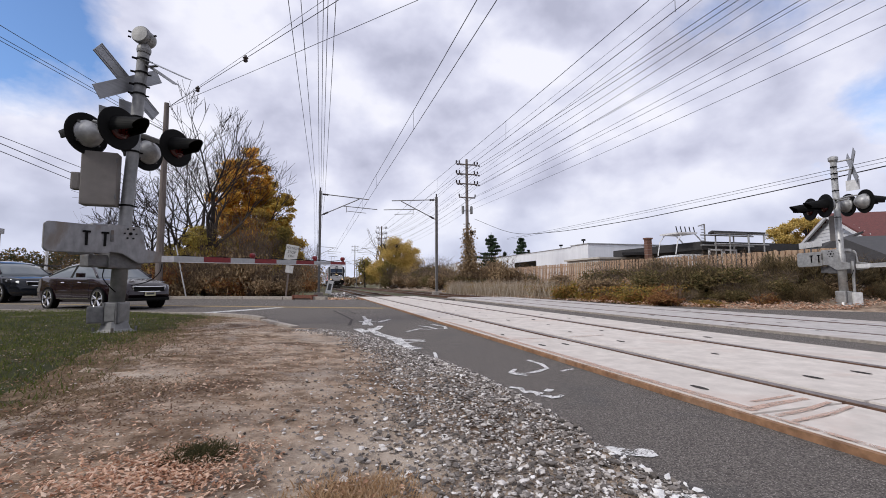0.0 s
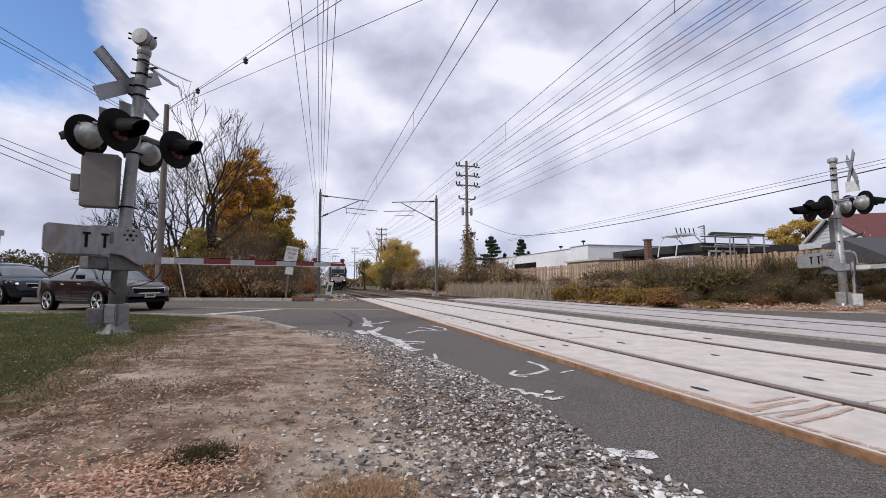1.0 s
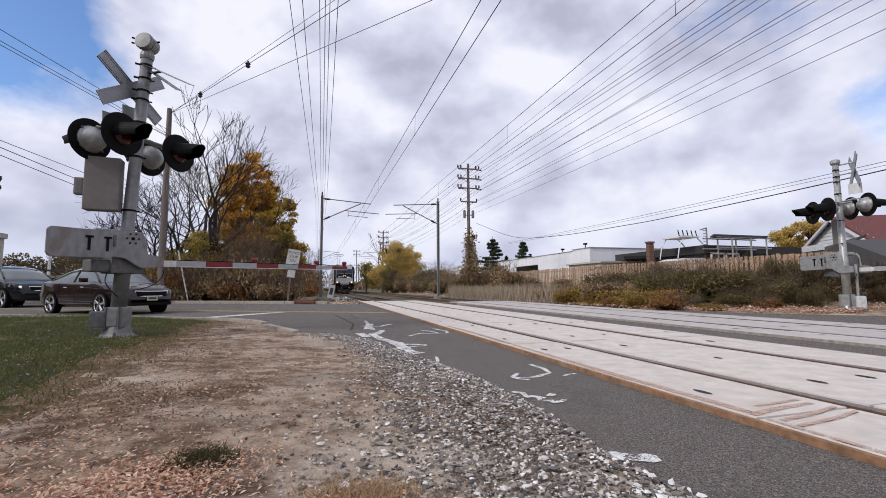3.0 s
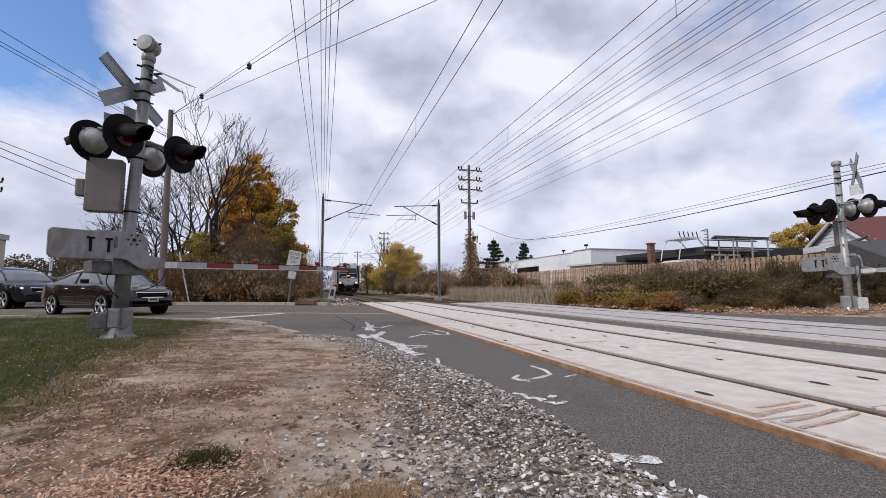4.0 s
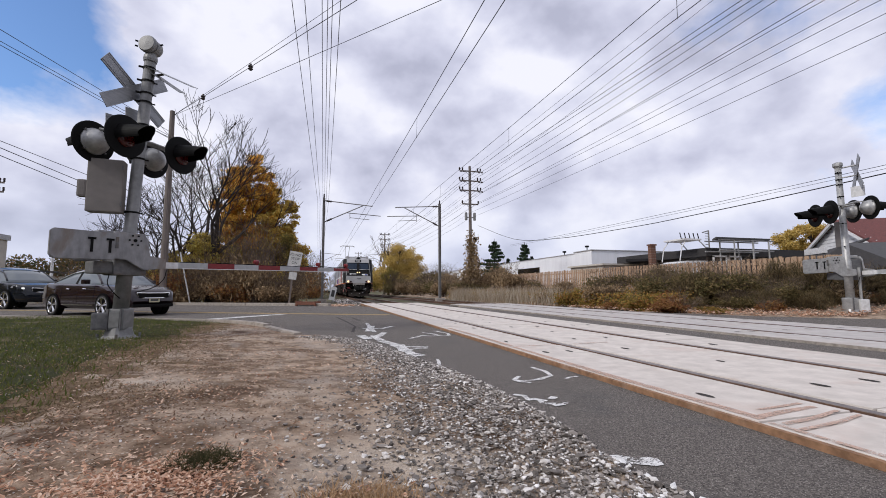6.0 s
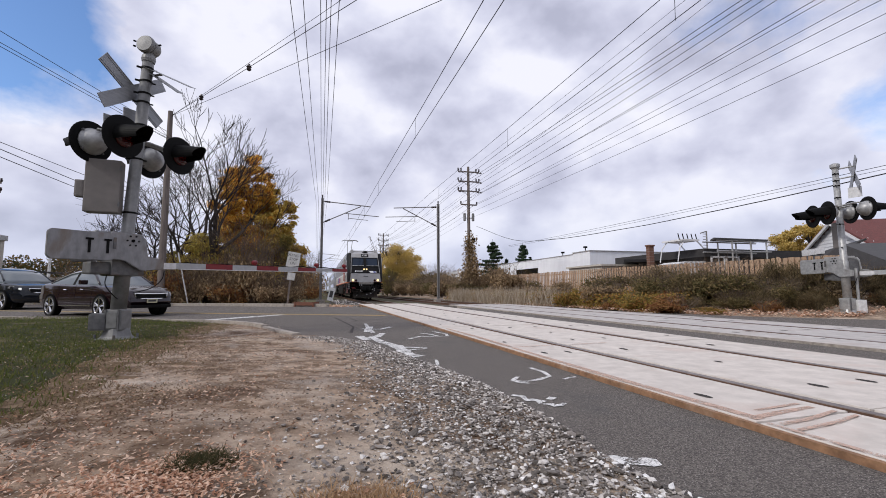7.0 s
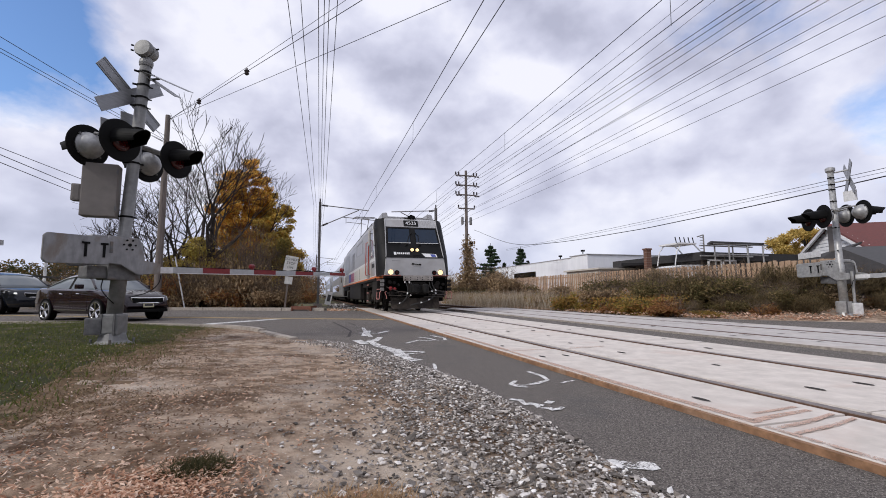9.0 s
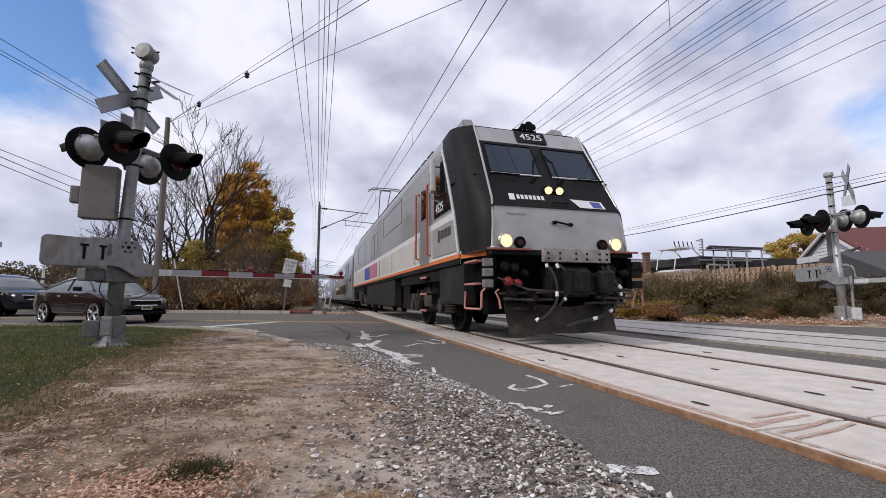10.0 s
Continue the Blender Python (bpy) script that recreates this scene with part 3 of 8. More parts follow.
def build_loco():
    loco = thing("locomotive", "silver, grey and black locomotive with lit headlamps and orange stripe", "locomotive")
    L = 21.8
    # straight body: sides, shoulders and roof in one shell
    bm = bmesh.new()
    sec = [(1.30, HALF), (1.45, HALF), (2.2, HALF), (2.9, HALF), (3.72, HALF), (3.93, 1.40), (4.08, 1.18), (4.16, .7), (4.18, 0)]
    left = []
    for sx in (-1, 1):
        ring0, ring1 = [], []
        for z, h in sec:
            ring0.append(bm.verts.new((sx * h, side_back(z) if z < 3.94 else 2.3, z)))
            ring1.append(bm.verts.new((sx * h, L - .15, z)))
        for i in range(len(sec) - 1):
            q = (ring0[i], ring1[i], ring1[i + 1], ring0[i + 1])
            bm.faces.new(q if sx > 0 else q[::-1])
        bm.faces.new((ring1 + [bm.verts.new((0, L - .15, 1.3))]) if sx > 0 else (ring1 + [bm.verts.new((0, L - .15, 1.3))])[::-1])
    part("body", bm, M_LOCOGREY, loco, "grey painted body shell")
    # lower light band, orange line, stripe
    for sx in (-1, 1):
        for z0, z1, mat, nm, lab, p in ((1.52, 2.14, M_LOCOLIGHT, "side_band", "pale silver lower side band", .006), (2.14, 2.27, M_ARMWHITE, "side_stripe", "white stripe", .009), (1.40, 1.475, M_ORANGE, "side_stripe", "orange stripe", .012), (1.475, 1.52, M_ARMWHITE, "side_stripe", "white stripe", .010), (1.30, 1.40, M_LOCODARK, "side_stripe", "dark lower stripe", .012)):
            bm = bmesh.new()
            y0 = side_back((z0 + z1) / 2) + .03
            y0 = 2.75 if nm == "side_band" else y0
            x = sx * HALF
            box(bm, min(x, x + sx * p), max(x, x + sx * p), y0, L - .3, z0, z1)
            part(nm, bm, mat, loco, lab)
        # cab side in silver below the window
        bm = bmesh.new()
        a, b = sx * HALF, sx * (HALF + .008)
        slab(bm, ([(b, 1.08, 1.54), (b, 2.72, 1.54), (b, 2.72, 2.32), (b, 1.32, 2.32)] if sx > 0 else [(b, 2.72, 1.54), (b, 1.08, 1.54), (b, 1.32, 2.32), (b, 2.72, 2.32)]), .008)
        part("cab_side", bm, M_LOCOSILVER, loco, "silver cab side")
        # cab window, dark, with a mirror in front
        bm = bmesh.new()
        c = sx * (HALF + .012)
        slab(bm, ([(c, 1.46, 2.36), (c, 2.62, 2.36), (c, 2.62, 3.55), (c, 2.05, 3.55)] if sx > 0 else [(c, 2.62, 2.36), (c, 1.46, 2.36), (c, 2.05, 3.55), (c, 2.62, 3.55)]), .02)
        part("cab_window", bm, M_GLASS, loco, "dark cab side window")
        bm = bmesh.new()
        tube(bm, [(sx * (HALF + .015), side_back(z) + .05, z) for z in (1.5, 2.0, 2.5, 3.0, 3.4, 3.7)], .022, 6)
        part("window_trim", bm, M_ARMWHITE, loco, "pale curved trim at the cab side")
        bm = bmesh.new()
        box(bm, -.05, .05, -.13, .13, -.34, .34, pose(sx * (HALF + .14), 2.25, 3.19, 0, 0, sx * 8), bevel=.03)
        rod(bm, (sx * HALF, 2.3, 3.4), (sx * (HALF + .12), 2.26, 3.4), .02)
        part("mirror", bm, M_LOCOLIGHT, loco, "tall pale mirror housing")
        # cab door with red handrails
        bm = bmesh.new()
        y = 3.0
        box(bm, min(sx * HALF, sx * (HALF + .02)), max(sx * HALF, sx * (HALF + .02)), y, y + .85, 1.45, 3.45)
        d = part("cab_door", bm, M_LOCOGREY, loco, "grey cab door")
        bm = bmesh.new()
        box(bm, min(sx * (HALF + .02), sx * (HALF + .03)), max(sx * (HALF + .02), sx * (HALF + .03)), y + .18, y + .67, 2.5, 3.2)
        part("door_window", bm, M_GLASS, d)
        for yy in (y - .1, y + .95):
            bm = bmesh.new()
            xx = sx * (HALF + .09)
            tube(bm, [(sx * HALF, yy, 1.62), (xx, yy, 1.64), (xx, yy, 2.4), (xx, yy, 3.16), (sx * HALF, yy, 3.2)], .024, 6)
            part("handrail", bm, M_REDRAIL, loco, "red vertical handrail")
        bm = bmesh.new()
        for z in (.42, .78, 1.14):
            box(bm, min(sx * 1.18, sx * 1.5), max(sx * 1.18, sx * 1.5), y + .12, y + .62, z, z + .04)
        box(bm, min(sx * 1.2, sx * 1.24), max(sx * 1.2, sx * 1.24), y + .1, y + .64, .4, 1.32)
        part("cab_steps", bm, M_UNDER, loco, "black steps below the cab door")
        for z in (.42, .78, 1.14):
            bm = bmesh.new()
            box(bm, min(sx * 1.5, sx * 1.52), max(sx * 1.5, sx * 1.52), y + .12, y + .62, z, z + .045)
            part("step_edge", bm, M_PINK, loco, "pale red step edge")
        # colour blocks, hatches, grilles
        for y0, y1, mat, lab in ((13.6, 15.4, M_BLUE, "blue colour block"), (11.1, 11.6, M_MAGENTA, "magenta colour block"), (11.75, 12.4, M_MAGENTA, "magenta colour block"), (12.55, 13.3, M_MAGENTA, "magenta colour block")):
            bm = bmesh.new()
            x = sx * (HALF + .008)
            box(bm, min(x, x + sx * .008), max(x, x + sx * .008), y0, y1, 1.56, 2.12)
            part("colour_block", bm, mat, loco, lab)
        for y0, y1, z0, z1 in ((11.2, 12.0, 2.35, 3.35), (12.15, 12.9, 2.35, 3.35), (6.2, 9.6, 2.9, 3.6), (15.5, 18.8, 2.5, 3.5)):
            bm = bmesh.new()
            x = sx * HALF
            for q in ((y0, y0 + .03, z0, z1), (y1 - .03, y1, z0, z1), (y0, y1, z0, z0 + .03), (y0, y1, z1 - .03, z1)):
                box(bm, min(x, x + sx * .012), max(x, x + sx * .012), *q)
            part("hatch_frame", bm, M_LOCOGREY, loco)
        for y in (4.4, 7.7, 10.4, 13.45, 16.2, 19.4):
            bm = bmesh.new()
            box(bm, min(sx * HALF, sx * (HALF + .014)), max(sx * HALF, sx * (HALF + .014)), y, y + .02, 1.52, 2.14)
            part("panel_seam", bm, M_UNDER, loco)
        # lower skirts and tanks
        for y0, y1, z0 in ((.86, 2.35, .60), (7.4, 14.8, .46), (20.6, 21.5, .62)):
            bm = bmesh.new()
            box(bm, min(sx * 1.2, sx * 1.43), max(sx * 1.2, sx * 1.43), y0, y1, z0, 1.32, bevel=.03)
            part("skirt", bm, M_SKIRT, loco, "grimy black side skirt")
        for y0 in (1.95, 15.8):
            bm = bmesh.new()
            box(bm, min(sx * 1.30, sx * 1.42), max(sx * 1.30, sx * 1.42), y0, y0 + 4.4, 1.06, 1.32)
            part("sill_beam", bm, M_UNDER, loco)
    # nose: silver lower face, silver brow, black mask, black corners
    part("nose", front_panel(-1, 1, 1.46, 2.20, 0, 4, .06), M_LOCOSILVER, loco, "silver lower nose")
    part("brow", front_panel(-1, 1, 3.52, 3.99, 0, 4, .06), M_LOCOSILVER, loco, "silver brow over the windscreens")
    part("mask", front_panel(-1, 1, 2.18, 3.54, .012, 6, .06), M_LOCODARK, loco, "glossy black windscreen mask")
    for sx in (-1, 1):
        bm = bmesh.new()
        zs = [1.46, 1.8, 2.18, 2.6, 3.0, 3.4, 3.72, 3.93]
        rows = []
        for z in zs:
            y, h = at_front(z)
            yb = side_back(z)
            r = []
            for k in range(11):
                s = k / 10
                x = h + (HALF - h) * math.sin(min(1, s / .55) * math.pi / 2)
                yy = y + (yb - y) * s ** 1.3
                if z > 3.75:
                    x -= .05 * s
                r.append(bm.verts.new((sx * x, yy, z)))
            rows.append(r)
        for a, b in zip(rows, rows[1:]):
            for k in range(10):
                q = (a[k], a[k + 1], b[k + 1], b[k])
                bm.faces.new(q if sx > 0 else q[::-1])
        part("corner_panel", bm, M_LOCODARK, loco, "glossy black rounded corner panel", smooth=True)
        # pale edge trim between face and corner
        bm = bmesh.new()
        tube(bm, [(sx * (at_front(z)[1] + .008), at_front(z)[0] - .01, z) for z in (1.48, 1.9, 2.3, 2.8, 3.3, 3.6, 3.9)], .02, 6)
        part("edge_trim", bm, M_LOCOSILVER, loco, "silver edge trim")
        # corner grab iron and ears
        for z in (2.78,):
            y, h = at_front(z)
            bm = bmesh.new()
            y2 = side_back(z)
            tube(bm, [(sx * (h + .11), y + .12, z), (sx * (h + .16), y + .10, z + .02), (sx * (HALF + .03), y2 - .12, z + .01), (sx * (HALF), y2 - .05, z)], .016, 6)
            part("grab_iron", bm, M_BLACK, loco, "black grab iron")
            bm = bmesh.new()
            tube(bm, [(sx * h * .95, y - .02, z), (sx * h * .95, y - .09, z + .01), (sx * h * .5, y - .09, z + .01), (sx * h * .5, y - .02, z)], .014, 6)
            part("grab_iron", bm, M_BLACK, loco, "black grab iron")
        # windscreens
        a, b = (-.93, -.10) if sx < 0 else (.10, .93)
        w = part("windscreen", front_panel(a, b, 2.84, 3.47, .022, 4, .012), M_GLASSBLUE, loco, "dark blue-tinted windscreen")
        bm = bmesh.new()
        for (u, z), (u2, z2) in (((a, 2.84), (b, 2.84)), ((a, 3.47), (b, 3.47)), ((a, 2.84), (a, 3.47)), ((b, 2.84), (b, 3.47))):
            (y1, h1), (y2, h2) = at_front(z), at_front(z2)
            rod(bm, (u * h1, y1 - .026, z), (u2 * h2, y2 - .026, z2), .012, n=5)
        part("screen_seal", bm, M_BLACK, w)
        bm = bmesh.new()
        y, h = at_front(2.82)
        rod(bm, (a * h, y - .03, 2.82), (b * h, y - .03, 2.82), .014, n=5)
        part("screen_sill", bm, M_LETTER, w, "pale lower window edge")
        bm = bmesh.new()
        px = -.22 if sx < 0 else .32
        y1, y2 = at_front(2.74)[0], at_front(3.22)[0]
        rod(bm, (px - .1, y1 - .05, 2.70), (px + .22 * (1 if sx < 0 else -1) * .4, y2 - .05, 3.18), .014, n=5)
        rod(bm, (px - .14, y1 - .03, 2.66), (px - .06, y1 - .03, 2.76), .045, n=8)
        rod(bm, (px - .02, y2 - .10, 3.05), (px + .22 * (1 if sx < 0 else -1), y2 - .01, 3.3), .012, n=5)
        part("wiper", bm, M_BLACK, loco, "black windscreen wiper")
        # headlamps and marker lamps
        y, h = at_front(1.60)
        bm = bmesh.new()
        lathe(bm, (sx * 1.01, y + .02, 1.60), (sx * 1.01, y - .06, 1.60), ((0, .135), (.7, .135), (1, .118), (1, .102), (.6, .098)), 24)
        lamp = part("headlamp", bm, M_HEADRIM, loco, "round lit headlamp in a bright rim", smooth=False)
        bm = bmesh.new()
        lathe(bm, (sx * 1.01, y - .02, 1.60), (sx * 1.01, y - .068, 1.60), ((0, .098), (.7, .096), (1, .05)), 20)
        part("lens", bm, M_HEAD, lamp)
        bm = bmesh.new()
        lathe(bm, (sx * .76, y + .02, 1.585), (sx * .76, y - .05, 1.585), ((0, .095), (.8, .095), (1, .08), (.8, .07)), 18)
        mk = part("marker_lamp", bm, M_BLACK, loco, "dark red marker lamp")
        bm = bmesh.new()
        lathe(bm, (sx * .76, y, 1.585), (sx * .76, y - .04, 1.585), ((0, .07), (1, .05)), 16)
        part("lens", bm, M_REDLENS, mk)
        # upper pair of headlamps
        y, h = at_front(2.52)
        bm = bmesh.new()
        lathe(bm, (sx * .105, y + .03, 2.52), (sx * .105, y - .07, 2.50), ((0, .098), (.8, .098), (1, .09), (1, .08)), 20)
        lamp = part("upper_headlamp", bm, M_BLACK, loco, "round lit upper headlamp")
        bm = bmesh.new()
        lathe(bm, (sx * .105, y - .03, 2.515), (sx * .105, y - .078, 2.50), ((0, .08), (.8, .078), (1, .04)), 18)
        part("lens", bm, M_HEAD, lamp)
    # name shapes on the mask: plain bars, and a pale panel
    for x0, x1, z0, z1, mat, lab in ((-.86, -.76, 2.30, 2.42, M_LETTER, "pale emblem shape"), *((-.72 + .075 * k, -.67 + .075 * k, 2.325, 2.405, M_LETTER, "pale lettering bar") for k in range(7))):
        hh = at_front((z0 + z1) / 2)[1]
        part("name_shape", front_panel(x0 / hh, x1 / hh, z0, z1, .018, 1, .004), mat, loco, lab)
    bm = bmesh.new()
    pts = []
    for x, z in ((.42, 2.22), (.92, 2.22), (.88, 2.36), (.28, 2.38)):
        pts.append((x, at_front(z)[0] - .02, z))
    slab(bm, pts, .004)
    part("mask_panel", bm, M_LETTER, loco, "pale slanted panel")
    bm = bmesh.new()
    pts = [(x, at_front(z)[0] - .025, z) for x, z in ((.68, 2.235), (.86, 2.235), (.84, 2.345), (.64, 2.35))]
    slab(bm, pts, .004)
    part("mask_panel", bm, M_BLUE, loco, "blue flag panel")
    for x0, x1, z0, z1 in ((-.98, -.62, 2.04, 2.065),):
        part("name_shape", front_panel(x0 / 1.2, x1 / 1.2, z0, z1, .006, 1, .004), M_LOCOGREY, loco, "faint grey lettering bar")
    # handle on the nose
    bm = bmesh.new()
    y = at_front(1.95)[0]
    tube(bm, [(-.13, y, 1.93), (-.10, y - .06, 1.94), (.16, y - .06, 1.90), (.20, y, 1.91)], .018, 6)
    rod(bm, (-.15, y - .02, 1.93), (-.09, y - .05, 1.94), .03)
    rod(bm, (.15, y - .05, 1.91), (.21, y - .02, 1.91), .03)
    part("nose_handle", bm, M_BLACK, loco, "black handle")
    bm = bmesh.new()
    y = at_front(2.28)[0]
    tube(bm, [(-.1, y - .02, 2.28), (-.08, y - .06, 2.28), (.18, y - .06, 2.28), (.2, y - .02, 2.28)], .012, 6)
    part("grab_iron", bm, M_BLACK, loco)
    # number board
    part("number_board", front_panel(-.28, .28, 3.60, 3.86, .03, 2, .05), M_LOCODARK, loco, "black number board")
    yb, _ = at_front(3.73)
    tilt = math.degrees(math.atan2(1.18 - .98, 3.91 - 3.57))
    lettering("number", "4525", .235, M_LETTER, loco, pose(0, yb - .037, 3.728, 90 - tilt, 0, 0), .004)
    lettering("number", "4525", .26, M_LETTER, loco, pose(-HALF - .036, 2.12, 2.50, 90, 0, -90), .003)
    for sx in (-1,):
        for x0, x1, z0, z1 in ((2.18, 2.32, 1.82, 2.06), *((2.06 - .1 * k, 2.13 - .1 * k, 1.87, 2.04) for k in range(7))):
            bm = bmesh.new()
            box(bm, -HALF - .014, -HALF - .008, x0, x1, z0, z1)
            part("name_shape", bm, M_LETTERDK, loco, "dark lettering bar")
    bm = bmesh.new()
    r0 = [(HALF - .05, side_back(3.93), 3.93), (1.32, 1.62, 3.95), (1.10, at_front(3.96)[0], 3.97), (.6, at_front(3.98)[0], 3.99), (0, at_front(3.98)[0], 3.99)]
    r1 = [(1.40, 2.32, 3.935), (1.30, 2.34, 4.02), (1.18, 2.34, 4.085), (.7, 2.34, 4.165), (0, 2.34, 4.185)]
    for sx in (-1, 1):
        va = [bm.verts.new((sx * p[0], p[1], p[2])) for p in r0]
        vb = [bm.verts.new((sx * p[0], p[1], p[2])) for p in r1]
        for i in range(4):
            q = (va[i], va[i + 1], vb[i + 1], vb[i])
            bm.faces.new(q if sx > 0 else q[::-1])
    part("cab_roof", bm, M_LOCOSILVER, loco, "silver cab roof")
    # horns and roof gear
    bm = bmesh.new()
    for x, y, r in ((-.04, 1.5, .06), (.06, 1.45, .09), (.17, 1.5, .07)):
        lathe(bm, (x, y - .05, 4.04), (x, y - .24, 4.04), ((0, .03), (.5, .035), (1, r)), 12)
    rod(bm, (-.2, 1.4, 4.0), (.3, 1.4, 4.0), .03)
    part("horns", bm, M_BLACK, loco, "black air horns")
    bm = bmesh.new()
    box(bm, -1.0, 1.0, 2.6, 5.4, 4.1, 4.28, bevel=.05)
    box(bm, -.95, .95, 5.9, 10.6, 4.1, 4.32, bevel=.05)
    box(bm, -.9, .9, 11.2, 15.0, 4.1, 4.26, bevel=.05)
    part("roof_hood", bm, M_LOCOGREY, loco, "grey roof hoods")
    for sx in (-1, 1):
        for k in range(26):
            y = 3 + k * .62
            bm = bmesh.new()
            box(bm, min(sx * 1.20, sx * 1.40), max(sx * 1.20, sx * 1.40), y, y + .5, 3.80, 3.98)
            part("roof_grille", bm, M_UNDER, loco)
    bm = bmesh.new()
    box(bm, -.5, .5, 17.2, 19.6, 4.14, 4.3)
    for sx in (-1, 1):
        tube(bm, [(sx * .28, 17.4, 4.3), (sx * .2, 19.9, 5.5)], .035, 6)
        tube(bm, [(sx * .2, 19.9, 5.5), (sx * .3, 18.6, 6.9)], .028, 6)
    tube(bm, [(-.3, 18.6, 6.9), (.3, 18.6, 6.9)], .03, 6)
    for dy in (-.2, .2):
        tube(bm, [(-1.0, 18.6 + dy, 6.86), (-.72, 18.6 + dy, 7.0), (.72, 18.6 + dy, 7.0), (1.0, 18.6 + dy, 6.86)], .03, 6)
    for sx in (-1, 1):
        rod(bm, (sx * .5, 18.4, 6.98), (sx * .5, 18.8, 6.98), .02)
    part("pantograph", bm, M_POLESTEEL, loco, "raised pantograph")
    # raised fairings along the roof's edges
    for sx in (-1, 1):
        bm = bmesh.new()
        pts = [(sx * .86, 1.62, 3.99), (sx * 1.14, 1.58, 3.96), (sx * 1.12, 1.75, 4.26), (sx * .90, 1.80, 4.30)]
        a = [bm.verts.new(p) for p in pts]
        b = [bm.verts.new((x, L - .6, z)) for x, y, z in pts]
        bm.faces.new(a)
        bm.faces.new(b[::-1])
        for i in range(4):
            j = (i + 1) % 4
            bm.faces.new((a[j], a[i], b[i], b[j]))
        bmesh.ops.recalc_face_normals(bm, faces=bm.faces)
        bmesh.ops.bevel(bm, geom=list(bm.edges), offset=.025, segments=2, affect="EDGES")
        part("roof_fairing", bm, M_LOCOGREY, loco, "grey raised roof fairing")
    # headstock, coupler, hoses, plow, corner steps
    bm = bmesh.new()
    box(bm, -.57, .60, -.33, -.25, 1.25, 1.46, bevel=.012)
    hs = part("headstock_plate", bm, M_HEADSTOCK, loco, "pale scuffed plate over the coupler")
    for x in (-.50, -.30, -.02, .17, .40, .53):
        for z in (1.30, 1.385):
            bm = bmesh.new()
            rod(bm, (x, -.345, z), (x, -.325, z), .017, n=8)
            part("bolt", bm, M_BLACK, hs)
    bm = bmesh.new()
    box(bm, -1.28, 1.28, -.02, .5, 1.38, 1.46)
    part("front_sill", bm, M_UNDER, loco, "dark front sill")
    for sx in (-1, 1):
        bm = bmesh.new()
        box(bm, min(sx * .63, sx * 1.36), max(sx * .63, sx * 1.36), -.07, -.02, 1.445, 1.475, bevel=.006)
        part("sill_edge", bm, M_REDSILL, loco, "dull red front sill edge")
        bm = bmesh.new()
        slab(bm, [(sx * 1.23, .02, 1.38), (sx * HALF, .92, 1.38), (sx * HALF, .92, 1.455), (sx * 1.23, .02, 1.455)] if sx > 0 else [(-HALF, .92, 1.38), (-1.23, .02, 1.38), (-1.23, .02, 1.455), (-HALF, .92, 1.455)], .03)
        part("sill_edge", bm, M_ORANGE, loco, "orange corner sill edge")
        bm = bmesh.new()
        slab(bm, [(sx * 1.235, .005, 1.46), (sx * (HALF + .006), .92, 1.46), (sx * (HALF + .006), .92, 1.51), (sx * 1.235, .005, 1.51)] if sx > 0 else [(-HALF - .006, .92, 1.46), (-1.235, .005, 1.46), (-1.235, .005, 1.51), (-HALF - .006, .92, 1.51)], .03)
        part("sill_edge", bm, M_ARMWHITE, loco, "pale corner sill line")
    bm = bmesh.new()
    box(bm, -1.2, 1.2, .38, .6, .45, 1.4)
    box(bm, -1.24, -.72, .16, .40, .95, 1.36, bevel=.03)
    box(bm, .72, 1.24, .16, .40, .95, 1.36, bevel=.03)
    part("pilot_beam", bm, M_PIT, loco, "black pilot beam")
    # coupler: shank, guide, head with knuckle and lock, uncoupling lever
    bm = bmesh.new()
    box(bm, -.34, .34, -.12, .2, .72, 1.20, bevel=.04)
    cp = part("coupler", bm, M_UNDER, loco, "worn dark coupler housing")
    bm = bmesh.new()
    box(bm, -.13, .13, -.62, .1, .82, 1.06, bevel=.03)
    part("shank", bm, M_COUPLER, cp)
    bm = bmesh.new()
    box(bm, -.30, .06, -.74, -.52, .76, 1.12, pose(0, 0, 0, 0, 0, -8), bevel=.06)
    box(bm, -.32, -.18, -.90, -.62, .80, 1.08, bevel=.05)
    part("coupler_head", bm, M_COUPLER, cp, "worn grey knuckle coupler head")
    bm = bmesh.new()
    lathe(bm, (.20, -.72, .78), (.20, -.72, 1.10), ((0, .10), (.1, .125), (.9, .125), (1, .10)), 16)
    box(bm, .08, .30, -.72, -.52, .80, 1.08, bevel=.05)
    part("knuckle", bm, M_COUPLER, cp)
    bm = bmesh.new()
    rod(bm, (.20, -.72, .72), (.20, -.72, 1.16), .03, n=8)
    part("pin", bm, M_COUPLER, cp)
    bm = bmesh.new()
    tube(bm, [(-1.2, -.02, 1.02), (-.75, -.12, .84), (-.2, -.16, .80), (-.1, -.5, .76)], .018, 6)
    part("lever", bm, M_BOGIE, cp, "uncoupling lever")
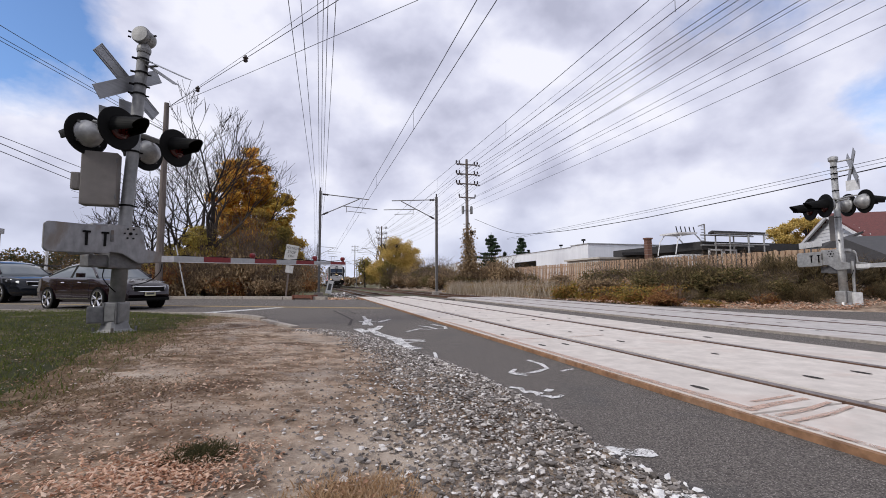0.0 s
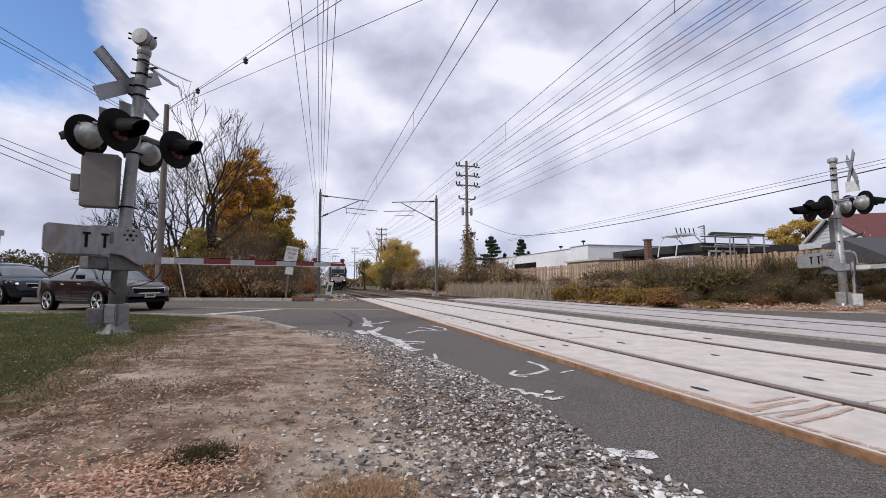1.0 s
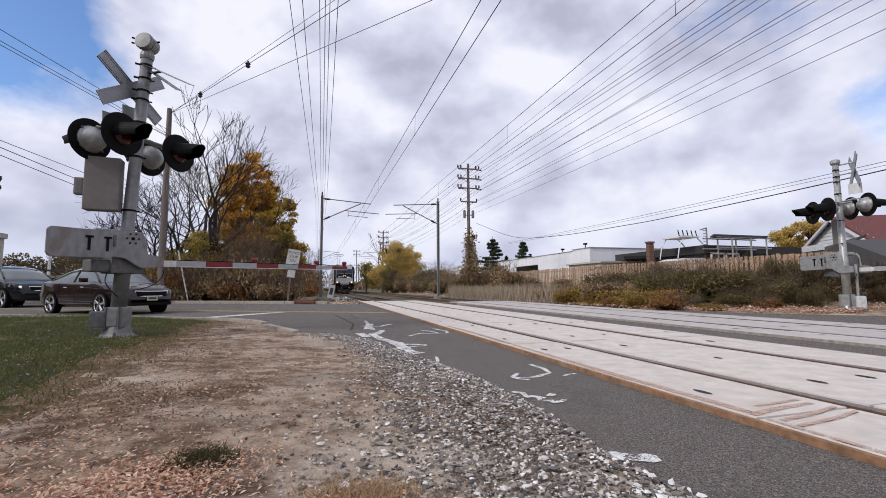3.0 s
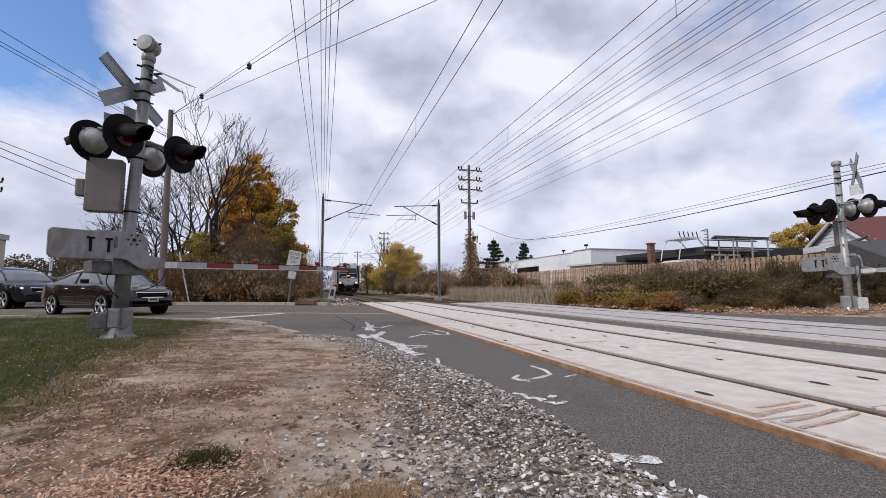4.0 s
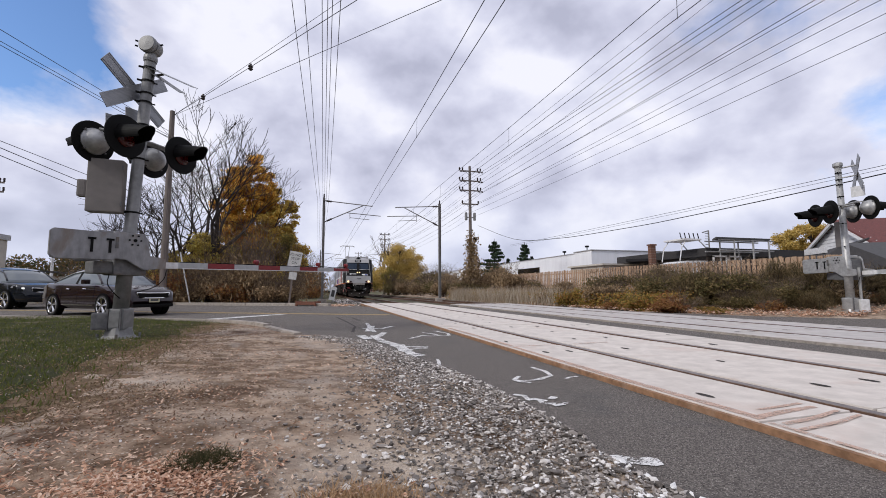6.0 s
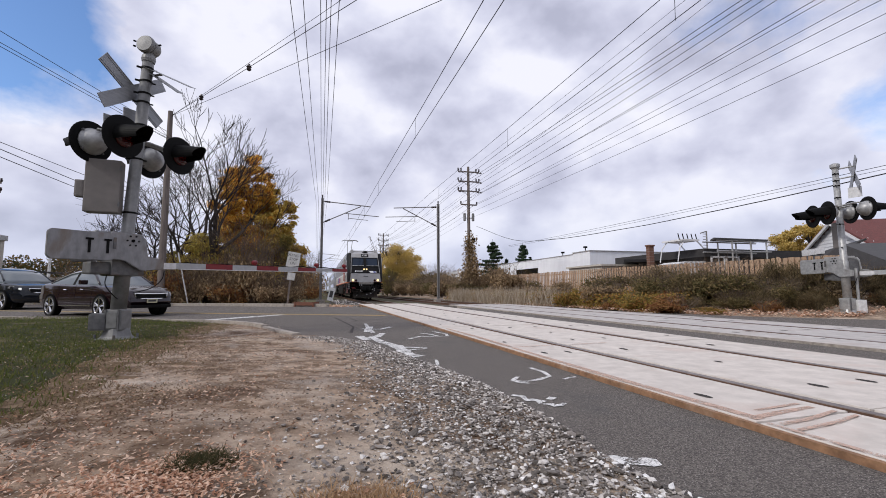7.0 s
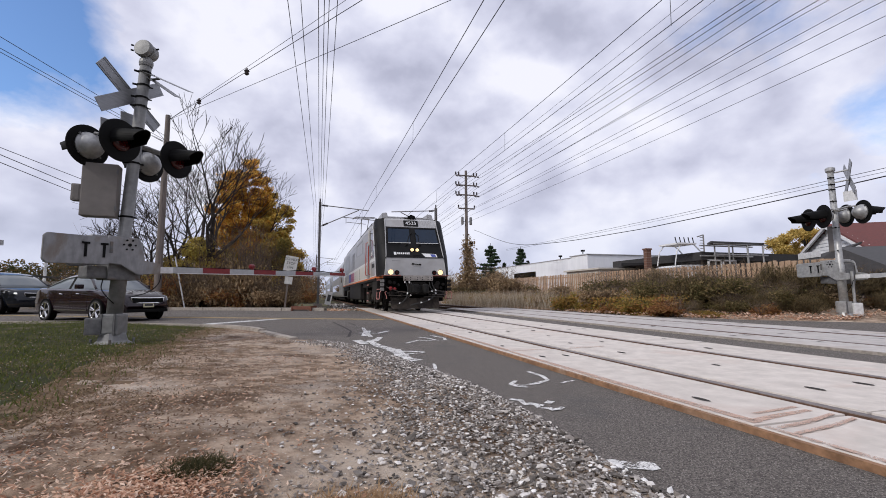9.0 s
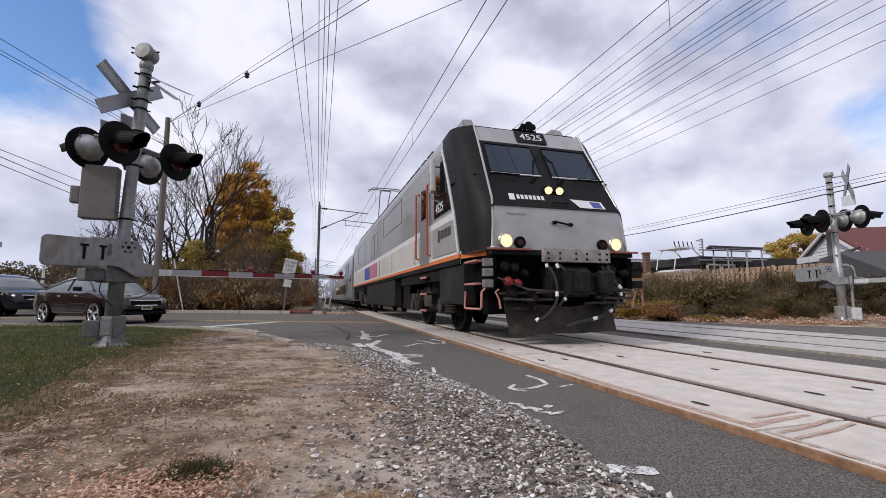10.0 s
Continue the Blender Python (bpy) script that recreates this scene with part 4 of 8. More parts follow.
    # hoses
    for pts, r in (([(-.52, -.28, 1.24), (-.46, -.36, 1.10), (-.42, -.42, .90), (-.46, -.46, .66), (-.60, -.42, .46), (-.74, -.34, .38)], .022),
                   ([(-.36, -.30, 1.24), (-.27, -.40, 1.12), (-.24, -.44, .96), (-.30, -.46, .74), (-.42, -.46, .60)], .020),
                   ([(.56, -.30, 1.22), (.58, -.36, 1.06), (.66, -.40, .90), (.72, -.40, .80)], .020),
                   ([(.46, -.30, 1.20), (.46, -.42, 1.02), (.56, -.46, .86), (.66, -.44, .70)], .018),
                   ([(.62, -.44, .66), (.40, -.56, .52), (.10, -.62, .42), (-.20, -.60, .36), (-.34, -.52, .30)], .026)):
        bm = bmesh.new()
        tube(bm, bent(pts), r, 7)
        part("hose", bm, M_RUBBER, loco, "black air hose")
    for a, b in (((-.52, -.30, 1.22), (-.51, -.31, 1.17)), ((-.36, -.32, 1.22), (-.34, -.34, 1.16)), ((-.44, -.45, .80), (-.45, -.46, .73)), ((-.31, -.47, .70), (-.34, -.47, .68)), ((-.70, -.36, .41), (-.74, -.34, .38)),
                 ((.66, -.42, .90), (.70, -.42, .86)), ((.68, -.42, .79), (.69, -.43, .74)), ((.50, -.46, .86), (.54, -.46, .82)), ((.40, -.57, .53), (.34, -.58, .50)), ((.08, -.64, .42), (.02, -.64, .41))):
        bm = bmesh.new()
        rod(bm, a, b, .026, n=8)
        part("hose_coupling", bm, M_LETTER, loco, "bright hose coupling")
    # plow: two swept, hollowed wings with a lower lip
    for sx in (-1, 1):
        bm = bmesh.new()
        rows = []
        for k in range(7):
            u = k / 6
            x, y0 = sx * .96 * u, -.26 + .32 * u
            rows.append([bm.verts.new((x * (1 + .03 * v), y0 + .10 * math.sin(v * 1.5) + .05 * v, .17 + v * (.40 + .08 * u))) for v in (0, .12, .3, .5, .75, 1)])
        for a, b in zip(rows, rows[1:]):
            for i in range(5):
                q = (a[i], b[i], b[i + 1], a[i + 1])
                bm.faces.new(q if sx > 0 else q[::-1])
        ext = bmesh.ops.extrude_face_region(bm, geom=list(bm.faces))
        bmesh.ops.translate(bm, vec=(0, .03, 0), verts=[v for v in ext["geom"] if isinstance(v, bmesh.types.BMVert)])
        bmesh.ops.recalc_face_normals(bm, faces=bm.faces)
        part("plow_wing", bm, M_STAIN, loco, "dusty brown steel plow wing")
        bm = bmesh.new()
        rod(bm, (sx * .6, -.1, .52), (sx * .55, .36, .85), .035, n=8)
        part("plow_stay", bm, M_UNDER, loco)
    for x, y, z, r in ((-1.04, .10, 1.20, .08), (-.88, .08, 1.18, .07), (.9, .1, 1.16, .09), (1.02, .1, .98, .07), (.82, .1, .9, .08), (-.70, .1, 1.10, .06), (1.12, .04, 1.12, .06)):
        bm = bmesh.new()
        lathe(bm, (x, y + .06, z), (x, y - .10, z), ((0, r), (.7, r), (.75, r * .8), (1, r * .7)), 14)
        part("socket", bm, M_UNDER, loco, "dark cable socket")
    for k, (x0, x1, z, y) in enumerate(((-1.15, 1.15, .78, .05), (-1.1, -.25, .70, -.02), (.3, 1.1, .62, -.02), (-.95, .95, .55, .12), (.5, 1.2, .84, -.04), (.5, 1.2, .72, -.06))):
        bm = bmesh.new()
        tube(bm, [(x0, y, z), ((x0 + x1) / 2, y - .05, z + .02 * (-1) ** k), (x1, y, z - .01)], .024, 6)
        part("brake_pipe", bm, M_BOGIE, loco, "grimy brake pipe")
    for x, z in ((-.95, .78), (-.6, .72), (.62, .70), (.98, .74), (.84, 1.02)):
        bm = bmesh.new()
        box(bm, x - .09, x + .09, .0, .2, z - .12, z + .12, bevel=.03)
        rod(bm, (x, .0, z), (x, -.1, z), .05)
        part("front_valve", bm, M_UNDER, loco, "grimy front valve")
    for x, z, r in ((-1.02, .97, .07), (-.86, .95, .055)):
        bm = bmesh.new()
        lathe(bm, (x, .06, z), (x, -.12, z - .02), ((0, r), (.5, r * 1.1), (.7, r * .8), (1, r * .55)), 14)
        part("valve_cap", bm, M_ARMRED, loco, "red valve cap")
    for sx in (-1, 1):
        for z in (1.28, .92):
            bm = bmesh.new()
            box(bm, min(sx * 1.30, sx * 1.47), max(sx * 1.30, sx * 1.47), .22, .72, z, z + .03, bevel=.008)
            part("corner_step", bm, M_PINK, loco, "pale red corner step")
        for z in (1.25, 1.10, .93):
            bm = bmesh.new()
            box(bm, min(sx * 1.28, sx * 1.42), max(sx * 1.28, sx * 1.42), -.06, .06, z - .06, z + .06, bevel=.015)
            part("corner_box", bm, M_STEPBOX if sx < 0 else M_UNDER, loco, "scuffed box at the corner steps")
        bm = bmesh.new()
        tube(bm, [(sx * 1.45, .72, .82), (sx * 1.46, .73, .57), (sx * 1.46, .70, .545), (sx * 1.46, .04, .545), (sx * 1.46, .0, .57), (sx * 1.45, .0, .80), (sx * 1.40, -.02, .86)], .018, 6)
        part("step_hoop", bm, M_PINK, loco, "pale red hanging step")
        bm = bmesh.new()
        tube(bm, [(sx * 1.20, -.06, .84), (sx * 1.26, -.08, .80), (sx * 1.20, -.08, .68), (sx * 1.18, -.08, .55)], .016, 6)
        part("grab_iron", bm, M_PINK, loco, "pale red hanging grab iron")
        bm = bmesh.new()
        box(bm, min(sx * 1.20, sx * 1.28), max(sx * 1.20, sx * 1.28), .02, .80, .84, 1.37)
        part("corner_bracket", bm, M_PIT, loco, "black corner plate behind the steps")
    bm = bmesh.new()
    box(bm, -1.15, 1.15, 6.4, 15.0, .4, 1.3)
    box(bm, -1.2, 1.2, .6, L - .3, 1.1, 1.32)
    part("underframe", bm, M_UNDER, loco, "dark underframe and tanks")
    bogie(loco, 3.0, 5.75, LOCO_WHEELS)
    bogie(loco, 16.6, 19.3, LOCO_WHEELS)
    return loco


def build_coach():
    co = thing("coach", "stainless two-level passenger coach with dark windows", "railway coach", "coaches of the train")
    L = 25.4
    bm = bmesh.new()
    sec = [(.55, 1.36), (.75, 1.47), (2.0, 1.49), (3.3, 1.47), (3.75, 1.30), (4.2, .95), (4.38, .4), (4.4, 0)]
    rings = []
    for y in (0, L):
        rings.append([bm.verts.new((-h, y, z)) for z, h in sec] + [bm.verts.new((h, y, z)) for z, h in sec[-2::-1]])
    k = len(rings[0])
    for i in range(k - 1):
        bm.faces.new((rings[0][i], rings[1][i], rings[1][i + 1], rings[0][i + 1])[::-1])
    bm.faces.new(rings[0][::-1])
    bm.faces.new(rings[1])
    part("body", bm, M_COACH, co)
    for sx in (-1, 1):
        for z0, z1, ya, yb in ((1.05, 1.75, 5.6, 19.8), (2.45, 3.15, 5.6, 19.8), (1.8, 2.55, .8, 2.0), (1.8, 2.55, 23.4, 24.6)):
            n = max(1, int((yb - ya) / 1.8))
            for i in range(n):
                bm = bmesh.new()
                y = ya + (yb - ya) * i / n
                x = sx * 1.488
                box(bm, min(x, x + sx * .02), max(x, x + sx * .02), y + .08, y + (yb - ya) / n - .08, z0, z1)
                part("window", bm, M_GLASS, co)
        for y in (3.2, 21.0):
            bm = bmesh.new()
            x = sx * 1.485
            box(bm, min(x, x + sx * .02), max(x, x + sx * .02), y, y + 1.3, 1.2, 3.2)
            part("door", bm, M_LOCOGREY, co, "grey sliding door")
    bm = bmesh.new()
    box(bm, -1.2, 1.2, 1.2, L - 1.2, .32, .62)
    for y0 in (2.0, L - 5.0):
        for sx in (-1, 1):
            for dy in (.2, 2.8):
                lathe(bm, (sx * .70, y0 + dy, .46), (sx * .82, y0 + dy, .46), ((0, .46), (1, .46)), 18)
            box(bm, min(sx * 1, sx * 1.15), max(sx * 1, sx * 1.15), y0 - .5, y0 + 3.5, .45, .7)
    part("running_gear", bm, M_UNDER, co)
    bm = bmesh.new()
    box(bm, -.5, .5, -.5, 0, 1.0, 3.4)
    part("gangway", bm, M_RUBBER, co, "black gangway bellows")
    return co


LOCO = build_loco()
COACHES = [build_coach()]
for _k in range(4):
    COACHES.append(copy_thing(COACHES[0], Matrix.Identity(4)))


# ---- crossing signals and gates ----
M_GATEPLATE = surface("stained_gate_plate", (.31, .312, .32), (.19, .19, .197), 9, .55, .25, bump=.12, bump_scale=40, blotch=((.20, .165, .14), 2.6, .52, .66), stretch=(1, 1, .5))
M_HOUSING = surface("lamp_housing_silver", (.46, .46, .455), (.26, .26, .26), 7, .45, .4, bump=.1, bump_scale=30)
M_WEATHER = surface("weathered_wood_sign", (.55, .55, .53), (.42, .42, .41), 9, .7)


def flasher(parent, x, y, z, face, silver):
    """A round black background with lamp housing and hood; face: +1 or -1 along the road."""
    bm = bmesh.new()
    lathe(bm, (x - face * .012, y, z), (x + face * .012, y, z), ((0, .318), (.2, .335), (.8, .335), (1, .318)), 36)
    f = part("flasher_disc", bm, M_BLACK, parent, "round black signal background")
    bm = bmesh.new()
    lathe(bm, (x - face * .012, y, z), (x - face * .25, y, z), ((0, .215), (.12, .215), (.16, .20), (.4, .19), (.62, .16), (.82, .115), (.94, .06), (1, .02)), 28)
    h = part("lamp_housing", bm, silver, f, "silver domed lamp housing", smooth=True)
    for a in (.7, 2.4, 3.9, 5.5):
        bm = bmesh.new()
        c = Vector((x - face * .03, y + .225 * math.cos(a), z + .225 * math.sin(a)))
        rod(bm, c, c - Vector((face * .035, 0, 0)), .016, n=6)
        part("housing_clip", bm, M_CAST, h)
    bm = bmesh.new()
    lathe(bm, (x + face * .012, y, z - .02), (x + face * .05, y, z - .02), ((0, .155), (.6, .15), (1, .08)), 24)
    part("lens", bm, M_REDLENS, f, "dark red lens", smooth=True)
    # hood: a half tube, longer above and open below
    bm = bmesh.new()
    n = 20
    rings = []
    for k in range(n + 1):
        a = math.pi * (-.16 + 1.32 * k / n)
        up = max(0, math.sin(a))
        ln = .40 + .14 * up
        r0, r1 = .185, .125
        rings.append([bm.verts.new((x + face * q, y + r * math.cos(a), z + .01 + r * math.sin(a) - q * .05)) for q, r in ((.012, r0), (ln, r1), (ln, r1 - .01), (.012, r0 - .01))])
    for p, q in zip(rings, rings[1:]):
        for i in range(4):
            j = (i + 1) % 4
            bm.faces.new((p[i], p[j], q[j], q[i]))
    bm.faces.new(rings[0])
    bm.faces.new(rings[-1][::-1])
    part("visor", bm, M_BLACK, f, "long black hood over the lens")


def crossbuck(parent, c, turn, angle, half, board=.115):
    """Two crossed boards seen from behind, with folded edges and a raised middle."""
    for s in (-1, 1):
        bm = bmesh.new()
        m = Matrix.Translation(c) @ pose(.014 * s, 0, 0, 0, 0, turn) @ pose(0, 0, 0, s * angle, 0, 0)
        box(bm, -.005, .005, -half, half, -board, board, m)
        for e in (-board + .012, board - .012, -board + .045, board - .045):
            box(bm, .0, .012, -half + .002, half - .002, e - .006, e + .006, m)
        part("crossbuck_board", bm, M_SIGNBACK, parent, "bare aluminium back of a crossing board")


def plank(bm, a, b, across, w, d=.008):
    """A thin board from a to b, w wide along the direction across."""
    a, b, u = Vector(a), Vector(b), Vector(across).normalized() * w / 2
    slab(bm, [a - u, b - u, b + u, a + u], d)


def build_signal(base, rz, lean, near):
    grey = M_ALU if near else M_GALV
    sig = thing("crossing_signal", "grey crossing signal mast with black flasher heads and crossed boards" if near else "pale crossing signal mast with flasher heads across the tracks", "crossing signal", "signals at the crossing", at=pose(*base, 0, 0, rz))
    top = 4.78 if near else 4.30
    drop = -.085 if near else 0.0
    spin = Matrix.Rotation(radians(-rz), 3, "Z")

    def wp(x, y, z):
        """From a true offset to the signal's own axes."""
        return spin @ Vector((x, y, z))

    def on(z):
        k = (z - .35) / (top - .35)
        return Vector((lean[0] * k, lean[1] * k, z))

    bm = bmesh.new()
    lathe(bm, (0, 0, .35), (lean[0], lean[1], top), ((0, .115), (.26, .112), (.27, .095), (1, .088)) if near else ((0, .105), (.3, .10), (.31, .085), (1, .075)), 22)
    mast = part("mast", bm, grey, sig, "grey aluminium mast", smooth=True)
    bm = bmesh.new()
    for z0, z1, a, b in ((0, .03, .25, .24), (.03, .07, .20, .165), (.07, .19, .165, .135)):
        vs = []
        for r, z in ((a, z0), (b, z1)):
            vs.append([bm.verts.new((r * cx, r * cy, z)) for cx, cy in ((-1, -.75), (-.75, -1), (.75, -1), (1, -.75), (1, .75), (.75, 1), (-.75, 1), (-1, .75))])
        bm.faces.new(vs[0][::-1])
        bm.faces.new(vs[1])
        for i in range(8):
            j = (i + 1) % 8
            bm.faces.new((vs[0][i], vs[0][j], vs[1][j], vs[1][i]))
    foot = part("mast_base", bm, grey, sig, "cast flared foot")
    foot.location.z = drop
    for sx, sy in ((-1, -1), (1, -1), (1, 1), (-1, 1)):
        bm = bmesh.new()
        rod(bm, (sx * .2, sy * .2, .03), (sx * .2, sy * .2, .1), .02, n=6)
        part("anchor_bolt", bm, M_CAST, foot)
    bm = bmesh.new()
    box(bm, -.14, .14, -.14, .14, .16, .50, pose(0, 0, 0, 0, 0, 20), bevel=.03)
    junction = part("junction_base", bm, grey, sig, "cast junction base with a small door")
    junction.location.z = drop
    bm = bmesh.new()
    box(bm, -.08, .08, -.155, -.14, .20, .45, pose(0, 0, 0, 0, 0, 20), bevel=.004)
    part("door", bm, grey, junction, "small access door")
    for k in (-.1, .1):
        bm = bmesh.new()
        box(bm, k - .012, k + .012, -.16, -.14, .16, .5, pose(0, 0, 0, 0, 0, 20))
        part("rib", bm, M_CAST, junction)
    bm = bmesh.new()
    if near:
        box(bm, -.11, .11, -.08, .08, .17, .44, Matrix.Translation(wp(-.24, -.08, 0)) @ pose(0, 0, 0, 0, 0, 40), bevel=.03)
    else:
        box(bm, -.11, .11, -.09, .09, .10, .46, Matrix.Translation(wp(.16, -.20, 0)) @ pose(0, 0, 0, 0, 0, 0), bevel=.03)
    part("junction_box", bm, M_CAST if near else M_ARMWHITE, sig, "small junction box at the mast's foot").location.z = drop
    if not near:
        bm = bmesh.new()
        p = wp(.14, -.18, .4)
        rod(bm, p, p + Vector((0, 0, .95)), .035)
        part("conduit", bm, grey, mast, "pale conduit pipe")
    for z in (4.58, 4.34, 4.12, 3.96, 3.55, 2.95, 2.02) if near else (4.1, 3.9, 3.75, 3.4, 3.1, 2.62, 1.95):
        bm = bmesh.new()
        p = on(z)
        lathe(bm, p - Vector((0, 0, .016)), p + Vector((0, 0, .016)), ((0, .097), (1, .097)) if near else ((0, .082), (1, .082)), 16)
        q = wp(-.13, -.06, 0)
        rod(bm, p + q * .6, p + q * 1.1, .02, n=6)
        rod(bm, p - q * .6, p - q * 1.0, .014, n=6)
        part("mast_band", bm, M_BLACK, sig, "dark clamp band")
    if near:
        bm = bmesh.new()
        c = on(4.78) + Vector((.0, .0, .20))
        d = wp(-.30, -.93, .05).normalized()
        lathe(bm, c + d * .14, c - d * .16, ((0, .02), (.02, .135), (.10, .152), (.26, .152), (.30, .13), (.34, .115), (.38, .14), (.78, .145), (.92, .12), (1, .04)), 30)
        bell = part("bell", bm, grey, sig, "grey electric bell on the mast top", smooth=False)
        bm = bmesh.new()
        lathe(bm, on(4.70), on(4.86), ((0, .10), (.3, .11), (.6, .105), (1, .07)), 16)
        part("bell_collar", bm, grey, bell)
        for k, dz in ((-1, .05), (-1, -.04), (1, .03)):
            bm = bmesh.new()
            p = c + d * .05 + wp(.17 * k, 0, dz)
            rod(bm, p, p + wp(.04 * k, -.02, 0), .016, n=6)
            part("bell_bolt", bm, M_BLACK, bell)
        crossbuck(sig, wp(.0, .04, 4.15), 0, 35, .66)
        for dx, z in ((-.30, 3.60), (-.02, 3.74)):
            bm = bmesh.new()
            box(bm, -.005, .005, -.13, .13, -.10, .10, Matrix.Translation(wp(dx, .04, z)) @ pose(0, 0, 0, 4, 0, 0), bevel=0)
            part("sign_plate", bm, M_SIGNBACK, sig, "small plate seen from behind")
        # boards for the other approach, seen nearly edge on
        for a, b in (((.20, -.02, 4.60), (.93, .0, 4.33)), ((.28, -.02, 4.50), (.73, .0, 4.21))):
            bm = bmesh.new()
            plank(bm, wp(*a), wp(*b), wp(.20, .88, .30), .21)
            part("crossbuck_board", bm, M_SIGNBACK, sig, "bare aluminium crossing board seen from below")
        bm = bmesh.new()
        rod(bm, on(4.45), wp(.42, .03, 4.52), .02, n=6)
        part("board_bracket", bm, grey, sig)
    else:
        c = wp(.20, -.30, 4.02)
        crossbuck(sig, c, -21, 46, .60)
        for z in (4.24, 3.95):
            bm = bmesh.new()
            rod(bm, on(z), c + Vector((0, 0, z - 3.98)), .022)
            part("board_bracket", bm, grey, sig)
        bm = bmesh.new()
        lathe(bm, on(4.26), on(4.42), ((0, .08), (.3, .12), (.8, .12), (1, .08)), 12)
        part("mast_cap", bm, grey, sig)
        bm = bmesh.new()
        box(bm, -.006, .006, -.16, .16, -.15, .15, Matrix.Translation(c - Vector((0, 0, .50))) @ pose(0, 0, 0, 0, 0, 30))
        part("sign_plate", bm, M_ARMWHITE, sig, "small white plate")
    # flasher pairs on cross pipes
    for face, off in ((-1, .34 if near else .50), (1, .34 if near else .50)):
        z = 3.12 if near else 2.96 + .04 * face
        p = on(z)
        bm = bmesh.new()
        rod(bm, (p.x + face * .05, p.y - .55, z + .16), (p.x + face * .05, p.y + .55, z + .16), .026)
        pipe = part("cross_pipe", bm, grey, sig, "grey cross pipe")
        for dy in (-.52, .52) if near else (-.32, .32):
            bm = bmesh.new()
            tube(bm, [(p.x + face * .05, p.y + dy * .92, z + .16), (p.x + face * off * .6, p.y + dy, z + .2), (p.x + face * (off - .02), p.y + dy, z + .1)], .024, 6)
            part("lamp_bracket", bm, grey, pipe)
            flasher(sig, p.x + face * off, p.y + dy, z + (.02 if face > 0 else 0), face, M_HOUSING)
    if near:
        m = Matrix.Translation(wp(-.25, -.16, 0)) @ pose(0, 0, 0, 0, 0, -rz + 6)
        bm = bmesh.new()
        box(bm, -.24, .24, -.11, .13, 1.98, 2.85, m, bevel=.018)
        case = part("relay_case", bm, M_CASE, sig, "tan metal case on the mast")
        bm = bmesh.new()
        box(bm, -.38, -.25, -.06, .08, 2.22, 2.50, m, bevel=.03)
        part("side_box", bm, M_CASE, case, "small grey side box")
        for z in (2.12, 2.72):
            bm = bmesh.new()
            box(bm, .225, .25, -.125, -.10, z - .04, z + .04, m)
            part("hinge", bm, M_CAST, case)
    else:
        bm = bmesh.new()
        box(bm, -.10, .10, -.12, .12, 1.95, 2.70, Matrix.Translation(wp(.10, .14, 0)), bevel=.03)
        part("relay_case", bm, M_CASE, sig, "narrow brown case on the mast")
    return sig


def outline_plate(x, depth, poly):
    """An upright plate with the given outline in the plane across x."""
    bm = bmesh.new()
    a = [bm.verts.new((x, yy, zz)) for yy, zz in poly]
    b = [bm.verts.new((x + depth, yy, zz)) for yy, zz in poly]
    bm.faces.new(a[::-1])
    bm.faces.new(b)
    for i in range(len(poly)):
        j = (i + 1) % len(poly)
        bm.faces.new((a[i], a[j], b[j], b[i]))
    bmesh.ops.recalc_face_normals(bm, faces=bm.faces)
    bmesh.ops.bevel(bm, geom=list(bm.edges), offset=.008, segments=2, affect="EDGES")
    return bm


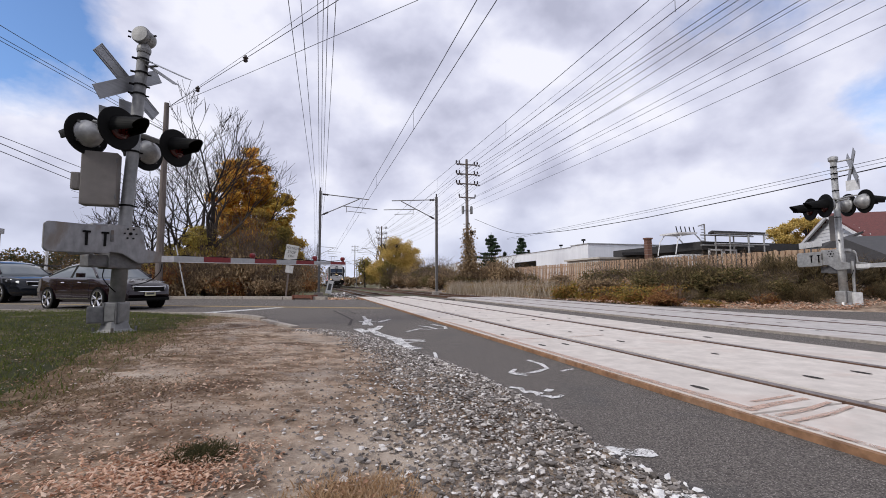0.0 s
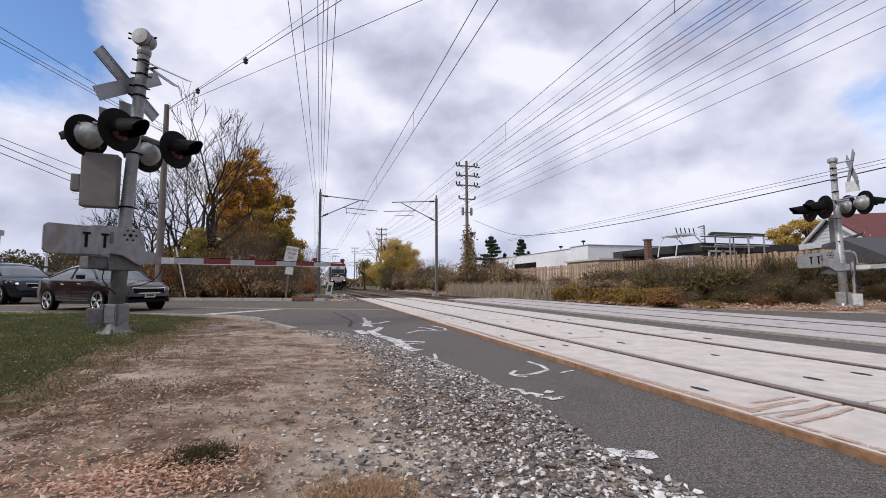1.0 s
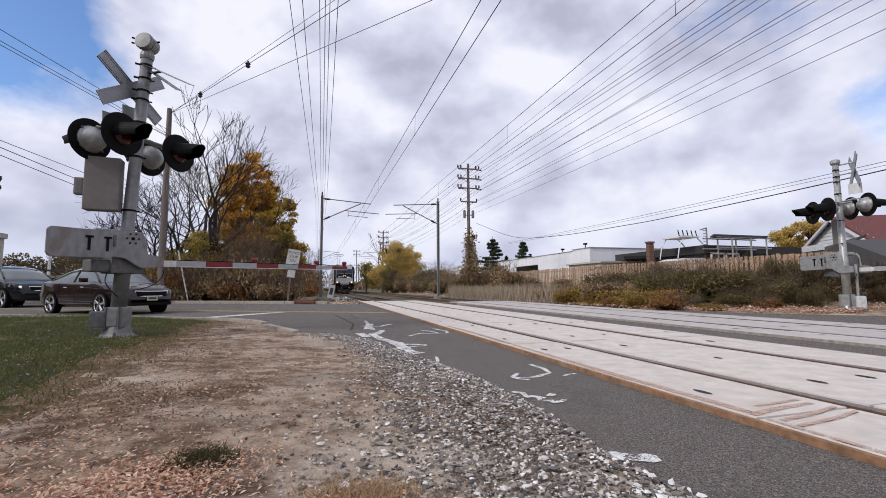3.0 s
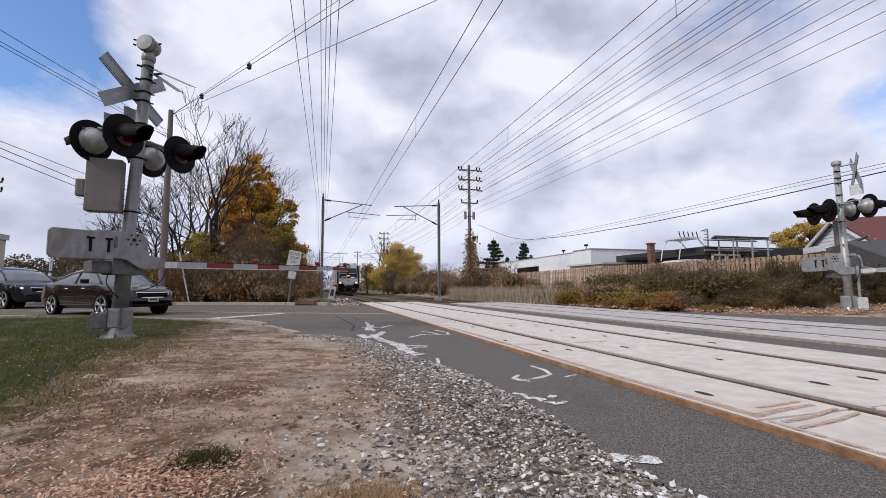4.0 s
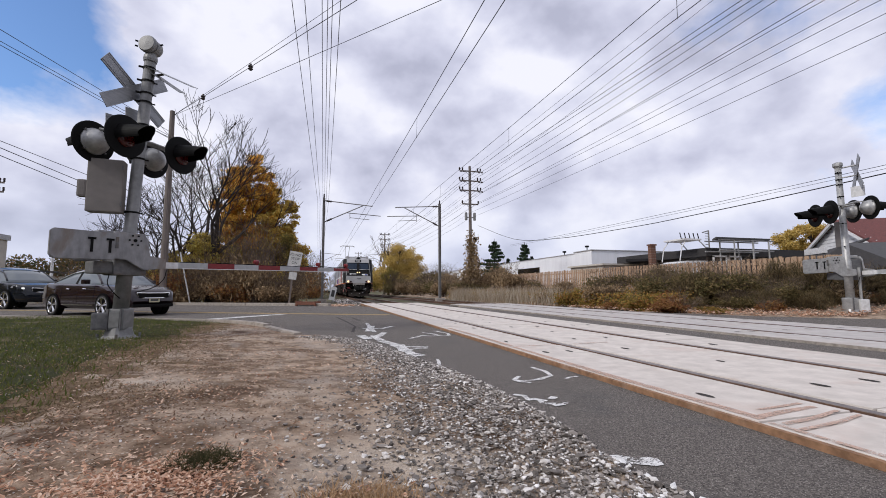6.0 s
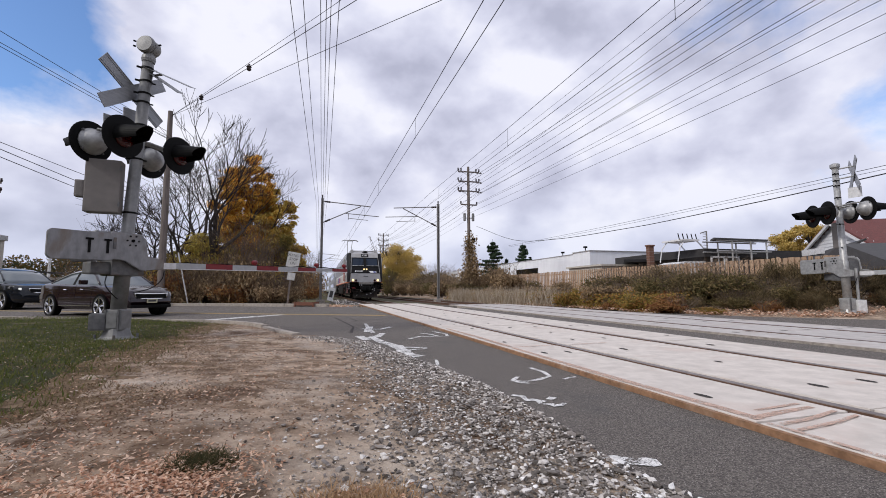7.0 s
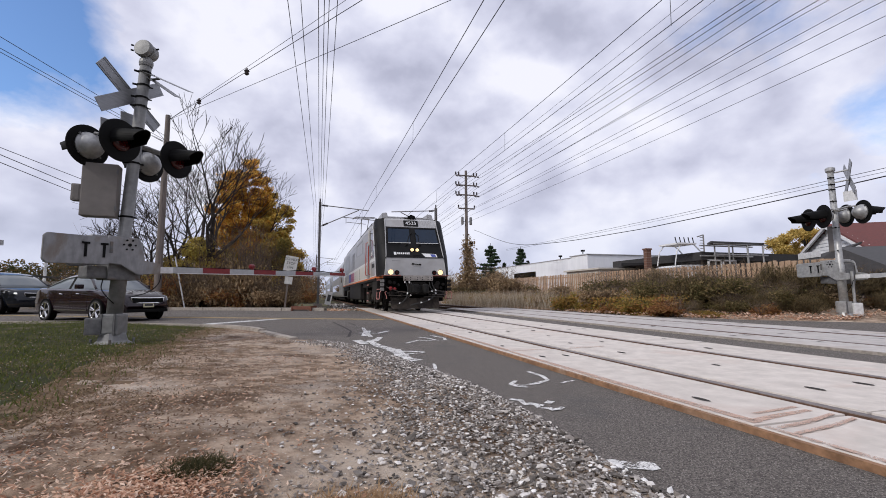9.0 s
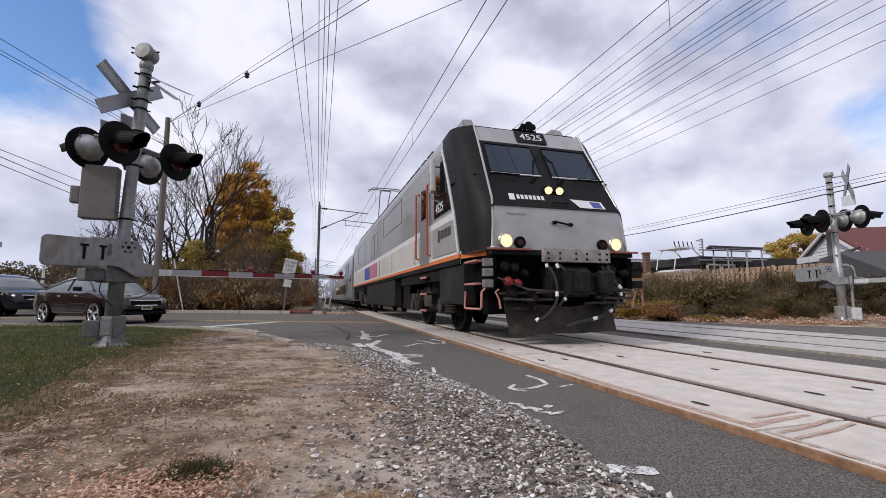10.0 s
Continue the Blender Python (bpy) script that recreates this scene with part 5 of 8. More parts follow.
def build_gate(base, rz, length, stripes, near):
    """Gate mechanism with counterweight plates and a striped, lowered arm along local +Y."""
    g = thing("crossing_gate", "lowered crossing gate with a red and white striped arm", "crossing gate", "gates at the crossing", at=pose(*base, 0, 0, rz))
    z = 1.20
    plate_mat = M_GATEPLATE if near else M_GALV
    bm = bmesh.new()
    box(bm, -.20, .20, -.24, .24, 1.0, 1.60, bevel=.03)
    box(bm, -.15, .15, -.50, .22, 1.02, 1.22, bevel=.03)
    part("mechanism_case", bm, M_CAST, g, "dark cast gate mechanism case")
    bm = bmesh.new()
    box(bm, -.15, .15, -.46, .20, 1.63, 1.71, bevel=.02)
    part("case_lid", bm, plate_mat, g, "raised lid of the mechanism case")
    for x in (-.30, .25):
        poly = [(.50, 1.12), (.50, 1.29), (.24, 1.33), (.20, 1.60), (.14, 1.68), (-.3, 1.70), (-.3, 1.26), (-.10, 1.24), (.14, 1.09)]
        part("arm_bracket", outline_plate(x, .05, poly), plate_mat, g, "grey arm bracket plate")
    cw = None
    fx = .326
    for x, end in ((.265, -1.10), (-.33, -.62)):
        poly = [(end, 1.27), (end + .05, 1.22), (-.30, 1.23), (-.26, 1.27), (-.26, 1.62), (-.30, 1.66), (end + .04, 1.66), (end, 1.62)]
        ob = part("counterweight", outline_plate(x, .055, poly), plate_mat, g, "stained grey counterweight plate")
        cw = cw or ob
    for yy in (-.36, -.60):
        bm = bmesh.new()
        box(bm, fx - .008, fx + .009, yy - .016, yy + .016, 1.34, 1.56)
        box(bm, fx - .008, fx + .009, yy - .05, yy + .05, 1.535, 1.565)
        part("plate_slot", bm, M_BLACK, cw, "dark T-shaped slot")
    bm = bmesh.new()
    box(bm, fx - .008, fx + .006, -.285, -.245, 1.42, 1.60, bevel=.004)
    part("clamp_block", bm, M_CAST, cw)
    for k in range(7):
        a = k * math.pi / 3
        r = .085 if k < 6 else 0
        bm = bmesh.new()
        rod(bm, (fx * .86, r * math.cos(a), 1.57 + r * math.sin(a)), (fx * .97, r * math.cos(a), 1.57 + r * math.sin(a)), .014 if k < 6 else .026, n=8)
        part("plate_bolt", bm, M_BLACK, cw)
    foot = bmesh.new()
    box(foot, -.05, .05, .46, .84, z - .06, z + .05)
    arm = [part("arm_foot", foot, M_ARMWHITE, g, "white arm foot")]
    y, n = .84, stripes
    st = (length - .84) / n
    for k in range(n):
        bm = bmesh.new()
        t = .055 - .02 * k / n
        box(bm, -.03, .03, y, y + st, z - t, z + t)
        arm.append(part("arm_stripe", bm, M_ARMRED if k % 2 else M_ARMGREY, g, "dark red stripe" if k % 2 else "pale grey stripe"))
        y += st
    bm = bmesh.new()
    box(bm, -.034, .034, .92, length, z - .062, z - .05)
    arm.append(part("arm_edge", bm, M_ARMWHITE, g, "pale lower edge of the arm"))
    for f in (.36, .76, .985) if near else (.55, .8, .985):
        yy = .92 + (length - .92) * f
        bm = bmesh.new()
        lathe(bm, (-.02, yy - .06, z + .12), (-.02, yy + .06, z + .12), ((0, .03), (.2, .05), (.8, .05), (1, .03)), 12)
        rod(bm, (0, yy, z + .03), (0, yy, z + .1), .025)
        arm.append(part("arm_lamp", bm, M_ARMLAMP, g, "small dark red lamp on the arm"))
    bm = bmesh.new()
    tube(bm, [(-.05, .92 + (length - .92) * k / 24, z + .06 + .012 * math.sin(k * 1.7)) for k in range(25)], .010, 5)
    arm.append(part("lamp_cable", bm, M_BLACK, g, "black lamp cable"))
    for o in arm:
        o.matrix_basis = pose(0, .5, z, 1.1) @ pose(0, -.5, -z)
    for pts in ([(.2, -.3, 1.0), (.25, -.33, .85), (.24, -.22, .70), (.1, -.08, .62)], [(.22, .55, 1.1), (.24, .50, .94), (.2, .36, .80), (.08, .14, .72)]):
        bm = bmesh.new()
        tube(bm, bent(pts), .008, 5)
        part("cable", bm, M_BLACK, g, "hanging black cable")
    return g


SIG_L = (-6.25, 8.42, .02)
SIG_R = (11.41, 8.75, -.05)
build_signal(SIG_L, -31.8, (.18, .11), True)
build_gate((-6.24, 8.45, -.02), -46.4, 5.38, 8, True)
build_signal(SIG_R, -26, (-.02, 0), False)
build_gate((11.60, 8.88, -.05), 168, 5.6, 9, False)


# ---- poles and wires ----
def catenary_mast(x, y, h, sx, name="catenary_mast"):
    """Steel mast with a bracket arm over its track; sx: the side on which the track lies."""
    m = thing(name, "grey steel catenary mast with a bracket arm", "catenary mast", "catenary masts", at=pose(x, y, 0))
    bm = bmesh.new()
    for dx in (-.085, .065):
        box(bm, dx, dx + .02, -.10, .10, -.15, h)
    box(bm, -.085, .085, -.012, .012, -.15, h)
    part("mast", bm, M_POLESTEEL, m)
    bm = bmesh.new()
    box(bm, -.3, .3, -.3, .3, -.2, .12, bevel=.03)
    part("footing", bm, M_KERB, m, "concrete footing")
    bm = bmesh.new()
    rod(bm, (0, 0, h - .2), (sx * 3.4, 0, h - .45), .035)
    rod(bm, (0, 0, h - 1.75), (sx * 2.7, 0, h - .45), .035)
    rod(bm, (sx * 1.5, 0, h - 1.0), (sx * 4.0, 0, h - 1.15), .028)
    rod(bm, (sx * 1.8, 0, h - 1.02), (sx * 1.8, 0, h - 1.45), .02)
    rod(bm, (sx * 1.8, 0, h - 1.35), (sx * 3.2, 0, h - 1.45), .02)
    part("bracket_arm", bm, M_POLESTEEL, m)
    for a, b in (((sx * .15, 0, h - .22), (sx * .55, 0, h - .25)), ((sx * .2, 0, h - 1.66), (sx * .55, 0, h - 1.48))):
        bm = bmesh.new()
        lathe(bm, a, b, ((0, .04), (.2, .08), (.3, .05), (.5, .08), (.6, .05), (.8, .08), (1, .04)), 10)
        part("insulator", bm, M_INSUL, m, "brown insulator")
    bm = bmesh.new()
    rod(bm, (0, 0, h), (0, 0, h + .25), .05, n=8)
    part("mast_cap", bm, M_INSUL, m)
    return m


for yy in (31.4, 76, 121, 166):
    catenary_mast(-2.85, yy, 7.25, 1)
    catenary_mast(5.5 + 2.35 if yy > 40 else 5.62, yy, 7.25, -1)


def wire(pts, r, label="thin black overhead wire", group="overhead wires"):
    bm = bmesh.new()
    tube(bm, pts, r, 4)
    return solid("overhead_wire", bm, M_WIRE, label, "overhead wire", group)


# contact and messenger wires over both tracks
for x, zc, zm in ((.75, 7.16, 8.02), (5.0, 7.17, 7.98)):
    pts_c, pts_m = [], []
    for y0, y1 in ((-13.6, 31.4), (31.4, 76), (76, 121), (121, 166), (166, 260)):
        pts_c += sag((x, y0, zc + .06), (x, y1, zc + .06), .06, 6)[:-1]
        pts_m += sag((x + .02, y0, zm + .12), (x + .02, y1, zm + .12), .12, 10)[:-1]
    wire(pts_c, .012, "copper contact wire over the track")
    wire(pts_m, .013, "messenger wire over the track")
    for y in (7.9, 17.5, 29, 38, 47, 56, 66):
        bm = bmesh.new()
        rod(bm, (x, y, zc - .03), (x + .02, y, zm + .05), .007, n=4)
        solid("wire_hanger", bm, M_WIRE, "short hanger between two overhead wires", "wire hanger", "wire hangers")
# feeders on the masts' tops, overhead
for xe, xn in ((-3.28, -3.80), (-3.12, -3.53), (-2.93, -3.17), (-2.82, -3.05), (-2.70, -2.95), (-2.55, -2.78)):
    a, b = Vector((xe, 31.4, 6.98)), Vector((xn, 9.6, 6.98))
    pts = [b + (b - a) * 1.05] + sag(b, a, .05, 6)
    for y0, y1 in ((31.4, 76), (76, 121), (121, 166)):
        pts += sag((xe, y0, 6.98), (xe, y1, 6.98), .2, 8)[1:]
    wire(pts, .008, "thin feeder wire along the masts")


def utility_pole(x, y, h, tiers, vine=False, lab="tall weathered wooden utility pole with crossarms"):
    p = thing("utility_pole", lab, "utility pole", "utility poles", at=pose(x, y, 0))
    bm = bmesh.new()
    lathe(bm, (0, 0, -.2), (0, 0, h), ((0, .19), (.5, .165), (1, .125)), 14)
    part("pole", bm, M_POLEWOOD, p)
    for z, w in tiers:
        bm = bmesh.new()
        box(bm, -w, w, -.14, -.04, z - .06, z + .06)
        for sx in (-1, 1):
            rod(bm, (sx * w * .55, -.1, z), (0, -.1, z - .5), .02, n=4)
        a = part("crossarm", bm, M_POLEWOOD, p, "wooden crossarm")
        for sx in (-1, -.72, .72, 1):
            if w < .9 and abs(sx) < 1:
                continue
            bm = bmesh.new()
            lathe(bm, (sx * w, -.1, z + .06), (sx * w, -.1, z + .36), ((0, .04), (.2, .09), (.35, .05), (.5, .10), (.7, .05), (.85, .09), (1, .04)), 10)
            if w > 1.0:
                lathe(bm, (sx * w, -.3, z - .1), (sx * w * .98, -.9, z - .3), ((0, .03), (.2, .085), (.4, .06), (.6, .085), (.8, .06), (1, .03)), 8)
            part("insulator", bm, M_INSUL, a, "dark insulator")
    return p


UX = 11.5
TIERS = ((12.75, 1.12), (11.75, 1.12), (10.75, 1.12), (9.35, .85))
up = utility_pole(UX, 41, 13.3, TIERS)
for sx in (-1, 1):
    bm = bmesh.new()
    lathe(bm, (sx * .45, -.05, 7.7), (sx * .45, -.05, 8.5), ((0, .10), (.05, .14), (.9, .14), (1, .08)), 14)
    rod(bm, (0, 0, 8.0), (sx * .4, -.05, 8.0), .04)
    part("transformer", bm, M_ALU, up, "grey pole transformer")
bm = bmesh.new()
box(bm, .3, .62, -.25, .0, 5.55, 6.0, bevel=.04)
part("floodlight", bm, M_BLACK, up, "dark floodlight box")
utility_pole(UX, 100, 14.0, ((13.6, 1.12), (12.4, 1.12), (11.2, 1.12)))
utility_pole(UX, 170, 15.5, ((15.0, 1.2), (13.6, 1.2)))
# power wires: where they leave the tall pole, and their height on the near side
for x, z0, yn, zn, r in ((10.12, 11.84, 12.9, 11.69, .010), (12.73, 11.9, 14.0, 12.9, .011), (10.11, 11.03, 10.65, 10.21, .014), (10.11, 10.75, 10.3, 9.99, .014), (12.73, 11.6, 11.9, 11.52, .014),
                         (12.72, 10.9, 11.4, 11.18, .014), (12.72, 10.55, 10.15, 10.37, .014), (10.64, 9.5, 8.6, 8.94, .010), (12.21, 9.45, 8.6, 9.28, .010), (11.42, 8.96, 7.7, 8.52, .010), (11.41, 8.44, 7.3, 8.08, .009), (11.47, 7.92, 7.3, 7.59, .009)):
    a, b = Vector((x, 41, z0)), Vector((x, yn, zn))
    far = sag(a, (x, 100, z0 + .7), 1.0, 10)[1:] + (sag((x, 100, z0 + .7), (x, 170, z0 + 2.2), 1.4, 8)[1:] if z0 > 10.6 else [])
    wire([b + (b - a) * 1.0] + sag(b, a, .12, 12) + far, r, "black power wire on tall poles")

# street line at the verge's side: pole beyond the road, wires over the crossing
lp = utility_pole(-11.25, 27, 10.85, (), lab="plain wooden utility pole among the trees")
for tgt, sg, r in (((-2.51, 14.4, 10.3), .0, .016), ((-2.97, 14.53, 10.35), .05, .010), ((-.12, 13.72, 10.3), .1, .013)):
    a, b = Vector((-11.2, 27, 10.6)), Vector(tgt)
    d = b - a
    wire(sag(a, a + d * 2.6, sg, 16), r, "black service wire over the crossing")
for k in (.39, .62):
    a, b = Vector((-11.2, 27, 10.6)), Vector((-2.51, 14.4, 10.3))
    c = a.lerp(b, .26 if k < .5 else .58)
    bm = bmesh.new()
    lathe(bm, c - Vector((0, 0, .16)), c + Vector((0, 0, .14)), ((0, .05), (.2, .11), (.4, .07), (.6, .12), (.8, .06), (1, .05)), 8)
    solid("wire_spacer", bm, M_INSUL, "dark spacer hung on the overhead wires", "wire spacer", "wire spacers")
for px, z0 in (((-13.5, 17.71, 9.5), 9.6), ((-13.97, 18.55, 9.5), 9.35), ((-14.14, 18.86, 9.5), 9.2)):
    a, b = Vector((-11.25, 27, z0)), Vector(px)
    wire(sag(a, a + (b - a) * 3.0, .0, 10), .013, "black street wire on poles")
for p0, p1, r in (((-19.68, 37.9, 9.5), (-20.68, 30.6, 9.5), .02), ((-21.2, 40, 9.5), (-21.56, 32.2, 9.5), .026), ((-22.4, 42, 9.5), (-22.61, 34.1, 9.5), .026)):
    a, b = Vector(p0), Vector(p1)
    wire(sag(a + (a - b) * 2.2, b + (b - a) * 3, .2, 10), r, "black street cable on poles")
tp = utility_pole(-27, 40, 9.6, ((8.9, 1.0), (8.2, 1.0)), lab="distant wooden utility pole with two crossarms")
# low wires at the fence's side
wire(bent([(20, 61.4, 10.44), (20, 48.7, 6.92), (20, 38.8, 5.85), (20, 28.6, 5.49), (20, 23, 5.44), (20, 12, 5.59), (20, -4, 6.3)]), .026, "thick black cable behind the fence")
for z, r in ((5.96, .012), (5.80, .009)):
    wire(sag((20, 50, z + .35), (20, -4, z + .12), .25, 16), r, "thin black cable behind the fence")


# ---- kerbs, paint, small road things ----
def build_kerbs():
    k1 = thing("kerb", "worn pale concrete kerb round the verge", "kerb", kind="structure")
    line = [(-3.35, 8.02), (-3.72, 8.95), (-4.05, 9.85), (-4.38, 10.6), (-4.9, 11.35), (-5.6, 11.95), (-6.6, 12.6), (-8.0, 13.5), (-10, 14.75), (-12.5, 16.3), (-16, 18.5), (-21, 21.6)]
    for (ax, ay), (bx, by) in zip(line, line[1:]):
        a, b = Vector((ax, ay, 0)), Vector((bx, by, 0))
        d = (b - a).normalized()
        n = Vector((d.y, -d.x, 0))
        bm = bmesh.new()
        low = -.005 if ay < 9.5 else .03
        poly = [(a + d * .006), (b - d * .006), (b - d * .006 - n * .16), (a + d * .006 - n * .16)]
        prism(bm, [(p.x, p.y) for p in poly], -.12, low)
        bmesh.ops.bevel(bm, geom=[e for e in bm.edges], offset=.015, segments=2, affect="EDGES")
        part("kerb_stone", bm, M_KERB, k1)
    k2 = thing("kerb", "pale concrete kerb on the far side of the road", "kerb", kind="structure")
    s = -45.0
    while s < -15.0:
        bm = bmesh.new()
        m = Matrix.Translation(along(s, 17.3)) @ pose(0, 0, 0, 0, 0, math.degrees(math.atan2(ROAD_DIR.y, ROAD_DIR.x)))
        box(bm, .01, 2.38, 0, .25, -.12, .10, m, bevel=.02)
        part("kerb_stone", bm, M_KERB, k2)
        s += 2.4
    bm = bmesh.new()
    m = Matrix.Translation(along(-15.6, 17.2)) @ pose(0, 0, 0, 0, 0, math.degrees(math.atan2(ROAD_DIR.y, ROAD_DIR.x)))
    for i in range(3):
        box(bm, 0, 1.1, .02 + i * .16, .12 + i * .16, .02, .17, m)
    box(bm, 0, .08, 0, .5, -.05, .19, m)
    box(bm, 1.04, 1.12, 0, .5, -.05, .19, m)
    solid("drain_inlet", bm, surface("drain_rust", (.22, .085, .05), (.11, .045, .03), 14, .85), "rusty red drain inlet in the kerb", "drain inlet")


build_kerbs()


def strip(bm, pts, w, z=-.0405):
    pts = [Vector((*p, z)) for p in pts]
    prev = None
    for i, p in enumerate(pts):
        d = (pts[min(i + 1, len(pts) - 1)] - pts[max(i - 1, 0)]).normalized()
        n = Vector((-d.y, d.x, 0)) * w / 2 * (1 + .25 * math.sin(i * 2.7))
        cur = (bm.verts.new(p + n), bm.verts.new(p - n))
        if prev:
            bm.faces.new((prev[0], prev[1], cur[1], cur[0]))
        prev = cur


def paint(label, lines, mat=M_SPRAY):
    bm = bmesh.new()
    for k, (pts, w) in enumerate(lines):
        strip(bm, pts, w, -.0405 + .0006 * k)
    solid("road_marking", bm, mat, label, "road marking", kind="structure")


def road_line(s0, s1, n, k=8):
    return [tuple(along(s0 + (s1 - s0) * i / k, n).xy) for i in range(k + 1)]


paint("white stop line across the lane", [([tuple(along(-12.0, 7.6).xy), tuple(along(-11.75, 9.2).xy), tuple(along(-11.55, 10.7).xy)], .42)])
paint("double yellow centre line", [(road_line(-60, -8, 10.85), .11), (road_line(-60, -8, 11.1), .11)], M_YELLOW)
paint("yellow centre line beyond the tracks", [(road_line(3.6, 40, 8.05), .11), (road_line(3.6, 40, 8.3), .11)], M_YELLOW)
paint("white edge line along the kerb", [(road_line(-40, -12.5, 7.75), .12)])
paint("short sprayed white dash", [([(-1.865, 1.75), (-1.80, 1.735), (-1.74, 1.69), (-1.69, 1.67), (-1.65, 1.655)], .085), ([(-1.85, 1.72), (-1.70, 1.655)], .05)])
paint("sprayed white survey arrow", [([(-1.09, 3.95), (-1.07, 3.72), (-1.12, 3.52), (-1.28, 3.42), (-1.42, 3.38), (-1.52, 3.44)], .045), ([(-1.52, 3.44), (-1.47, 3.50), (-1.40, 3.58)], .04), ([(-1.5, 3.43), (-1.50, 3.36), (-1.43, 3.30)], .04), ([(-1.08, 3.36), (-1.0, 3.40), (-.92, 3.42)], .03)])
paint("sprayed white survey letters", [([(-1.74, 2.98), (-1.68, 2.92), (-1.70, 2.84), (-1.63, 2.78), (-1.66, 2.70), (-1.58, 2.66)], .045), ([(-1.72, 2.80), (-1.66, 2.82), (-1.60, 2.74)], .045), ([(-1.55, 2.78), (-1.49, 2.83)], .05), ([(-1.62, 2.62), (-1.55, 2.63), (-1.50, 2.66)], .04)])
paint("sprayed white survey marks by the gravel", [([(-2.10, 4.95), (-2.06, 5.3), (-2.04, 5.75), (-2.05, 6.1)], .17), ([(-1.95, 5.0), (-2.10, 5.35), (-1.98, 5.6)], .15), ([(-2.05, 5.9), (-1.70, 5.72)], .10), ([(-2.06, 6.1), (-2.18, 6.6), (-2.22, 7.2), (-2.18, 7.5)], .13), ([(-2.40, 7.1), (-2.15, 7.3), (-1.96, 7.9)], .13), ([(-2.2, 8.2), (-2.1, 8.9), (-2.0, 9.4)], .14), ([(-2.25, 8.9), (-1.9, 8.7), (-1.6, 9.2)], .12), ([(-2.35, 6.9), (-2.42, 7.5)], .14), ([(-2.12, 8.0), (-2.08, 9.2), (-2.02, 10.3)], .08), ([(-1.98, 5.55), (-1.72, 5.6)], .05)])
paint("sprayed white survey figure", [([(-1.42, 7.2), (-1.30, 7.05), (-1.15, 7.15), (-1.20, 7.5), (-1.32, 7.7)], .06), ([(-1.20, 7.1), (-1.0, 7.05), (-.92, 7.4), (-1.02, 7.9)], .06), ([(-1.72, 6.8), (-1.5, 7.1), (-1.42, 7.2)], .06)])
paint("sprayed white tick", [([(-1.92, 4.35), (-1.87, 4.55), (-1.84, 4.72)], .035)])
paint("white paint on the asphalt edge", [([(-1.90, 1.42), (-1.84, 1.30), (-1.78, 1.15), (-1.74, 1.0)], .05)])
# cracks sealed in the asphalt
paint("dark sealed crack in the asphalt", [([(-2.6, 12.9), (-2.45, 11.0), (-2.35, 9.5), (-2.5, 8.2)], .05), ([(-2.2, 12.4), (-2.1, 11.2)], .04)], M_GROOVE)

M_FADED = sprayed("thin_faded_red_paint", (.63, .44, .35))


def panel_paint(label, lines):
    bm = bmesh.new()
    for k, (pts, w) in enumerate(lines):
        strip(bm, pts, w, .0012 + .0004 * k)
    solid("panel_marking", bm, M_FADED, label, "road marking", kind="structure")


panel_paint("faded red sprayed lines across a crossing panel", [([(-.76, 1.93), (-.5, 1.97), (-.2, 2.0)], .05), ([(-.72, 1.80), (-.45, 1.83), (-.16, 1.90)], .035), ([(-.74, 1.70), (-.4, 1.74), (-.14, 1.8)], .03), ([(-.6, 2.04), (-.2, 2.08)], .03)])
panel_paint("faded red sprayed line along a panel edge", [([(-.77, .0), (-.765, 1.0), (-.77, 1.84)], .04), ([(-.74, 1.9), (-.76, 3.2), (-.74, 5.1)], .07), ([(-.72, 5.2), (-.7, 6.4), (-.73, 8.0)], .06)])
panel_paint("faded red sprayed line across a far panel", [([(-.7, 5.12), (-.4, 5.16), (-.12, 5.14)], .04), ([(.15, 5.16), (.7, 5.18)], .03)])


# ---- vegetation ----
def quads(name, centres, sizes, rng, material, parent=None, flat=0.0, aspect=1.6, label=""):
    """Many small folded leaves in one mesh: two triangles each, turned at random; flat: how far they lie level."""
    n = len(centres)
    nrm = rng.normal(size=(n, 3))
    nrm[:, 2] += flat * 4 * np.sign(nrm[:, 2])
    nrm /= np.linalg.norm(nrm, axis=1)[:, None]
    h = rng.normal(size=(n, 3))
    u = np.cross(nrm, h)
    u /= np.linalg.norm(u, axis=1)[:, None]
    v = np.cross(nrm, u)
    s = np.asarray(sizes)[:, None]
    c = np.asarray(centres)
    bend = nrm * s * .25
    P = np.stack([c - u * s * aspect / 2, c - v * s / 2 + bend, c + u * s * aspect / 2, c + v * s / 2 + bend], 1).reshape(-1, 3)
    faces = np.arange(4 * n).reshape(-1, 4)
    faces = np.concatenate([faces[:, [0, 1, 2]], faces[:, [0, 2, 3]]])
    me = bpy.data.meshes.new(name)
    me.from_pydata(P.tolist(), [], faces.tolist())
    me.materials.append(material)
    ob = new(name, me)
    ob.parent = parent
    if label:
        tagged(ob, label)
    return ob


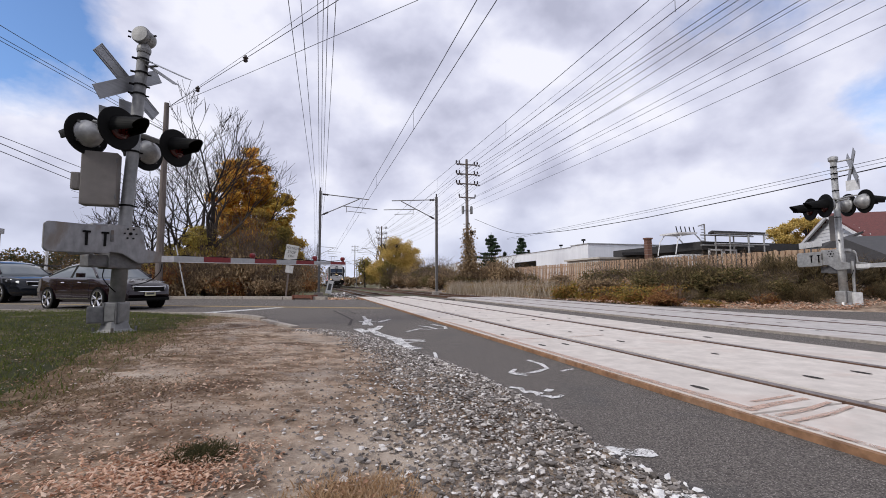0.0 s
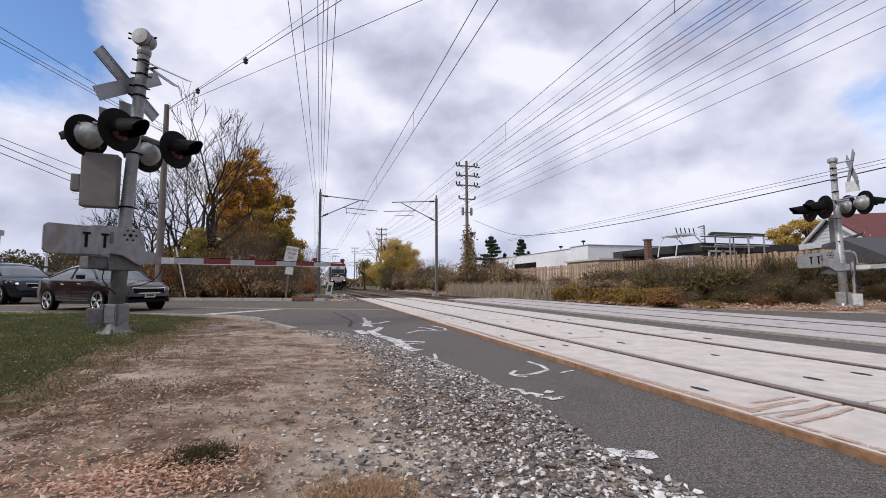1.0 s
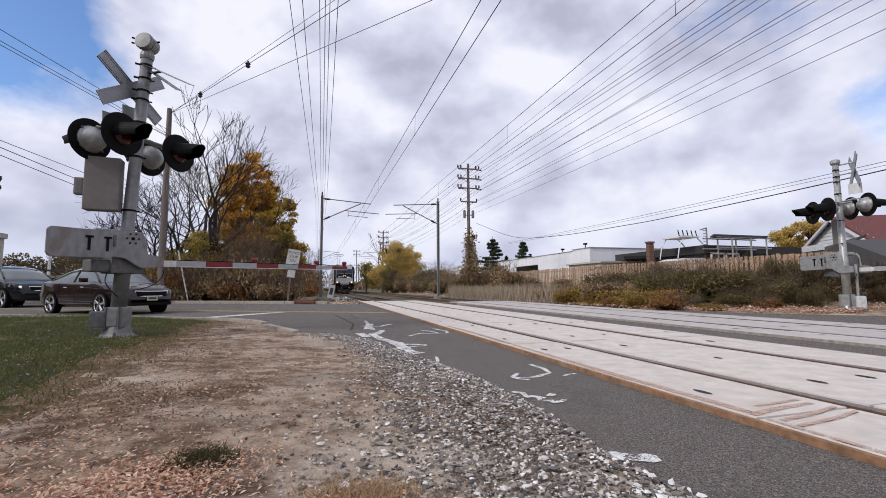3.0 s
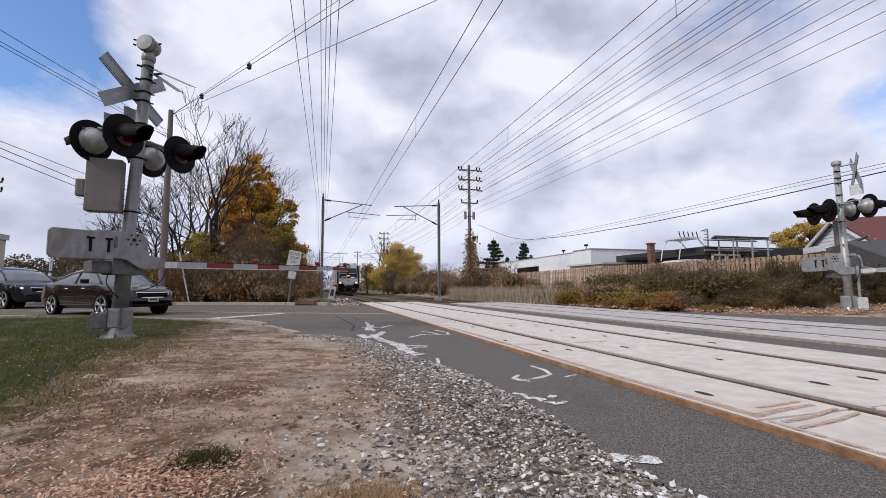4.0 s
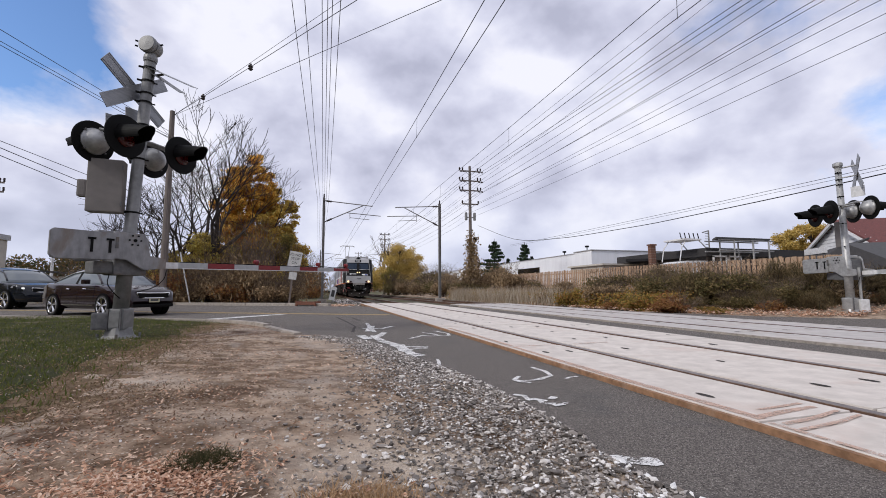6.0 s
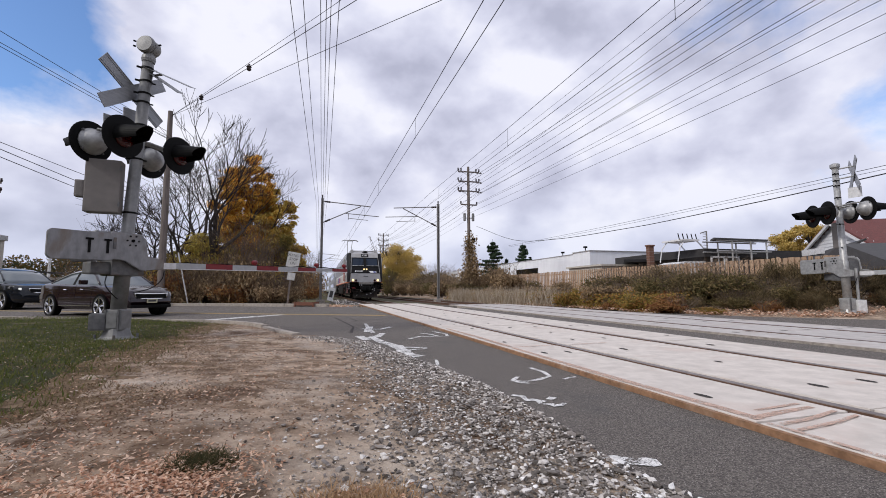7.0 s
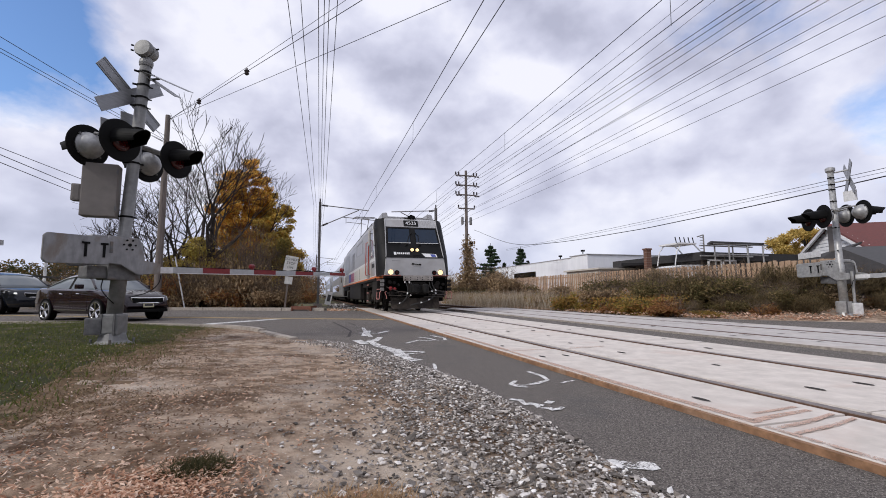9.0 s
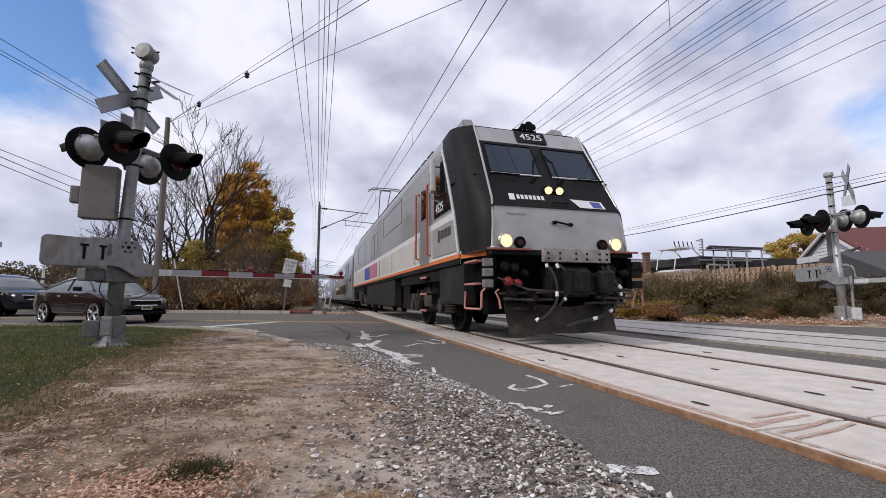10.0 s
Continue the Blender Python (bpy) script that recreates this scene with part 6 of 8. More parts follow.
def cloud(rng, blobs, n, shell=.45):
    """Points in ellipsoids, thicker towards the shells, broken by gaps."""
    out = []
    vol = np.array([b[3] * b[4] * b[5] for b in blobs])
    for b, k in zip(blobs, np.maximum(30, n * vol / vol.sum()).astype(int)):
        d = rng.normal(size=(k, 3))
        d /= np.linalg.norm(d, axis=1)[:, None]
        r = (shell + (1 - shell) * rng.random(k)) * (1 + .22 * rng.normal(size=k))
        # lumps: a few directions stand out
        lump = rng.normal(size=(9, 3))
        lump /= np.linalg.norm(lump, axis=1)[:, None]
        r *= .72 + .42 * np.max(d @ lump.T, axis=1) ** 3
        out.append(np.array(b[:3]) + d * r[:, None] * np.array(b[3:6]))
    return np.concatenate(out)


def limbs(bm, p, d, length, r, depth, rng, tips, spread=.55, up=.18, kids=(2, 3), n=5):
    q = p
    steps = 3 if depth > 2 else 2
    for k in range(steps):
        d = (d + Vector((rng.gauss(0, .13), rng.gauss(0, .13), rng.gauss(0, .08) + up * .25))).normalized()
        e = q + d * length / steps
        r1 = r * .92
        rod(bm[0] if depth > 2 else bm[1], q, e, r, r1, n if depth > 1 else 3, caps=False)
        q, r = e, r1
        if depth > 1 and k < steps - 1 and rng.random() < .55:
            a = d.orthogonal().normalized()
            a.rotate(Matrix.Rotation(rng.uniform(0, 6.28), 3, d))
            limbs(bm, q, (d + a * spread * 1.3).normalized(), length * .6, r * .5, depth - 1 if depth < 4 else depth - 2, rng, tips, spread, up, kids, n)
    if depth <= 0:
        tips.append(q)
        return
    for _ in range(rng.choice(kids)):
        a = d.orthogonal().normalized()
        a.rotate(Matrix.Rotation(rng.uniform(0, 6.28), 3, d))
        limbs(bm, q, (d + a * spread * rng.uniform(.5, 1.2) + Vector((0, 0, up))).normalized(), length * rng.uniform(.62, .82), r * .72, depth - 1, rng, tips, spread, up, kids, n)


M_BARK = surface("bark_dark", (.055, .045, .04), (.025, .02, .018), 10, .95, bump=.7, bump_scale=30, stretch=(1, 1, .25))
M_BARKTAN = surface("bark_tan", (.16, .115, .08), (.08, .058, .042), 10, .95)
M_ORANGELEAF = leafy("autumn_orange_leaves", (0.46, 0.21, 0.04), (0.85, 0.5, 0.09), (0.88, 0.68, 0.18))
M_RUSTGOLD = leafy("rusty_gold_leaves", (0.34, 0.2, 0.05), (0.66, 0.44, 0.09), (0.68, 0.58, 0.18))
M_BROOM = leafy("dark_broom_shoots", (0.06, 0.05, 0.026), (0.14, 0.108, 0.055), (0.28, 0.2, 0.105))
M_YELLOWLEAF = leafy("autumn_yellow_leaves", (0.36, 0.27, 0.06), (0.6, 0.46, 0.11), (0.5, 0.44, 0.13))
M_GOLDLEAF = leafy("golden_leaves", (0.32, 0.23, 0.06), (0.6, 0.44, 0.13), (0.76, 0.58, 0.22))
M_OLIVELEAF = leafy("olive_leaves", (0.12, 0.115, 0.035), (0.27, 0.22, 0.065), (0.44, 0.31, 0.08))
M_FARLEAF = leafy("green_and_rust_leaves", (.04, .055, .025), (.10, .095, .04), (.28, .15, .05))
M_BRUSH = leafy("brown_brush", (0.15, 0.105, 0.065), (0.3, 0.21, 0.12), (0.46, 0.34, 0.2))
M_DARKBRUSH = leafy("dark_evergreen_brush", (0.075, 0.072, 0.028), (0.17, 0.14, 0.06), (0.32, 0.23, 0.11))
M_REDBRUSH = leafy("rusty_brush", (.17, .07, .035), (.30, .14, .055), (.38, .24, .09))
M_CONIFER = leafy("conifer_needles", (0.026, 0.045, 0.026), (0.052, 0.082, 0.045), (0.08, 0.11, 0.06))
M_REED = leafy("dry_reeds", (.24, .18, .11), (.42, .35, .26), (.58, .51, .42))
M_GRASS = leafy("grass_blades", (.055, .072, .014), (.10, .125, .028), (.17, .16, .05))
M_WEED = leafy("dark_weed_blades", (.03, .034, .014), (.062, .062, .026), (.13, .10, .045))
M_DRYGRASS = leafy("dry_grass_blades", (.30, .19, .10), (.45, .30, .17), (.55, .40, .26))
M_LITTER = leafy("fallen_leaves", (.34, .17, .10), (.66, .42, .29), (.88, .70, .56))
M_THATCHBLADE = leafy("dead_grass_blades", (.09, .06, .03), (.19, .13, .075), (.32, .23, .14))
M_DEADLEAF = leafy("rotted_leaves", (.09, .055, .036), (.17, .105, .07), (.27, .17, .11))
M_IVY = leafy("bank_leaves", (.15, .14, .04), (.36, .26, .065), (.44, .20, .07))


def tree(name, base, h, r, depth, seed, blobs, n, leaf, mat, label, category="tree", bark=None, spread=.5, group="trees by the road", trunks=1, first=.36):
    rng = random.Random(seed)
    g = thing(name, label, category, group, at=pose(*base))
    bm = (bmesh.new(), bmesh.new())
    tips = []
    for k in range(trunks):
        d = Vector((rng.uniform(-.07, .07) * (1 + trunks), rng.uniform(-.12, .12), 1)).normalized()
        limbs(bm, Vector((rng.uniform(-.3, .3) * (trunks - 1), 0, -.15)), d, h * first, r, depth, rng, tips, spread)
    part("trunk", bm[0], bark or M_BARK, g)
    tagged(part("twig_mass", bm[1], bark or M_BARK, g), kind="stuff")
    if n:
        q = np.random.default_rng(seed)
        pts = cloud(q, blobs, n)
        pts = pts[pts[:, 2] > .05]
        quads("crown", pts, q.uniform(.6, 1.25, len(pts)) * leaf, q, mat, g)
    return g


def clumps(seed, n, box_, r):
    """Many small clumps spread over a crown; box_: centre and half sizes."""
    rng = random.Random(seed)
    out = []
    while len(out) < n:
        u = Vector((rng.uniform(-1, 1), rng.uniform(-1, 1), rng.uniform(-1, 1)))
        if u.length > 1:
            continue
        k = r * rng.uniform(.6, 1.25)
        out.append((box_[0] + u.x * box_[3], box_[1] + u.y * box_[4], box_[2] + u.z * box_[5], k * 1.2, k * 1.1, k * .8))
    return out


def grow(bm, p, d, length, r, level, rng, lift, wide):
    """A limb that bends upwards, with side shoots along it and a fork at its end."""
    steps = 4 if level > 2 else 3
    for k in range(steps):
        d = (d + Vector((rng.gauss(0, .14), rng.gauss(0, .14), rng.gauss(0, .06) + lift))).normalized()
        e = p + d * length / steps
        r1 = r * (.88 if level > 0 else .7)
        r, r1 = max(r, .013), max(r1, .009)
        rod(bm[0] if level > 2 else bm[1], p, e, r, r1, 7 if level > 3 else (4 if level > 1 else 3), caps=False)
        p, r = e, r1
        if level > 0 and k > 0 and rng.random() < .8:
            a = d.orthogonal().normalized()
            a.rotate(Matrix.Rotation(rng.uniform(0, 6.28), 3, d))
            grow(bm, p, (d * .8 + a * wide * rng.uniform(.8, 1.5)).normalized(), length * rng.uniform(.5, .72), r * .55, level - 1, rng, lift, wide)
    if level > 0:
        for sgn in (-1, 1):
            a = d.orthogonal().normalized()
            a.rotate(Matrix.Rotation(rng.uniform(0, 6.28), 3, d))
            grow(bm, p, (d + a * wide * .7 * sgn).normalized(), length * rng.uniform(.62, .8), r * .72, level - 1, rng, lift, wide)


def bare_tree(base, seed, trunk, limb, r, level, label, arms=5, wide=.55, lift=.05, lean=(0, 0)):
    """A leafless tree: a short trunk, a crown of limbs and fine twigs."""
    rng = random.Random(seed)
    g = thing("bare_tree", label, "tree", "trees by the road", at=pose(*base))
    bm = (bmesh.new(), bmesh.new())
    p = Vector((0, 0, -.15))
    d = Vector((lean[0], lean[1], 1)).normalized()
    for k in range(4):
        d = (d + Vector((rng.gauss(0, .05), rng.gauss(0, .05), 0))).normalized()
        e = p + d * (trunk + .15) / 4
        rod(bm[0], p, e, r * (1.25 - .08 * k), r * (1.17 - .08 * k), 10, caps=False)
        p = e
    for k in range(arms):
        a = 2 * math.pi * k / arms + rng.uniform(-.4, .4)
        up = rng.uniform(1.1, 2.1)
        grow(bm, p - d * rng.uniform(0, trunk * .3), (Vector((math.cos(a), math.sin(a), up)) + d * .6).normalized(), limb * rng.uniform(.85, 1.1), r * .62, level, rng, lift, wide)
    grow(bm, p, d, limb, r * .8, level, rng, lift, wide)
    part("trunk", bm[0], M_BARK, g)
    tagged(part("twig_mass", bm[1], M_BARK, g), kind="stuff")
    return g


# trees beyond the road
bare_tree((-9.5, 29.6, -.05), 4, 3.0, 3.3, .22, 4, "tall bare tree with a spreading crown of fine dark twigs", arms=5, wide=.5, lift=.06)
bare_tree((-12.7, 30.2, 0), 11, 1.6, 2.6, .14, 3, "bare dark tree beside the utility pole", arms=4, wide=.75, lift=.03)
bare_tree((-11.3, 30.6, 0), 14, 2.2, 2.7, .15, 3, "bare dark tree with crooked limbs", arms=4, wide=.7, lift=.03)
bare_tree((-13.9, 31.5, 0), 17, 1.2, 1.9, .09, 3, "slim bare tree with dark twigs", arms=3, wide=.6)
tree("autumn_tree", (-8.0, 32.4, 0), 8.6, .14, 4, 5, clumps(1, 90, (.1, 0, 6.6, 2.1, 1.5, 3.1), .40) + clumps(2, 60, (-.5, 0, 3.8, 2.5, 1.5, 2.0), .42) + clumps(7, 26, (.6, 0, 8.2, 1.1, 1.2, 2.0), .36), 52000, .12, M_ORANGELEAF, "tree with orange and golden autumn leaves", trunks=2)
tree("autumn_tree", (-6.2, 32.2, 0), 6.2, .10, 4, 8, clumps(3, 70, (.0, 0, 5.2, 1.5, 1.3, 2.9), .36) + clumps(6, 70, (.45, 0, 2.9, 1.6, 1.3, 2.4), .40) + clumps(26, 30, (-1.6, -.8, 2.2, 1.8, .8, 1.2), .36), 46000, .11, M_RUSTGOLD, "gold and olive thinning autumn tree", trunks=2)
tree("autumn_tree", (-9.8, 30.4, 0), 4.2, .08, 3, 9, clumps(4, 26, (0, 0, 2.9, 2.0, 1.2, 1.3), .5), 9000, .10, M_YELLOWLEAF, "small tree with yellow leaves under bare limbs")
tree("autumn_tree", (-4.9, 31.0, 0), 4.2, .06, 3, 18, clumps(14, 14, (0, 0, 3.0, .6, .8, 2.0), .4), 4200, .09, M_OLIVELEAF, "slim olive tree at the end of the trees")


def brush(name, base, s, seed, mat, label, n=1500, leaf=.09, wide=1.0, category="shrub", group="shrubs by the tracks", twigs=26):
    """A shrub: many thin stems and a ragged mass of small leaves."""
    rng = random.Random(seed)
    q = np.random.default_rng(seed)
    g = thing(name, label, category, group, at=pose(*base))
    bm = bmesh.new()
    for _ in range(twigs):
        a = rng.uniform(0, 6.28)
        d = Vector((math.cos(a) * rng.uniform(.1, .75) * wide, math.sin(a) * rng.uniform(.1, .75), 1)).normalized()
        p = Vector((math.cos(a) * .12, math.sin(a) * .12, -.08))
        for k in range(4):
            e = p + (d + Vector((rng.gauss(0, .18), rng.gauss(0, .18), .12))).normalized() * s * .34
            rod(bm, p, e, .013 * (1 - k * .2), .010 * (1 - k * .2), 3, caps=False)
            if k > 0:
                for _t in range(2):
                    rod(bm, e, e + Vector((rng.gauss(0, .16), rng.gauss(0, .16), rng.uniform(.05, .3))) * s, .005, .003, 3, caps=False)
            p = e
    part("woody_stem", bm, M_BARKTAN, g)
    bl = [(rng.uniform(-.5, .5) * s * wide, rng.uniform(-.4, .4) * s, s * rng.uniform(.3, .75), s * rng.uniform(.35, .55) * wide, s * rng.uniform(.3, .5), s * rng.uniform(.28, .45)) for _ in range(6)]
    pts = cloud(q, bl, n, .3)
    pts = pts[pts[:, 2] > .02]
    quads("foliage", pts, q.uniform(.5, 1.3, len(pts)) * leaf, q, mat, g, aspect=2.6 if leaf < .08 else 1.6)
    return g


def broom(base, s, seed, label="dense dark broom-like shrub on the bank", wide=1.0, n=9000):
    """A dome of upright shoots: woody stems and thousands of thin dark shoots along them."""
    q = np.random.default_rng(seed)
    rng = random.Random(seed)
    g = thing("shrub", label, "shrub", "dark shrubs before the fence", at=pose(*base))
    m = 46
    az = q.uniform(0, 6.28, m)
    tilt = np.abs(q.normal(size=m)) * .42
    ln = s * q.uniform(.65, 1.1, m) * (1 - .25 * tilt)
    D = np.stack([np.sin(tilt) * np.cos(az) * wide, np.sin(tilt) * np.sin(az), np.cos(tilt)], 1)
    root = q.normal(size=(m, 3)) * np.array([.22 * s * wide, .22 * s, 0])
    bm = bmesh.new()
    for k in range(m):
        rod(bm, root[k] - np.array([0, 0, .1]), root[k] + D[k] * ln[k], .014, .004, 3, caps=False)
    part("woody_stem", bm, M_BARK, g)
    pick = q.integers(0, m, n)
    t = q.random(n) ** .75
    p = root[pick] + D[pick] * (ln[pick] * t)[:, None] + q.normal(size=(n, 3)) * np.array([.10, .10, .06]) * s * (.4 + .6 * t)[:, None]
    p[:, 2] = np.maximum(p[:, 2], .0)
    d = D[pick] + q.normal(size=(n, 3)) * .38
    d /= np.linalg.norm(d, axis=1)[:, None]
    u = np.cross(d, q.normal(size=(n, 3)))
    u /= np.linalg.norm(u, axis=1)[:, None]
    hl = (q.uniform(.08, .2, n) * s)[:, None]
    w = q.uniform(.006, .013, n)[:, None]
    P = np.stack([p - u * w, p + u * w, p + d * hl], 1).reshape(-1, 3)
    me = bpy.data.meshes.new("shoots")
    me.from_pydata(P.tolist(), [], np.arange(3 * n).reshape(-1, 3).tolist())
    me.materials.append(M_BROOM)
    ob = new("foliage", me)
    ob.parent = g
    return g


def bank_z(x, y):
    f = bank_front(y)
    k = min(1, max(0, (x - f) / 6))
    return -.06 + .62 * k * k * (3 - 2 * k) + .04 * noise.noise((x, y, 2))


def bank_front(y):
    return float(np.interp(y, (-10, 4, 7, 9.3, 11.0, 13.6, 20, 45, 90), (26, 17, 12.2, 9.3, 8.2, 7.3, 7.3, 8.2, 9)))


bm = bmesh.new()
rows = []
for j in range(80):
    y = -8 + j * 1.25
    f = bank_front(y)
    row = [bm.verts.new((f - .25 + .15 * noise.noise((y, 0, 5)), y, -.10))]
    for i in range(1, 16):
        x = f + (i / 15) ** 1.4 * 16
        row.append(bm.verts.new((x, y, bank_z(x, y) + .03 * noise.noise((x * 3, y * 3, 1)))))
    rows.append(row)
for a, b in zip(rows, rows[1:]):
    for i in range(15):
        bm.faces.new((a[i], a[i + 1], b[i + 1], b[i]))
solid("bank", bm, M_DIRT, "low earth bank with dry leaves beside the road", "bank", kind="structure", smooth=True)

# shrubs: a few kinds, then copies along the bank
proto = [brush("shrub", (9.6, 14.2, 0), 1.5, 21, M_DARKBRUSH, "dark twiggy evergreen shrub on the bank", 3400, .062, 1.1, twigs=60),
         brush("shrub", (8.4, 15.6, 0), 1.15, 22, M_BRUSH, "brown twiggy shrub on the bank", 2400, .075, 1.2),
         brush("shrub", (8.1, 17.4, 0), .95, 23, M_IVY, "low shrub with yellow and rusty leaves", 5200, .06, 1.5),
         brush("shrub", (10.4, 11.6, 0), 1.6, 24, M_DARKBRUSH, "dark twiggy evergreen shrub on the bank", 3400, .062, 1.1, twigs=60),
         brush("shrub", (9.2, 12.6, 0), .8, 25, M_REDBRUSH, "low shrub with rusty red leaves", 1800, .075, 1.5)]
for o in proto:
    o.scale = (.85, .85, .72)
    o.location.z = bank_z(o.location.x, o.location.y)
spots = [(10.0, 17.0, 2, 1.0), (11.4, 15.6, 1, 1.0), (11.9, 13.2, 0, 1.05), (12.7, 11.6, 3, .95), (13.6, 10.4, 0, 1.0), (15.2, 9.3, 3, 1.0), (16.8, 8.2, 0, 1.0), (10.9, 10.2, 0, .75), (12.4, 9.6, 1, .9),
         (14.4, 8.3, 0, .9), (16.0, 7.2, 3, .8), (18.5, 6.5, 0, 1.1), (8.3, 13.2, 2, .8), (9.0, 16.6, 2, .9), (8.2, 19.4, 1, .9), (8.8, 21.5, 2, .9), (9.6, 20.0, 3, .85), (10.6, 22.4, 1, 1.2), (11.6, 19.4, 0, 1.0),
         (12.6, 17.4, 1, 1.1), (13.2, 15.2, 3, .9), (14.2, 13.4, 1, .9), (9.7, 24.5, 1, 1.1), (11.2, 26.5, 0, .9), (10.2, 28.5, 1, 1.2), (12.5, 30.5, 0, 1.0), (11.4, 33.5, 1, 1.4), (13.2, 37, 1, 1.5), (12.4, 43, 0, 1.3),
         (9.4, 39, 1, 1.6), (10.8, 40, 0, 1.7), (9.6, 44, 1, 1.9), (12.6, 46, 2, 1.8), (10.4, 49, 0, 2.0), (12.6, 53, 1, 2.2), (9.6, 54, 1, 2.0), (11.6, 58, 0, 2.4), (13.8, 58, 1, 2.4), (9.4, 64, 1, 2.2), (11.4, 66, 1, 2.6), (14.6, 66, 0, 2.6), (8.6, 68, 0, 2.2), (13.4, 60, 3, 2.2), (15.6, 52, 1, 2.2), (14.4, 43, 1, 2.0), (10.8, 47, 1, 1.5), (13.5, 50, 3, 1.3), (11.5, 55, 1, 1.7), (9.8, 60, 1, 1.5), (12.8, 63, 0, 1.6), (10.5, 69, 1, 1.8), (8.2, 11.6, 4, .8), (8.0, 14.6, 4, .9), (8.9, 11.1, 2, .7), (9.9, 10.0, 4, .6), (8.6, 18.2, 4, .9),
         (9.5, 13.6, 2, .8), (10.5, 13.0, 0, .85), (9.9, 11.0, 3, .6), (11.2, 12.0, 1, .9), (10.8, 18.6, 3, .95), (13.2, 9.0, 4, .6), (14.9, 7.6, 2, .6)]
for k, (x, y, i, s) in enumerate(spots):
    c = copy_thing(proto[i], pose(x, y, bank_z(x, y) - .02, 0, 0, k * 77 % 360))
    s *= .92 if k % 3 == 0 else .66
    low = .70 if y < 24 and x < 16 else 1.0
    c.scale = (s * 1.15, s * 1.15, s * low * (.50 + .9 * ((k * 37) % 10) / 10))
brooms = [broom((11.4, 15.9, 0), 1.25, 201, wide=1.25), broom((10.2, 12.6, 0), 1.1, 202, wide=1.3), broom((12.2, 11.2, 0), 1.2, 203, wide=1.2)]
for o in brooms:
    o.location.z = bank_z(o.location.x, o.location.y) - .03
for k, (x, y, i, s) in enumerate(((10.4, 17.4, 1, .7), (11.0, 14.4, 2, .95), (9.4, 14.4, 1, .6), (12.9, 12.8, 1, .9), (11.2, 12.4, 0, .8), (13.2, 10.4, 0, 1.0), (12.2, 9.6, 2, .66), (14.4, 9.4, 1, .9),
                                  (15.6, 8.6, 0, 1.0), (14.9, 7.4, 2, .75), (17.2, 7.2, 1, 1.05), (16.6, 6.0, 0, .8), (9.3, 11.9, 2, .5), (12.6, 18.0, 2, .8), (10.5, 10.4, 1, .6), (11.1, 9.7, 0, .55), (10.1, 11.3, 2, .5), (12.9, 8.5, 1, .5), (13.9, 7.6, 2, .5), (9.9, 12.9, 0, .6))):
    c = copy_thing(brooms[i], pose(x, y, bank_z(x, y) - .03, 0, 0, k * 71 % 360))
    c.scale = (s * 1.05, s * 1.05, s * (.70, .80, .90)[k % 3])
q = np.random.default_rng(29)
n = 5200
y = 8.3 + 22 * q.random(n) ** 1.3
x = np.array([bank_front(b) for b in y]) + .05 + np.abs(q.normal(size=n)) * 1.2
z = np.array([bank_z(a, b) for a, b in zip(x, y)]) + q.uniform(.01, .10, n)
o = quads("bank_litter", np.stack([x, y, z], 1), q.uniform(.03, .075, n), q, M_LITTER, flat=.4)
tagged(o, "tan and orange fallen leaves on the bank", "fallen leaves", kind="stuff")
n = 24000
y = 12.2 + 27 * q.random(n) ** 1.4
x = np.array([bank_front(b) for b in y]) + .3 + np.abs(q.normal(size=n)) * 1.5
z = np.array([bank_z(a, b) for a, b in zip(x, y)]) + .6 * q.random(n) ** 1.6
o = quads("bank_ivy", np.stack([x, y, z], 1), q.uniform(.03, .07, n), q, M_IVY)
tagged(o, "yellow, green and rusty low leaves on the bank", "ground cover", kind="stuff")
# brush under the trees beyond the road
bp = [brush("shrub", (-9.8, 27.8, 0), 1.6, 31, M_BRUSH, "brown tangled brush under the trees", 2400, .075, 1.3, group="brush under the trees", twigs=70),
      brush("shrub", (-7.6, 27.0, 0), 1.35, 32, M_REDBRUSH, "rusty tangled brush under the trees", 1300, .09, 1.3, group="brush under the trees", twigs=40)]
for k, (x, y, i, s) in enumerate(((-12.2, 28.6, 0, 1.1), (-11.0, 28.2, 1, 1.1), (-8.6, 27.6, 0, 1.05), (-6.6, 26.9, 0, 1.0), (-5.6, 26.4, 0, .95), (-14.0, 29.5, 0, 1.2), (-16.2, 30.5, 0, 1.2), (-7.2, 28.4, 0, 1.3), (-5.4, 28.0, 0, 1.2), (-9.2, 29, 0, 1.3), (-4.7, 27.0, 0, .7), (-5.0, 30.5, 0, 1.0), (-3.9, 46, 1, 1.1), (-4.8, 48, 1, 1.4), (-4.2, 55, 0, 1.5), (-5.6, 57, 1, 1.8), (-6.6, 52, 0, 1.7), (-4.6, 66, 0, 1.9), (-3.8, 74, 1, 1.6))):
    c = copy_thing(bp[i], pose(x, y, -.08, 0, 0, k * 61 % 360))
    c.scale = (s, s, s * (.85, 1.45, 1.1, 1.75)[k % 4])
tall = brush("shrub", (-9.6, 30.8, -.08), 2.3, 33, M_RUSTGOLD, "tall straggling gold and olive shrub under the trees", 6500, .095, 1.1, group="brush under the trees", twigs=24)
for k, (x, y, s) in enumerate(((-12.6, 30.6, 1.0), (-11.2, 31.2, 1.15), (-7.9, 30.4, 1.1), (-6.5, 29.8, .9), (-14.2, 31.4, 1.0), (-15.8, 32, 1.1))):
    c = copy_thing(tall, pose(x, y, -.08, 0, 0, k * 83 % 360))
    c.scale = (s, s, s * (1.2, .9, 1.35)[k % 3])
n = 5200
s_ = q.uniform(-27, -13.6, n)
w_ = 17.5 + np.abs(q.normal(size=n)) * 1.1
